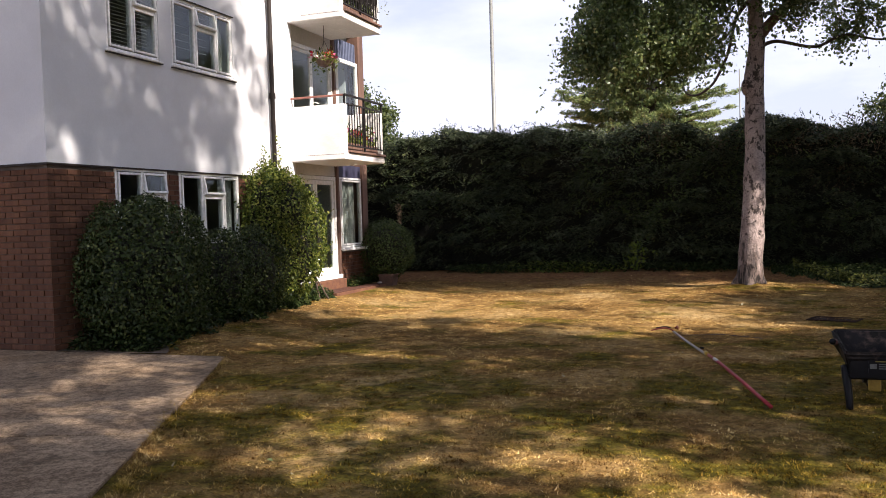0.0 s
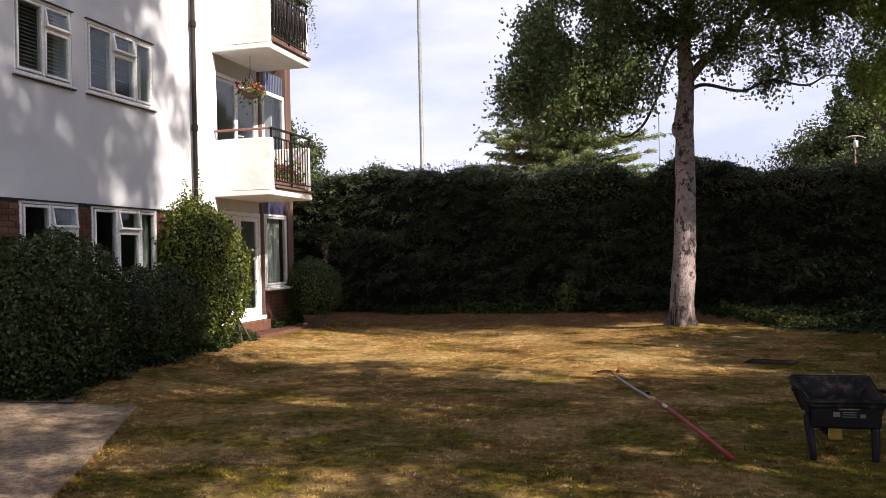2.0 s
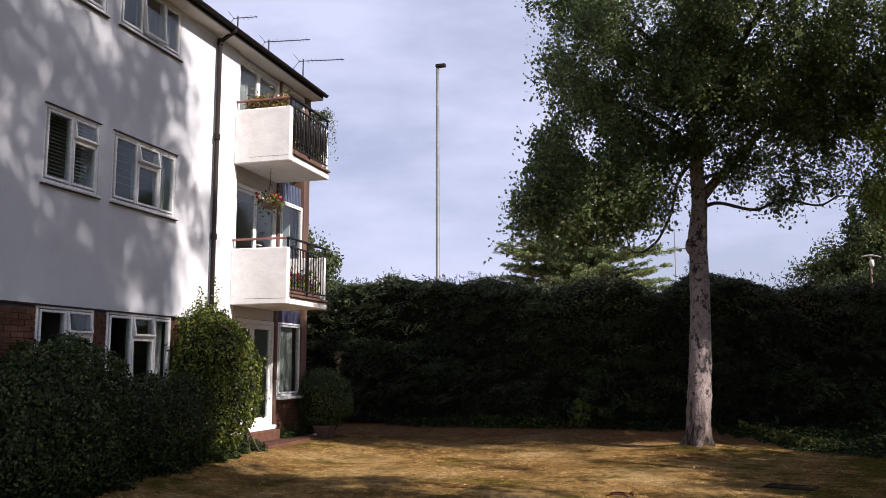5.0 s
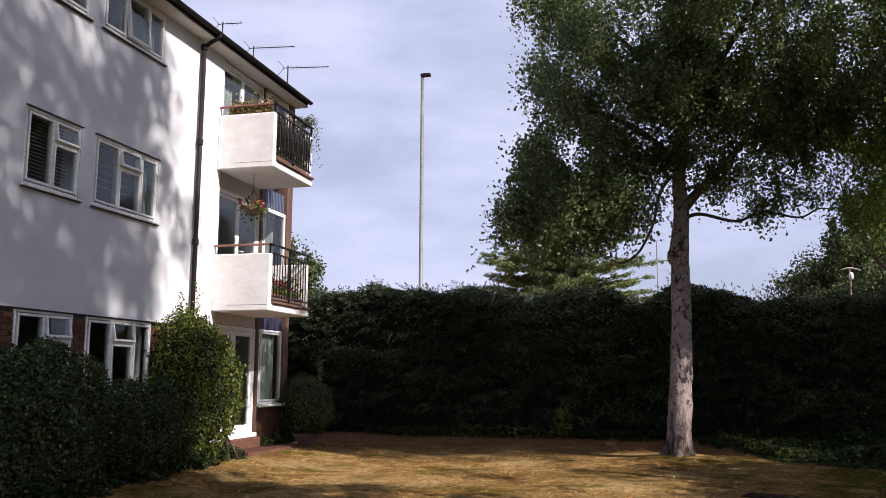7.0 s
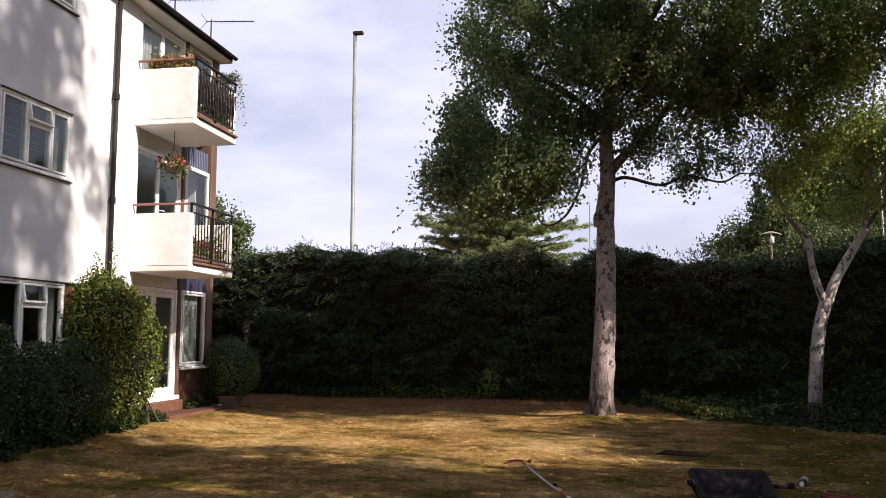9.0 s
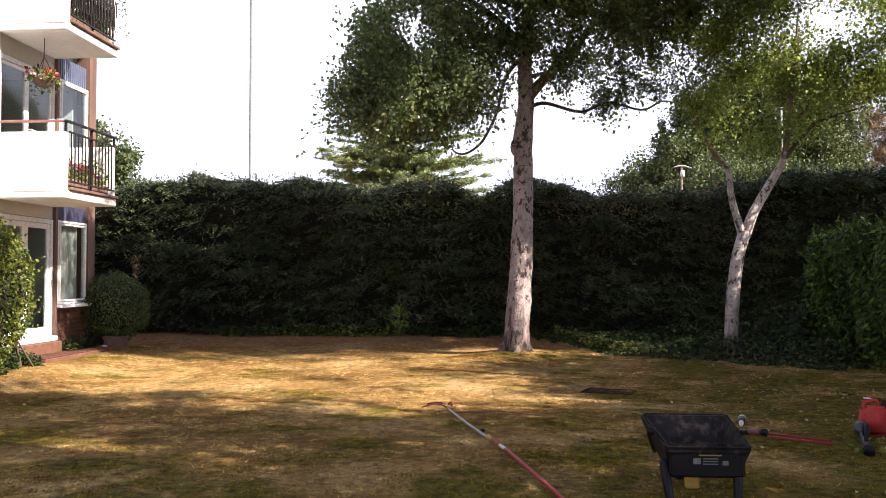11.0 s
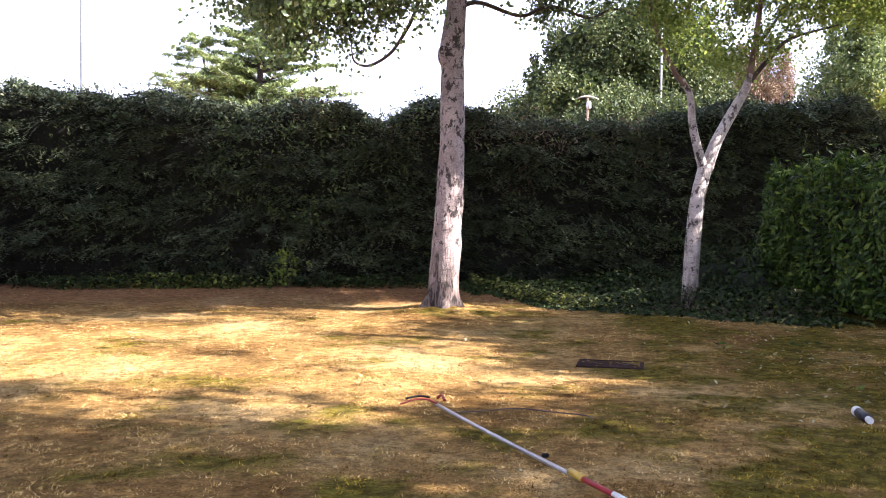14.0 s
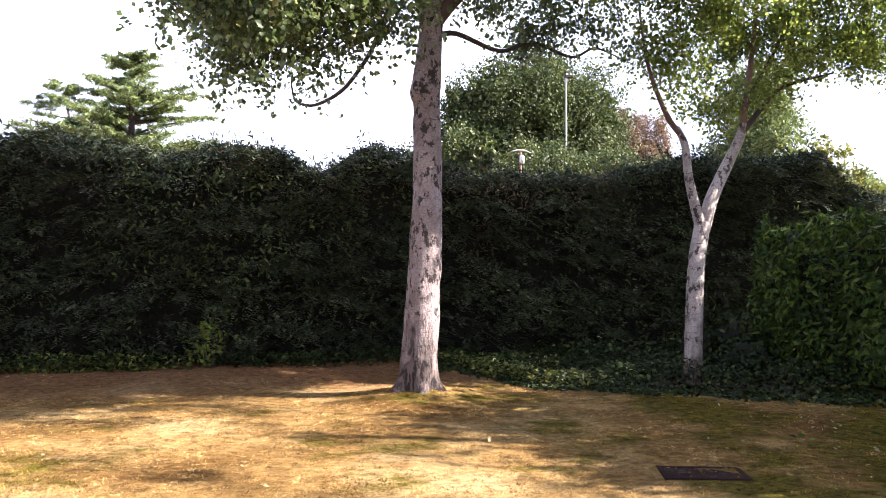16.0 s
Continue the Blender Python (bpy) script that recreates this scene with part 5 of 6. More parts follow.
foliage("crown", strands(r, crown2, 720, 0.75, 10), 0.062, 0.047, LIGHTLEAF, young, None, 1.0, 0.25, 0.5, 52, "light yellow-green foliage")


def broad_tree(name, at, height, masses, leaf, count, material, label, seed, trunk=0.2, group="", inner=0):
    """A far broadleaf tree: trunk, limbs to each mass, and a crown of leaf clumps. masses are offsets from the foot."""
    r = np.random.default_rng(seed)
    t = thing(name, at, label, "tree", group)
    a = Vector(at)
    part("trunk", tubes((smooth_path([a, a + Vector((0.1, 0, height * 0.3)), a + Vector((0, 0.1, height * 0.62))], 4), list(np.linspace(trunk, trunk * 0.45, 9))), n=10), TWIG, t, smooth=True)
    for m in masses:
        part("limb", tubes((smooth_path([a + Vector((0, 0, height * 0.28)), a + Vector((m[0] * 0.5, m[1] * 0.5, m[2] * 0.7)), a + Vector(m[:3])], 3), [trunk * 0.45, trunk * 0.4, trunk * 0.34, trunk * 0.27, trunk * 0.2, trunk * 0.12, trunk * 0.05]), n=6), TWIG, t)
    b = np.array(masses, dtype=float)
    w = b[:, 3] * b[:, 4] * b[:, 5]
    pts = []
    for c, k in zip(b, (count * w / w.sum()).astype(int)):
        nc = max(10, k // 70)
        cl = unit(r.normal(size=(nc, 3))) * r.uniform(0.55, 1.0, (nc, 1))
        p = cl[r.integers(0, nc, k)] + r.normal(0, 0.1, (k, 3))
        pts.append(np.array(at) + c[:3] + p * c[3:6])
    foliage("crown", np.concatenate(pts), leaf[0], leaf[1], material, t, None, 1.0, 0.25, 0.3, seed)
    if inner:
        q = [np.array(at) + c[:3] + unit(r.normal(size=(k, 3))) * r.uniform(0.1, 0.72, (k, 1)) * c[3:6] for c, k in zip(b, (inner * w / w.sum()).astype(int))]
        foliage("inner_foliage", np.concatenate(q), leaf[0] * 2.5, leaf[1] * 2.5, material, t, None, 1.0, 0.25, 0.3, seed + 1)
    return t


def clump_tree(name, at, height, masses, clumps, leaf, material, label, seed, trunk, sizes=(0.16, 0.42)):
    """A broadleaf tree whose leaves gather in dense clumps with gaps between them. masses: offset, radii and, where it is not 1, density."""
    r = np.random.default_rng(seed)
    masses = [(*m, 1.0)[:7] for m in masses]
    t = thing(name, at, label, "tree", "trees beside the lawn")
    a = Vector(at)
    part("trunk", tubes((smooth_path([a, a + Vector((0.1, 0, height * 0.3)), a + Vector((0, 0.1, height * 0.8))], 4), list(np.linspace(trunk, trunk * 0.3, 9))), n=10), TWIG, t, smooth=True)
    b = np.array(masses, dtype=float)
    w = b[:, 3] * b[:, 4] * b[:, 5] * b[:, 6]
    pts = []
    for c, k in zip(b, (clumps * w / w.sum()).astype(int)):
        part("limb", tubes((smooth_path([a + Vector((0, 0, height * 0.25)), a + Vector((c[0] * 0.5, c[1] * 0.5, c[2] * 0.7)), a + Vector(c[:3])], 3), list(np.linspace(trunk * 0.5, 0.03, 7))), n=6), TWIG, t)
        q = np.array(at) + c[:3] + unit(r.normal(size=(k, 3))) * (r.random((k, 1)) ** 0.4) * c[3:6]
        size = r.uniform(*sizes, k)
        for o, z in zip(q, size):
            n = int(175 * z * z / 0.12)
            pts.append(o + r.normal(0, 1, (n, 3)) * (z, z, z * 0.7))
    foliage("crown", np.concatenate(pts), leaf[0], leaf[1], material, t, None, 1.0, 0.25, 0.3, seed)
    return t


# trees out of view, added and shaped to shade the lawn and wall
clump_tree("unseen_shade_tree", (10.5, 2.0, 0.0), 20, [(0, 0, 14, 2.0, 4.2, 5.6, 0.9), (-0.5, -1.5, 8.5, 1.9, 4.0, 2.8, 0.55), (0.5, 3.2, 9.0, 3.0, 2.8, 3.6, 0.85), (0, 0.5, 18.5, 3.0, 3.0, 3.0, 1.1), (0, 2.4, 20.4, 2.4, 1.9, 3.2, 1.05), (0, -0.2, 22.6, 2.6, 2.6, 2.4), (0, 2.2, 23.8, 2.2, 1.6, 2.0), (0, 2.7, 15.6, 2.4, 1.9, 3.2, 1.1), (0, 2.8, 12.0, 2.4, 2.2, 2.4, 0.95)],
           640, (0.158, 0.118), BIRCHLEAF, "unseen tall broadleaf tree beside the lawn, placed for its shade", 61, 0.4, (0.14, 0.36))
clump_tree("unseen_shade_tree", (12.0, 10.4, 0.0), 9, [(0, -1.0, 7.2, 2.2, 2.4, 3.0), (0, 1.8, 7.4, 2.2, 2.4, 3.0), (-0.6, -2.6, 6.2, 2.0, 1.8, 2.6), (0, 4.0, 6.5, 2.2, 2.0, 1.7), (0, -4.6, 8.0, 2.0, 2.2, 3.0)], 560, (0.158, 0.118), BIRCHLEAF, "unseen broadleaf tree beside the lawn, placed for its shade", 62, 0.25)
clump_tree("unseen_shade_tree", (13.0, 9.8, 0.0), 16, [(0, 0, 13.6, 2.4, 3.2, 2.6), (0, 1.5, 12.6, 2.4, 2.6, 2.0)], 26, (0.131, 0.098), BIRCHLEAF, "unseen tall thin-crowned tree beside the lawn, placed for dapples", 74, 0.2, (0.1, 0.3))
# two more, unseen behind the path, added to hold back sky light
clump_tree("unseen_shade_tree", (5.0, -6.0, 0.0), 15, [(0, 1.0, 11, 4.0, 3.6, 3.6), (-2.5, 0, 9, 3.0, 3.0, 3.0), (3, 1, 9, 3, 3, 3), (-1.5, 5.0, 10.5, 4.2, 3.6, 2.4), (2.0, 6.0, 10, 3.0, 3.0, 2.2)], 140, (0.184, 0.131), BIRCHLEAF, "unseen tall broadleaf tree behind the path, placed to block sky light", 69, 0.35)
clump_tree("unseen_shade_tree", (-4.5, -7.0, 0.0), 13, [(0, 0, 9.5, 3.6, 3.4, 3.4), (-2.5, 0, 7.5, 3.0, 3.0, 2.6), (2.0, 1, 7.5, 2.6, 2.6, 2.4)], 150, (0.184, 0.131), BIRCHLEAF, "unseen broadleaf tree behind the path, placed to block sky light", 70, 0.3)
# added out of view to keep the hedge in shade
clump_tree("unseen_shade_tree", (12.5, 18.6, 0.0), 15, [(0, 0, 10.5, 2.2, 1.9, 3.6), (0, 0.6, 7.5, 2.0, 1.8, 2.0), (0, -2.4, 13.8, 1.8, 1.7, 2.5), (0, -1.6, 8.9, 1.6, 1.3, 2.0)], 240, (0.158, 0.118), BIRCHLEAF, "unseen tall broadleaf tree beside the lawn, placed for its shade", 68, 0.3)
broad_tree("green_tree", (-11.7, 25.3, 0.0), 5.8, [(0, 0, 4.2, 1.15, 1.2, 1.45), (0.45, 0, 3.4, 0.85, 1.0, 1.0), (-0.5, 0.2, 5.0, 0.8, 0.8, 0.9)], (0.1, 0.065), 15000, FARLEAF, "small green tree behind the hedge", 63, 0.15, inner=2500)
broad_tree("far_tree", (12.4, 45.3, 0.0), 12.5, [(0, 0, 9.3, 3.0, 3.0, 3.1), (-2.75, -1, 6.7, 2.75, 2.5, 2.4), (2.5, 0, 6.9, 2.75, 2.5, 2.6), (-5.2, 0, 5.5, 2.5, 2.5, 2.1), (0, -1, 5.0, 3.75, 2.5, 2.4), (-2.0, 0, 9.1, 2.25, 2.5, 2.6), (3.0, 0.5, 9.3, 2.25, 2.5, 2.6), (-3.6, 0, 8.9, 0.8, 1.0, 2.3), (-4.6, 0.4, 7.7, 0.7, 1.0, 2.0), (1.2, 0.2, 11.2, 0.9, 1.1, 1.7)], (0.15, 0.09), 84000, FARLEAF, "dense green tree beyond the hedge", 64, 0.35, "far trees", 22000)
broad_tree("far_tree", (17.4, 35.0, 0.0), 10, [(0, 0, 5.8, 2.0, 2.2, 2.4), (0.3, 0, 8.2, 1.3, 1.6, 2.0), (2.4, 0, 4.4, 1.7, 1.7, 1.7), (5.0, 0, 4.2, 1.6, 1.6, 1.6)], (0.14, 0.08), 30000, PALELEAF, "tall light green tree beyond the hedge", 65, 0.3, "far trees", 3000)
broad_tree("far_tree", (6.4, 29.0, 0.0), 5.4, [(0, 0, 3.9, 1.6, 1.4, 1.3), (1.7, 0.3, 3.8, 1.5, 1.3, 1.3), (3.6, 0.3, 3.7, 1.6, 1.3, 1.2), (-1.6, 0.3, 3.3, 1.3, 1.2, 1.0)], (0.08, 0.052), 52000, FARLEAF, "low bushy tree behind the hedge", 66, 0.2, "far trees", 9000)
broad_tree("autumn_tree", (13.6, 27.0, 0.0), 6, [(0, 0, 4.3, 0.9, 0.9, 1.0), (1.1, 0.4, 3.6, 1.0, 0.9, 1.1), (-0.7, 0, 3.2, 0.9, 0.8, 1.2), (2.4, 0.5, 3.0, 1.0, 0.9, 1.3)], (0.11, 0.07), 9000, SUNNYLEAF, "thin yellow-green tree beyond the hedge's end", 75, 0.12, inner=700)
broad_tree("dead_tree", (29.1, 65.9, 0.0), 15, [(-1.0, 0, 12.0, 2.2, 2.0, 2.3), (1.2, 0.3, 11.8, 2.2, 2.0, 2.5), (0.2, 0, 10.2, 2.8, 2.0, 1.8), (-3.0, 0, 11.2, 1.9, 1.6, 2.3), (-2.6, 0, 9.4, 2.2, 1.6, 1.6)], (0.5, 0.05), 21000, DEADLEAF, "pale brown leafless dead tree far behind the hedge", 67, 0.3)

# cedar with flat tiers
r = np.random.default_rng(71)
CX, CY, CH = -6.4, 60.2, 14.3
cedar = thing("cedar_tree", (CX, CY, 0), "broad cedar with flat layered sunlit boughs", "tree")
part("trunk", tubes(([(CX, CY, 0), (CX, CY, 8), (CX, CY, CH - 0.4)], [0.5, 0.3, 0.04]), n=10), TWIG, cedar)
pts, ways = [], []


def cedar_bough(x0, z, reach, a):
    """Side twigs to left and right of a bough, each lined with needles: a ragged flat fan."""
    out, side = np.array([math.cos(a), math.sin(a), 0.12]), np.array([-math.sin(a), math.cos(a), 0.0])
    for j in range(int(8 + reach * 5)):
        s = r.uniform(0.12, 1.0)
        length = r.uniform(0.35, 1.0) * (0.3 + 0.24 * reach * (1.1 - s))
        way = side * r.choice([-1, 1]) + out * r.uniform(0.5, 1.6) + np.array([0, 0, r.normal(0.06, 0.13)])
        way = way / np.linalg.norm(way)
        m = int(30 * length) + 6
        u = r.random((m, 1)) ** 0.7
        pts.append(np.array([x0, CY, z]) + out * reach * s + way * u * length + np.array([0, 0, -0.16]) * u * u * length + r.normal(0, 1, (m, 3)) * (0.07, 0.07, 0.06))
        ways.append(np.tile(way, (m, 1)) + r.normal(0, 0.45, (m, 3)))


for k in range(170):
    z = CH - 0.3 - 1.05 * int(8.5 * r.random() ** 0.9) + r.normal(0, 0.24)
    reach = min(1.4 + (CH - z) * 1.0, 6.4) * r.uniform(0.35, 1.1)
    a = r.uniform(0, 2 * math.pi)
    tip = Vector((CX + math.cos(a) * reach, CY + math.sin(a) * reach, z + reach * 0.12))
    part("bough", tubes(([(CX, CY, z - reach * 0.05), Vector((CX, CY, z)).lerp(tip, 0.5), tip], [0.08, 0.05, 0.012]), n=5), TWIG, cedar)
    cedar_bough(CX, z, reach, a)
# a second, lower leader
for k in range(60):
    z = CH - 2.2 - 0.8 * int(7 * r.random()) + r.normal(0, 0.24)
    cedar_bough(CX - 3.6, z, min(1.1 + (CH - 2.2 - z) * 0.85, 3.2) * r.uniform(0.5, 1.15), r.uniform(0, 2 * math.pi))
part("limb", tubes(([(CX, CY, 4), (CX - 2.6, CY, 7), (CX - 3.6, CY, CH - 2.4)], [0.25, 0.16, 0.04]), n=8), TWIG, cedar)
foliage("needles", np.concatenate(pts), 0.32, 0.055, CEDARLEAF, cedar, np.tile([0, 0, 0.8], (sum(map(len, pts)), 1)), 0.6, 0.2, 0.0, 72, along=np.concatenate(ways) * 1.5)


# ---- lamp columns ----
def lamp_column(x, y, height, radius, label, head=True):
    t = thing("street_lamp", (x, y, 0), label, "street lamp", "lamp columns")
    part("column", tubes(([(x, y, 0), (x, y, 1.4), (x, y, 1.45), (x, y, height)], [radius * 1.5, radius * 1.5, radius, radius * 0.75]), n=12), GALV, t, smooth=True)
    if head:
        part("lantern", boxes((x - 0.06, x + 0.3, y - 0.08, y + 0.08, height - 0.02, height + 0.1), bevel=0.02), DARKTRIM, t, "dark lantern head")
        part("bracket", boxes((x - 0.05, x + 0.05, y - 0.05, y + 0.05, height - 0.25, height - 0.02), bevel=0.01), GALV, t)
    return t


lamp_column(-8.3, 28.6, 11.93, 0.075, "tall slim grey lamp column behind the hedge")
lamp_column(-0.75, 58.0, 10.3, 0.05, "distant slim lamp column", False)
lamp_column(11.55, 39.3, 9.6, 0.055, "pale lamp column among the far trees")
# a pale lamp with a curved hood, just over the hedge
gl = thing("garden_lamp", (4.82, 27.0, 0), "dark post lamp with a pale curved hood behind the hedge", "lamp")
part("post", tubes(([(4.82, 27.0, 0), (4.82, 27.0, 4.56)], 0.03), n=10), TIMBER, gl, smooth=True)
hood = [(4.82 + 0.3 * k, 27.0, 4.6 - 0.07 * k * k) for k in (-1, -0.6, -0.2, 0.2, 0.6, 1)]
part("lamp_glass", tubes(([(4.84, 26.95, 4.26), (4.84, 26.95, 4.3), (4.84, 26.95, 4.44), (4.84, 26.95, 4.47)], [0.03, 0.06, 0.06, 0.035]), n=12), PVC, gl, "small white lamp body", True)
part("hood", tubes((hood, [0.01, 0.02, 0.028, 0.028, 0.02, 0.01]), n=8), PLASTER, gl, "pale curved hood", True)


# ---- loose things on the lawn ----
BLACKPLASTIC = surface("scuffed_black_plastic", (0.005, 0.005, 0.006), (0.012, 0.011, 0.012), 45, 4, 0.42, relief=0.15)
TRAYDIRT = surface("dirty_black_tray", (0.004, 0.004, 0.004), (0.014, 0.012, 0.012), 30, 6, 0.6, relief=0.3, stain=(0.085, 0.058, 0.048))
GRIP = surface("rubber_grip_red", (0.1, 0.03, 0.03), (0.16, 0.055, 0.05), 60, 6, 0.6, relief=0.1)
WHITEINK = surface("label_white", (0.55, 0.55, 0.52), (0.65, 0.65, 0.62), 60, 6, 0.6, relief=0.0)
YELLOW = surface("yellow_plastic", (0.32, 0.2, 0.02), (0.45, 0.28, 0.04), 50, 5, 0.5, relief=0.1)
RED = surface("red_plastic", (0.22, 0.018, 0.024), (0.32, 0.035, 0.038), 40, 4, 0.45, relief=0.05)
SILVER = surface("bare_aluminium", (0.3, 0.29, 0.3), (0.42, 0.41, 0.42), 50, 3, 0.45, 0.6, relief=0.05)
ORANGE = surface("orange_red_paint", (0.17, 0.035, 0.026), (0.25, 0.055, 0.04), 50, 4, 0.45, relief=0.05)
for m in (BLACKPLASTIC, TRAYDIRT):
    m.node_tree.nodes["Principled BSDF"].inputs["Specular IOR Level"].default_value = 0.12

# wheelbarrow, handles towards the path
BX, BY = 0.87, 7.0
bz = float(lie(BX, BY))
barrow = thing("wheelbarrow", (BX, BY + 0.4, bz), "black plastic wheelbarrow with a dirty deep tray and red grips", "wheelbarrow")


def ring(bm, pts):
    return [bm.verts.new(p) for p in pts]


bm = bmesh.new()
outer = [(-0.262, 0.02, 0.42), (0.262, 0.02, 0.42), (0.3, 0.74, 0.5), (-0.3, 0.74, 0.5)]
lip = [(-0.235, 0.05, 0.425), (0.235, 0.05, 0.425), (0.27, 0.705, 0.5), (-0.27, 0.705, 0.5)]
inner = [(-0.18, 0.14, 0.26), (0.18, 0.14, 0.26), (0.17, 0.5, 0.25), (-0.17, 0.5, 0.25)]
base = [(-0.21, 0.1, 0.22), (0.21, 0.1, 0.22), (0.19, 0.54, 0.21), (-0.19, 0.54, 0.21)]
rim = [(x * 0.985, y, z - 0.035) for x, y, z in outer]
rings = [ring(bm, [(BX + x, BY + y, bz + z) for x, y, z in q]) for q in (inner, lip, outer, rim, base)]
for a, b in zip(rings, rings[1:]):
    for k in range(4):
        bm.faces.new((a[k], a[(k + 1) % 4], b[(k + 1) % 4], b[k]))
bm.faces.new(rings[0])
bm.faces.new(rings[-1][::-1])
bmesh.ops.recalc_face_normals(bm, faces=bm.faces)
bmesh.ops.bevel(bm, geom=list(bm.edges), offset=0.015, segments=2, affect="EDGES")
tray = part("tray", bm, TRAYDIRT, barrow, "scuffed dirty tray")
for s in (-1, 1):
    x = BX - 0.03 + s * 0.205
    leg = smooth_path([(x + s * 0.01, BY + 0.12, bz + 0.3), (x + s * 0.01, BY + 0.07, bz + 0.22), (x, BY + 0.02, bz + 0.1), (x - s * 0.005, BY, bz - 0.01)], 4)
    part("leg", tubes((leg, list(np.linspace(0.035, 0.024, len(leg)))), n=8), BLACKPLASTIC, barrow, smooth=True)
    part("handle", tubes((smooth_path([(BX + s * 0.16, BY + 0.95, bz + 0.2), (BX + s * 0.275, BY + 0.5, bz + 0.4), (BX + s * 0.31, BY + 0.2, bz + 0.47)], 4), 0.018), n=10), BLACKPLASTIC, barrow, smooth=True)
    part("grip", tubes(([(BX + s * 0.307, BY + 0.22, bz + 0.468), (BX + s * 0.335, BY + 0.06, bz + 0.492)], 0.023), n=12), GRIP, barrow, "red rubber grip", True)
    part("grip_end", tubes(([(BX + s * 0.335, BY + 0.0605, bz + 0.492), (BX + s * 0.341, BY + 0.03, bz + 0.497)], [0.025, 0.022]), n=12), BLACKPLASTIC, barrow, smooth=True)
part("front_panel", boxes((BX - 0.23, BX + 0.225, BY + 0.035, BY + 0.075, bz + 0.215, bz + 0.4), bevel=0.015), BLACKPLASTIC, barrow)
wheel = part("wheel", bmesh.new(), BLACKPLASTIC, barrow)
bm = bmesh.new()
bmesh.ops.create_cone(bm, cap_ends=True, segments=28, radius1=0.19, radius2=0.19, depth=0.09, matrix=Matrix.Translation((BX, BY + 0.95, bz + 0.19)) @ Matrix.Rotation(radians(90), 4, "Y"))
bmesh.ops.bevel(bm, geom=[e for e in bm.edges if len(e.link_faces) == 2 and e.calc_face_angle(0) > 1], offset=0.025, segments=2, affect="EDGES")
bm.to_mesh(wheel.data)
bm.free()
wheel.data.materials.clear()
wheel.data.materials.append(BLACKPLASTIC)
bm = bmesh.new()
bmesh.ops.create_cone(bm, cap_ends=True, segments=20, radius1=0.1, radius2=0.1, depth=0.1, matrix=Matrix.Translation((BX, BY + 0.95, bz + 0.19)) @ Matrix.Rotation(radians(90), 4, "Y"))
part("rim", bm, YELLOW, wheel, "yellow wheel rim")
part("brace", boxes((BX - 0.06, BX + 0.03, BY + 0.4, BY + 0.46, bz + 0.06, bz + 0.3), bevel=0.01), YELLOW, barrow, "yellow brace")
DULLWHITE = surface("worn_white_print", (0.1, 0.1, 0.095), (0.17, 0.17, 0.16), 60, 6, 0.7, relief=0.0)
DULLYELLOW = surface("worn_yellow_print", (0.15, 0.11, 0.02), (0.24, 0.18, 0.035), 60, 6, 0.7, relief=0.0)
lab = part("label", boxes((BX - 0.1, BX + 0.15, BY + 0.031, BY + 0.0345, bz + 0.27, bz + 0.37)), BLACKPLASTIC, barrow, "printed label with unreadable lines")
for x0, x1, z0, z1, m in ((-0.055, 0.08, 0.4, 0.408, DULLYELLOW), (-0.03, 0.06, 0.38, 0.386, DULLWHITE), (-0.03, 0.06, 0.364, 0.37, DULLWHITE), (-0.03, 0.06, 0.348, 0.354, DULLWHITE), (0.085, 0.12, 0.345, 0.37, DULLWHITE), (-0.09, -0.045, 0.35, 0.385, DULLWHITE)):
    part("print", boxes((BX + x0, BX + x1, BY + 0.027, BY + 0.0308, bz + z0 - 0.05, bz + z1 - 0.05)), m, lab)

for m in (RED, ORANGE):
    m.node_tree.nodes["Principled BSDF"].inputs["Specular IOR Level"].default_value = 0.15
# long-reach pruner lying on the grass
a, b = Vector((-0.99, 11.22, 0)), Vector((0.09, 6.85, 0))


def on_grass(p, up):
    return Vector((p.x, p.y, float(lie(p.x, p.y)) + up))


pruner = thing("pole_pruner", on_grass(a.lerp(b, 0.5), 0.03), "long-reach pole pruner with red lower pole lying on the grass", "pruner")
d = (b - a).normalized()
q = a.lerp(b, 0.476)
part("upper_pole", tubes(([on_grass(a.lerp(q, k / 8), 0.05 - 0.002 * k) for k in range(9)], 0.0135), n=10), SILVER, pruner, "bare aluminium pole", True)
part("lower_pole", tubes(([on_grass(q.lerp(b, k / 8), 0.044 - 0.002 * k) for k in range(9)], 0.0155), n=10), RED, pruner, "red pole", True)
part("collar", tubes(([on_grass(q - d * 0.09, 0.05), on_grass(q + d * 0.05, 0.045)], 0.022), n=10), YELLOW, pruner, "yellow locking collar", True)
part("band", tubes(([on_grass(q + d * 0.34, 0.044), on_grass(q + d * 0.5, 0.043)], 0.0162), n=10), WHITEINK, pruner, "white printed band", True)
k1 = a.lerp(b, 0.38)
side = Vector((d.y, -d.x, 0)) * -1
part("clip", boxes((k1.x + 0.005, k1.x + 0.05, k1.y - 0.012, k1.y + 0.012, float(lie(k1.x, k1.y)) + 0.045, float(lie(k1.x, k1.y)) + 0.07), bevel=0.008), BLACKPLASTIC, pruner)
h = on_grass(a, 0.06)
part("saw_head", tubes((smooth_path([h + d * 0.05, h + Vector((-0.07, 0.03, 0.02)), h + Vector((-0.16, 0.02, 0.02)), h + Vector((-0.27, -0.04, 0.0))], 4), [0.009] * 12 + [0.005]), n=8), ORANGE, pruner, "orange-red cutting head", True)
part("blade", tubes((smooth_path([h + Vector((-0.04, 0.05, 0.03)), h + Vector((-0.12, 0.1, 0.03)), h + Vector((-0.22, 0.06, 0.02))], 4), 0.009), n=6), PIPE, pruner, "curved dark blade", True)
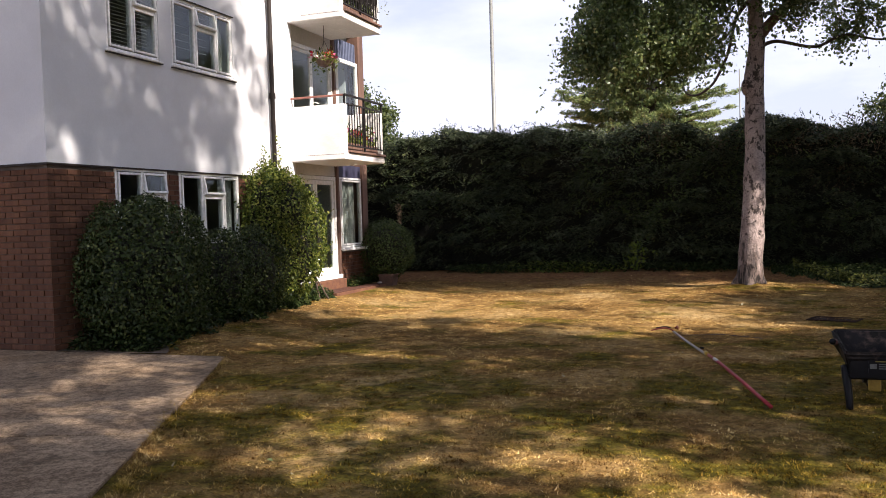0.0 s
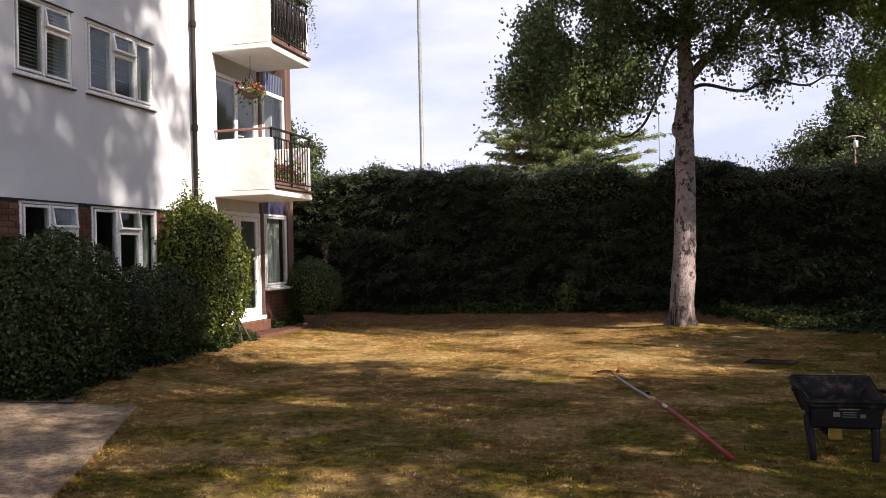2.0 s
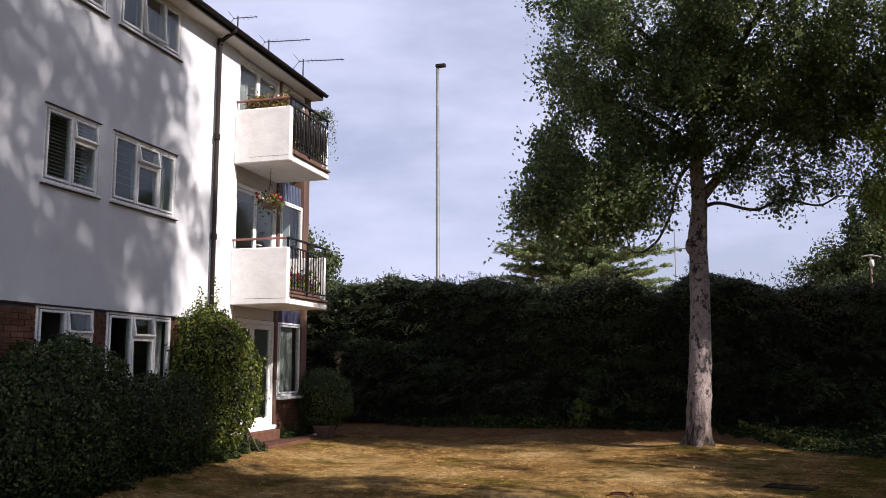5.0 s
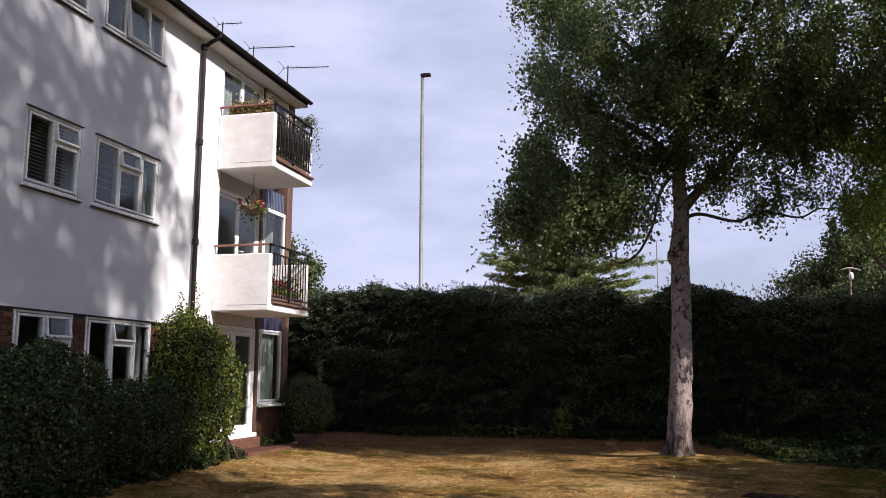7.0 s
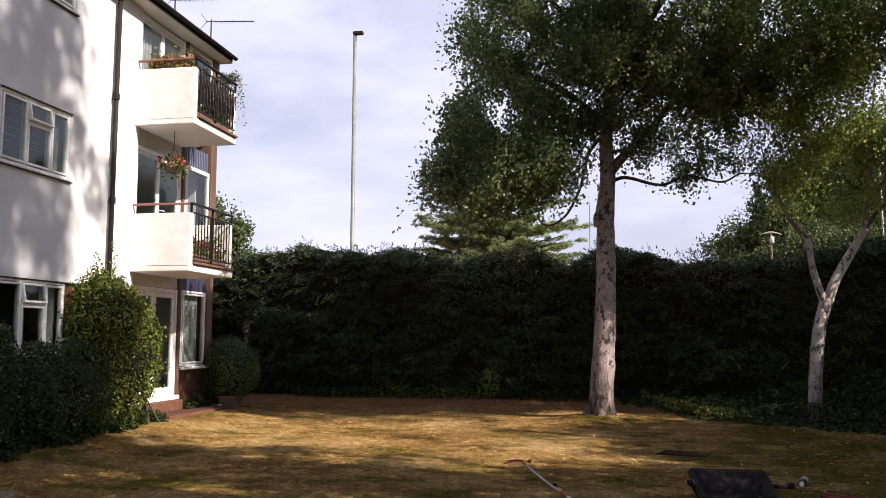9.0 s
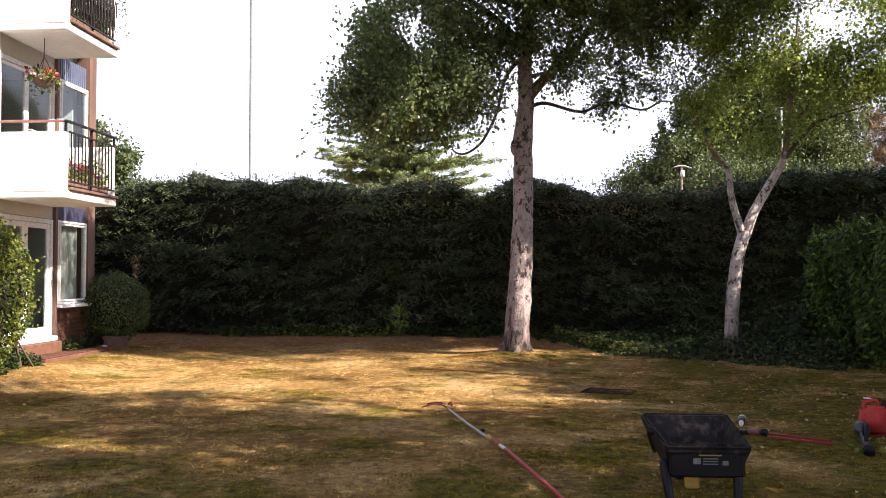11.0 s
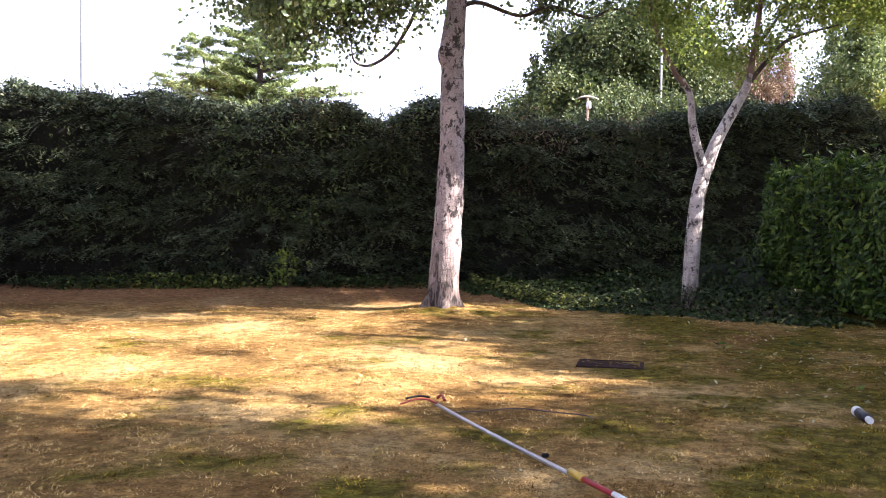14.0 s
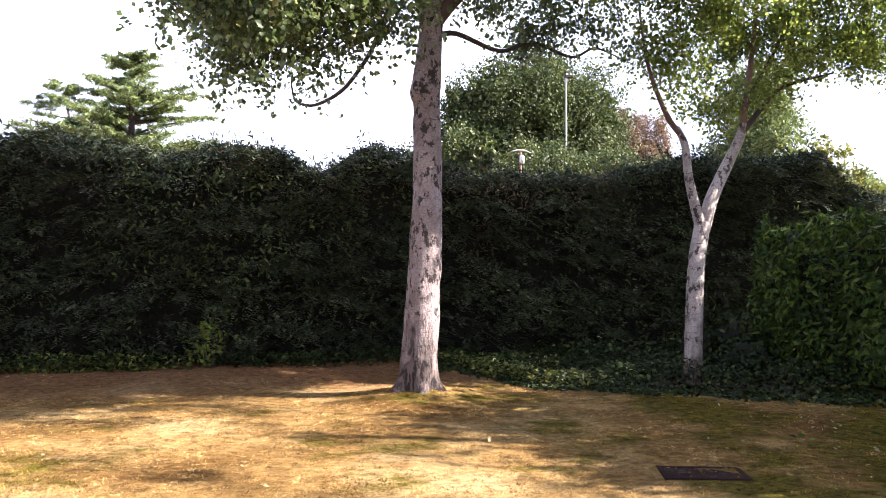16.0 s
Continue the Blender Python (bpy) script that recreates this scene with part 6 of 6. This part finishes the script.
part("hook", tubes((smooth_path([h + Vector((0.02, 0.06, 0.02)), h + Vector((0.05, 0.02, 0.05)), h + Vector((0.06, -0.08, 0.03))], 4), 0.012), n=6), ORANGE, pruner)
rope = [on_grass(Vector(p), 0.035) for p in ((-0.93, 10.95, 0), (-0.65, 11.0, 0), (-0.4, 11.05, 0), (-0.2, 10.9, 0), (0.02, 10.72, 0), (0.05, 10.6, 0))]
part("cord", tubes((smooth_path(rope, 6), 0.005), n=5), TWIG, pruner, "thin dark pull cord")

# drain cover in the hollow
RUSTIRON = surface("rusty_cast_iron", (0.02, 0.011, 0.01), (0.045, 0.027, 0.024), 40, 5, 0.95, relief=0.4)
RUSTIRON.node_tree.nodes["Principled BSDF"].inputs["Specular IOR Level"].default_value = 0.05
gx, gy = 1.04, 13.27
ga = math.atan2(-0.24, 0.63)
drain = tagged(thing("drain_cover", (gx, gy, float(lie(gx, gy)) - 0.018), "dark rectangular iron drain cover set in the lawn", "drain cover"))
drain.rotation_euler = (0, 0, ga)


def local_part(name, bm, material, parent, label=""):
    ob = part(name, bm, material, None, label)
    ob.parent = parent
    return ob


frame_ring = boxes((-0.33, 0.33, -0.22, -0.18, 0.0, 0.03), (-0.33, 0.33, 0.18, 0.22, 0.0, 0.03), (-0.33, -0.292, -0.18, 0.18, 0.0, 0.03), (0.292, 0.33, -0.18, 0.18, 0.0, 0.03))
local_part("frame", frame_ring, RUSTIRON, drain)
local_part("lid", boxes((-0.29, -0.002, -0.178, 0.178, 0.0, 0.022), bevel=0.004), RUSTIRON, drain)
local_part("lid", boxes((0.002, 0.29, -0.178, 0.178, 0.0, 0.022), bevel=0.004), RUSTIRON, drain)
for sx in (-0.16, 0.16):
    local_part("keyhole", boxes((sx - 0.03, sx + 0.03, -0.012, 0.012, 0.0225, 0.026)), IRON, drain)

# red petrol can
cx, cy = 3.0, 9.8
cz = float(lie(cx, cy))
can = thing("petrol_can", (cx, cy, cz), "red plastic petrol can standing on the grass", "petrol can")
bm = boxes((cx - 0.14, cx + 0.14, cy - 0.085, cy + 0.085, cz, cz + 0.27))
for v in bm.verts:
    if v.co.z > cz + 0.2:
        v.co.x = cx + (v.co.x - cx) * 0.82
bmesh.ops.bevel(bm, geom=list(bm.edges), offset=0.04, segments=3, affect="EDGES")
CANRED = surface("sun_faded_red_plastic", (0.32, 0.016, 0.01), (0.43, 0.028, 0.018), 40, 4, 0.7, relief=0.05)
part("body", bm, CANRED, can, smooth=True)
part("handle", tubes((smooth_path([(cx - 0.1, cy, cz + 0.25), (cx - 0.085, cy, cz + 0.305), (cx + 0.01, cy, cz + 0.315), (cx + 0.04, cy, cz + 0.26)], 4), 0.018), n=8), CANRED, can, smooth=True)
part("cap", tubes(([(cx + 0.07, cy, cz + 0.25), (cx + 0.1, cy, cz + 0.31)], 0.03), n=12), BLACKPLASTIC, can, "black screw cap")
part("tag", boxes((cx - 0.09, cx - 0.04, cy - 0.04, cy + 0.02, cz + 0.335, cz + 0.342)), WHITEINK, can)

# slim dark hedge trimmer lying beside the can
DARKBLUE = surface("dark_blue_plastic", (0.008, 0.009, 0.014), (0.02, 0.021, 0.03), 50, 5, 0.45, relief=0.1)
ta, tb = Vector((2.54, 8.8, 0)), Vector((2.86, 9.75, 0))
trim = thing("hedge_trimmer", on_grass(ta.lerp(tb, 0.5), 0.0), "slim dark hedge trimmer lying on the grass", "tool")
part("shaft", tubes(([on_grass(ta.lerp(tb, k), 0.05) for k in (0.12, 0.5, 0.8)], [0.022, 0.028, 0.03]), n=10), DARKBLUE, trim, smooth=True)
part("motor", tubes(([on_grass(ta.lerp(tb, k), h) for k, h in ((0.76, 0.06), (0.8, 0.075), (0.95, 0.085), (1.0, 0.08))], [0.03, 0.065, 0.07, 0.04]), n=12), DARKBLUE, trim, "rounded motor housing", True)
part("handle", tubes((smooth_path([on_grass(ta.lerp(tb, 0.3), 0.06), on_grass(ta.lerp(tb, 0.34), 0.16), on_grass(ta.lerp(tb, 0.5), 0.18), on_grass(ta.lerp(tb, 0.56), 0.06)], 4), 0.016), n=8), BLACKPLASTIC, trim, smooth=True)
part("guard", tubes(([on_grass(ta, 0.04), on_grass(ta.lerp(tb, 0.04), 0.05), on_grass(ta.lerp(tb, 0.13), 0.05)], [0.045, 0.05, 0.026]), n=12), BLACKPLASTIC, trim, smooth=True)
part("trigger", tubes(([on_grass(ta.lerp(tb, 0.42), 0.15), on_grass(ta.lerp(tb, 0.47), 0.14)], 0.01), n=6), ORANGE, trim)
# red-handled loppers
lo = thing("loppers", on_grass(Vector((2.24, 9.5, 0)), 0.0), "pair of long thin red tool handles lying on the grass", "tool")
part("handle", tubes(([on_grass(Vector((2.04, 9.82, 0)), 0.02), on_grass(Vector((2.47, 9.38, 0)), 0.02)], 0.009), n=8), RED, lo, smooth=True)
part("handle", tubes(([on_grass(Vector((2.0, 9.64, 0)), 0.02), on_grass(Vector((2.43, 9.26, 0)), 0.02)], 0.009), n=8), RED, lo, smooth=True)
part("pivot", tubes(([on_grass(Vector((2.04, 9.83, 0)), 0.02), on_grass(Vector((1.995, 9.65, 0)), 0.02)], 0.011), n=8), PIPE, lo)
# dark bottle with white ends
bo = thing("bottle", (2.0, 10.5, float(lie(2.0, 10.5))), "small dark bottle with white ends lying on grass", "bottle")
lz = float(lie(2.0, 10.5)) + 0.035
part("body", tubes(([(2.035, 10.6, lz), (1.985, 10.43, lz), (1.975, 10.4, lz)], [0.036, 0.036, 0.018]), n=14), DARKBLUE, bo, smooth=True)
part("base", tubes(([(2.053, 10.66, lz), (2.0355, 10.602, lz)], 0.038), n=14), WHITEINK, bo, "white base")
part("cap", tubes(([(1.9745, 10.398, lz), (1.96, 10.35, lz)], 0.024), n=12), WHITEINK, bo, "white cap")

# ---- round the doors ----
patio = thing("patio", (-7.7, 16.2, 0.05), "low red quarry-tiled step before the glazed doors", "patio", kind="structure")
part("base", boxes((F + 0.121, -7.5, 14.8, 17.15, -0.1, 0.13), bevel=0.01), BRICKS, patio, "brick edge")
tile = boxes((-0.072, 0.072, -0.072, 0.072, 0, 0.014), bevel=0.004)
me = bpy.data.meshes.new("tile")
tile.to_mesh(me)
tile.free()
me.materials.append(REDTILE)
for i in range(3):
    for j in range(15):
        o = new("tile", me)
        o.location, o.parent = (-7.9 + i * 0.155, 14.9 + j * 0.155, 0.131), patio
        o.matrix_parent_inverse = Matrix.Translation(-patio.location)
TERRA = surface("dusty_clay", (0.1, 0.055, 0.04), (0.19, 0.11, 0.08), 50, 5, 0.9, relief=0.2)
pot = thing("plant_pot", (-7.58, 17.45, 0.06), "square dusty clay plant pot on the ground", "pot")
bm = bmesh.new()
levels = [(0.14, 0.0), (0.165, 0.23), (0.18, 0.232), (0.18, 0.27), (0.15, 0.27), (0.145, 0.21)]
rows = [[bm.verts.new((-7.56 + sx * w, 17.42 + sy * w, 0.05 + z)) for sx, sy in ((-1, -1), (1, -1), (1, 1), (-1, 1))] for w, z in levels]
for low, high in zip(rows, rows[1:]):
    for k in range(4):
        bm.faces.new((low[k], low[(k + 1) % 4], high[(k + 1) % 4], high[k]))
bm.faces.new(rows[-1])
bm.faces.new(rows[0][::-1])
part("body", bm, TERRA, pot)
stone = thing("stone", (-7.62, 17.1, 0.14), "pale stone lying on the edge of the patio", "stone")
bm = bmesh.new()
bmesh.ops.create_icosphere(bm, subdivisions=2, radius=0.038, matrix=Matrix.Translation((-7.6, 17.05, 0.165)) @ Matrix.Diagonal((1.5, 1, 0.6, 1)))
for v in bm.verts:
    v.co += Vector((1, 1, 1)) * 0.02 * noise.noise(v.co * 9)
part("body", bm, PLASTER, stone, smooth=True)

PETALS = {"red": (0.55, 0.02, 0.04), "pink": (0.6, 0.12, 0.25), "purple": (0.2, 0.05, 0.3), "yellow": (0.7, 0.5, 0.06), "white": (0.75, 0.73, 0.7), "orange": (0.7, 0.3, 0.05)}
PETAL = {k: leaf_mat("petal_" + k, [(0.0, tuple(v * 0.7 for v in c)), (1.0, c)], 0.3, 0.6) for k, c in PETALS.items()}


DRYLEAF = leaf_mat("dry_olive_leaf", [(0.0, (0.1, 0.07, 0.025)), (0.6, (0.2, 0.15, 0.05)), (1.0, (0.36, 0.28, 0.1))], 0.3, 0.6)


def planting(t, r, x, y, z, colours, green, spread, seed, leaf=CLIMBLEAF):
    k = int(green)
    p = np.stack([r.uniform(*x, k), r.uniform(*y, k), z + np.abs(r.normal(0, spread, k))], axis=1)
    foliage("leaves", p, 0.07, 0.045, leaf, t, None, 1, 0.2, 0.2, seed)
    for i, c in enumerate(colours):
        heads = np.stack([r.uniform(*x, 7), r.uniform(*y, 7), z + spread * r.uniform(0.6, 1.9, 7)], axis=1)
        q = (heads[:, None, :] + r.normal(0, 0.022, (7, 9, 3))).reshape(-1, 3)
        foliage("blossom", q, 0.05, 0.045, PETAL[c], t, None, 1, 0.2, 0.0, seed + i + 1, c + " blossom")


r = np.random.default_rng(81)
# hanging basket below the upper balcony
hb = thing("hanging_basket", (-7.6, 14.8, 4.5), "hanging basket of red, yellow and white flowers", "hanging basket")
bx, by, bz2 = -7.6, 14.82, 4.42
bm = bmesh.new()
lathe(bm, (bx, by, bz2), [(0.03, 0), (0.12, 0.03), (0.17, 0.12), (0.18, 0.16), (0.15, 0.16)], 16)
part("bowl", bm, TIMBER, hb, "brown lined basket")
part("chain", tubes(([(bx, by, bz2 + 0.5), (bx, by, 5.21)], 0.006), *(([(bx + 0.17 * math.cos(a), by + 0.17 * math.sin(a), bz2 + 0.15), (bx, by, bz2 + 0.5)], 0.004) for a in (0.3, 2.4, 4.5)), n=5), IRON, hb)
planting(hb, r, (bx - 0.2, bx + 0.2), (by - 0.2, by + 0.2), bz2 + 0.1, ("red", "yellow", "white", "pink"), 260, 0.09, 810)
k = 80
p = np.stack([bx + r.normal(0, 0.12, k), by + r.normal(0, 0.12, k), bz2 + 0.1 - np.abs(r.normal(0, 0.12, k))], axis=1)
foliage("trailing_leaves", p, 0.06, 0.04, CLIMBLEAF, hb, None, 1, 0.2, 0.4, 820)
# flower boxes along the balcony fronts
for z, cols, nm, gr in ((2.76, ("red", "purple", "pink", "white"), "lower", 700), (5.34, ("yellow",), "upper", 1300)):
    fb = thing("flower_box", (-7.18, 15.2, z), "trough of mixed flowers behind the balcony railing" if nm == "lower" else "trough of trailing foliage behind the balcony railing", "flower box")
    part("trough", boxes((-7.24, -7.06, 14.5, 15.95, z + 0.001, z + 0.2), bevel=0.012), TERRA, fb)
    planting(fb, r, (-7.26, -7.04), (14.55, 15.9), z + 0.2, cols, gr, 0.14 if nm == "lower" else 0.3, 830 + int(z * 10), CLIMBLEAF if nm == "lower" else BUSHLEAF)
# trough of yellow-green plants on the upper end panel, and a trailer over the far end
tp = thing("planter", (-7.5, 14.54, 5.345), "tall planter of dry yellow-green plants behind the balcony end", "flower box")
part("trough", boxes((F + 0.1, -7.3, 14.47, 14.62, 5.345, 6.15), bevel=0.01), TIMBER, tp)
planting(tp, r, (F + 0.16, -7.12), (14.36, 14.62), 6.14, ("yellow",), 1500, 0.15, 860, DRYLEAF)
tr = thing("trailing_plant", (-7.2, 16.04, 6.225), "silvery shrub trailing over the balcony's far end", "plant")
part("pot", lathe(bmesh.new(), (-7.2, 16.04, 6.226), [(0.05, 0), (0.07, 0.12), (0.06, 0.12)], 12), TERRA, tr)
ss = []
for k in range(130):
    a, reach = r.uniform(0, 2 * math.pi), r.uniform(0.1, 0.42)
    fall = r.uniform(0.25, 0.95)
    for q in np.linspace(0, 1, 12):
        ss.append((-7.2 + math.cos(a) * reach * q ** 0.5 + r.normal(0, 0.015), 16.1 + abs(math.sin(a)) * reach * q ** 0.5 * 0.8 + r.normal(0, 0.015), 6.4 + 0.4 * math.sin(q * 2.6) * (1 - 0.3 * fall) - fall * q * q + r.normal(0, 0.015)))
SILVERLEAF = leaf_mat("silvery_leaf", [(0.0, (0.1, 0.12, 0.07)), (1.0, (0.3, 0.32, 0.24))], 0.3)
foliage("leaves", ss, 0.045, 0.026, SILVERLEAF, tr, None, 1, 0.2, 0.5, 870)


# ---- aerials on the roof ----
def aerial(x, y, z, length, mast, turn):
    t = thing("tv_aerial", (x, y, z), "many-toothed television aerial on the roof", "aerial", "roof aerials")
    dx, dy = math.cos(turn), math.sin(turn)
    part("mast", tubes(([(x, y, z - 0.06), (x, y, z + mast)], 0.014), n=6), IRON, t)
    zb = z + mast - 0.05
    part("boom", tubes(([(x - dx * 0.1, y - dy * 0.1, zb), (x + dx * length, y + dy * length, zb + 0.03)], 0.009), n=6), IRON, t)
    k = 0.1
    while k < length:
        c = Vector((x + dx * k, y + dy * k, zb + 0.03 * k / length))
        w = 0.13 - 0.05 * k / length
        part("element", tubes(([c - Vector((-dy, dx, 0)) * w, c + Vector((-dy, dx, 0)) * w], 0.004), n=4), IRON, t)
        k += 0.09
    for s in (-1, 1):
        part("reflector", tubes(([(x - dx * 0.08, y - dy * 0.08, zb), (x - dx * 0.2 - dy * 0.05, y - dy * 0.2, zb + s * 0.16)], 0.005), n=4), IRON, t)


aerial(-7.83, 16.62, 7.6, 0.87, 0.38, radians(14))
aerial(-8.58, 16.5, 7.7, 0.88, 0.74, radians(12))
aerial(-8.88, 15.7, 7.75, 0.4, 0.93, radians(14))

# ---- bricks and grass ----
def courses(a0, a1, z0, z1, holes, length=0.225, high=0.075):
    """Stretcher bond: (start, end, z) of each brick between a0 and a1, clear of the openings."""
    out = []
    n = 0
    z = z0
    while z + high <= z1 + 0.01:
        a = a0 - (length / 2 if n % 2 else 0)
        while a < a1:
            s, e = max(a, a0), min(a + length - 0.011, a1)
            for h in holes:
                if h[2] < z + high / 2 < h[3]:
                    if s >= h[0] and e <= h[1]:
                        e = s
                    elif s < h[0] < e:
                        e = h[0]
                    elif s < h[1] < e:
                        s = h[1]
            if e - s > 0.03:
                out.append((s, e, z))
            a += length
        z += high
        n += 1
    return out


bm = boxes((-0.5, 0.5, -0.009, 0.009, 0.0, 0.064), bevel=0.003)
brick_me = bpy.data.meshes.new("brick")
bm.to_mesh(brick_me)
bm.free()
brick_me.materials.append(BRICK)
r = random.Random(7)


def lay(parent, s, e, z, end):
    o = new("brick", brick_me)
    o.parent = parent
    m = (s + e) / 2
    place = (m, Y0 + 0.022 + r.uniform(-0.002, 0.002), z) if end else (F - 0.022 + r.uniform(-0.002, 0.002), m, z)
    o.matrix_basis = Matrix.Translation(place) @ Matrix.Rotation(0 if end else math.pi / 2, 4, "Z") @ Matrix.Diagonal((e - s, 1, 1, 1))


rest = bmesh.new()
for s, e, z in courses(Y0 + 0.014, BAYY, 0.02, Z1 - 0.02, LOW):
    if s < 9.57 and z > 0.9:
        lay(wall_low, s, e, z, False)
    else:
        box(rest, F - 0.031, F - 0.013, s, e, z, z + 0.064)
tagged(part("bricks", rest, BRICKS, wall_low), kind="stuff")
rest = bmesh.new()
for s, e, z in courses(16.295, 17.35, 0.03, 0.87, []):
    box(rest, F - 0.036, F - 0.02, s, e, z, z + 0.064)
tagged(part("bricks", rest, BRICKS, low_wall), kind="stuff")
rest = bmesh.new()
for s, e, z in courses(-11.5, F - 0.013, 0.02, Z1 - 0.02, []):
    if s > -9.5:
        lay(end_low, s, e, z, True)
    else:
        box(rest, s, e, Y0 + 0.013, Y0 + 0.031, z, z + 0.064)
tagged(part("bricks", rest, BRICKS, end_low), kind="stuff")

r = np.random.default_rng(91)


def on_lawn(x, y):
    ok = (x > path_edge(np.minimum(y, 8.35)) + 0.02) | (y > 8.4)
    ok &= (x > bed_edge(np.clip(y, 8.4, 14.9)) + 0.0) | (y < 8.4)
    ok &= ~((x < -7.25) & (y > 14.8) & (y < 17.5)) & (x > F + 0.05)
    ok &= y < 20.5
    ok &= (x < 0.35) | (y < ivy_edge(np.clip(x, 0.3, 4.6)) + 0.35)
    return ok


m = 118000
ty = 3.0 + 17.6 * r.random(m) ** 1.3
tx = r.uniform(-8, 5.5, m)
thin = 0.6 + 0.4 * np.sin(tx * 3.1 + 2 * np.sin(ty * 1.3)) * np.sin(ty * 2.7 + 1.5 * np.sin(tx * 1.9))
keep = on_lawn(tx, ty) & (r.random(m) < 1.15 - 0.9 * smoothstep(ty, 18.4, 19.8)) & (r.random(m) < thin + 0.1)
tx, ty = tx[keep], ty[keep]
m = len(tx)
blades = np.minimum(3 + r.poisson(8, m), 22)
big = np.repeat((r.uniform(0.5, 1.0, m) + 0.5 * (r.random(m) < 0.04)) * (1.15 - 0.15 * smoothstep(ty, 5, 11)), blades)
n = int(blades.sum())
x, y = np.repeat(tx, blades) + r.normal(0, 0.02, n) * big, np.repeat(ty, blades) + r.normal(0, 0.02, n) * big
z = lie(x, y) - 0.004
ang, wid = r.uniform(0, math.pi, n), r.uniform(0.0024, 0.0046, n) * (0.6 + 0.6 * big)
hi, lean = r.uniform(0.006, 0.024, n) * big, r.normal(0, 0.015, (n, 2))
dx, dy = np.cos(ang) * wid, np.sin(ang) * wid
v = np.stack([np.stack([x - dx, y - dy, z], 1), np.stack([x + dx, y + dy, z], 1), np.stack([x + lean[:, 0], y + lean[:, 1], z + hi], 1)], axis=1).reshape(-1, 3)
me = array_mesh("grass", v, np.arange(3 * n).reshape(-1, 3))
me.materials.append(GRASS)
tagged(link_mesh("grass", me), "short dry straw-coloured grass with greener patches", "grass", kind="stuff")
# longer tufts along the edge of the path
n = 5000
y = r.uniform(2.5, 8.3, n)
x = path_edge(y) + np.abs(r.normal(0, 0.05, n)) - 0.015
z = lie(x, y)
ang = r.uniform(0, math.pi, n)
dx, dy, hi, lean = np.cos(ang) * 0.0035, np.sin(ang) * 0.0035, r.uniform(0.02, 0.045, n), r.normal(0, 0.03, (n, 2))
v = np.stack([np.stack([x - dx, y - dy, z], 1), np.stack([x + dx, y + dy, z], 1), np.stack([x + lean[:, 0], y + lean[:, 1], z + hi], 1)], axis=1).reshape(-1, 3)
me = array_mesh("edge_grass", v, np.arange(3 * n).reshape(-1, 3))
me.materials.append(GRASS)
tagged(link_mesh("edge_grass", me), "ragged longer grass along the path's edge", "grass", kind="stuff")
# dropped leaves, thicker by the laurel where cuttings lie
n = 560
x, y = r.uniform(-7, 4.6, n), r.uniform(3.5, 20, n)
x[:360], y[:360] = r.normal(3.4, 0.8, 360), r.normal(11.5, 2.4, 360)
keep = on_lawn(x, y)
x, y = x[keep], y[keep]
p = np.stack([x, y, lie(x, y) + 0.03], axis=1)
FALLEN = leaf_mat("fallen_leaf", [(0.0, (0.2, 0.13, 0.05)), (0.5, (0.3, 0.24, 0.12)), (0.85, (0.42, 0.38, 0.24)), (1.0, (0.12, 0.16, 0.05))], 0.1, 0.7)
tagged(foliage("fallen_leaves", p, 0.042, 0.032, FALLEN, None, np.tile([0, 0, 1.0], (len(p), 1)), 0.4, 0.3, 0.0, 92), "scattered fallen leaves and clippings on the lawn", "leaves", kind="stuff")
# green laurel cuttings dropped on the lawn below the hedge
q, ways = [], []
for k in range(15):
    cx, cy = r.uniform(2.4, 4.9), r.uniform(8.6, 14.5)
    a, m = r.uniform(0, 2 * math.pi), int(r.integers(3, 16))
    u = r.random((m, 1)) * r.uniform(0.05, 0.4)
    p = np.array([cx, cy]) + u * np.array([math.cos(a), math.sin(a)]) + r.normal(0, 0.045, (m, 2))
    q.append(np.concatenate([p, (lie(p[:, 0], p[:, 1]) + 0.03 + 0.04 * r.random(m))[:, None]], axis=1))
    ways.append(np.tile([math.cos(a), math.sin(a), 0.1], (m, 1)))
q, ways = np.concatenate(q), np.concatenate(ways)
tagged(foliage("laurel_cuttings", q, 0.09, 0.036, LAURELLEAF, None, np.tile([0, 0, 1.0], (len(q), 1)), 0.45, 0.3, 0.0, 93, along=ways), "green laurel cuttings scattered on the shaded grass", "cuttings", kind="stuff")
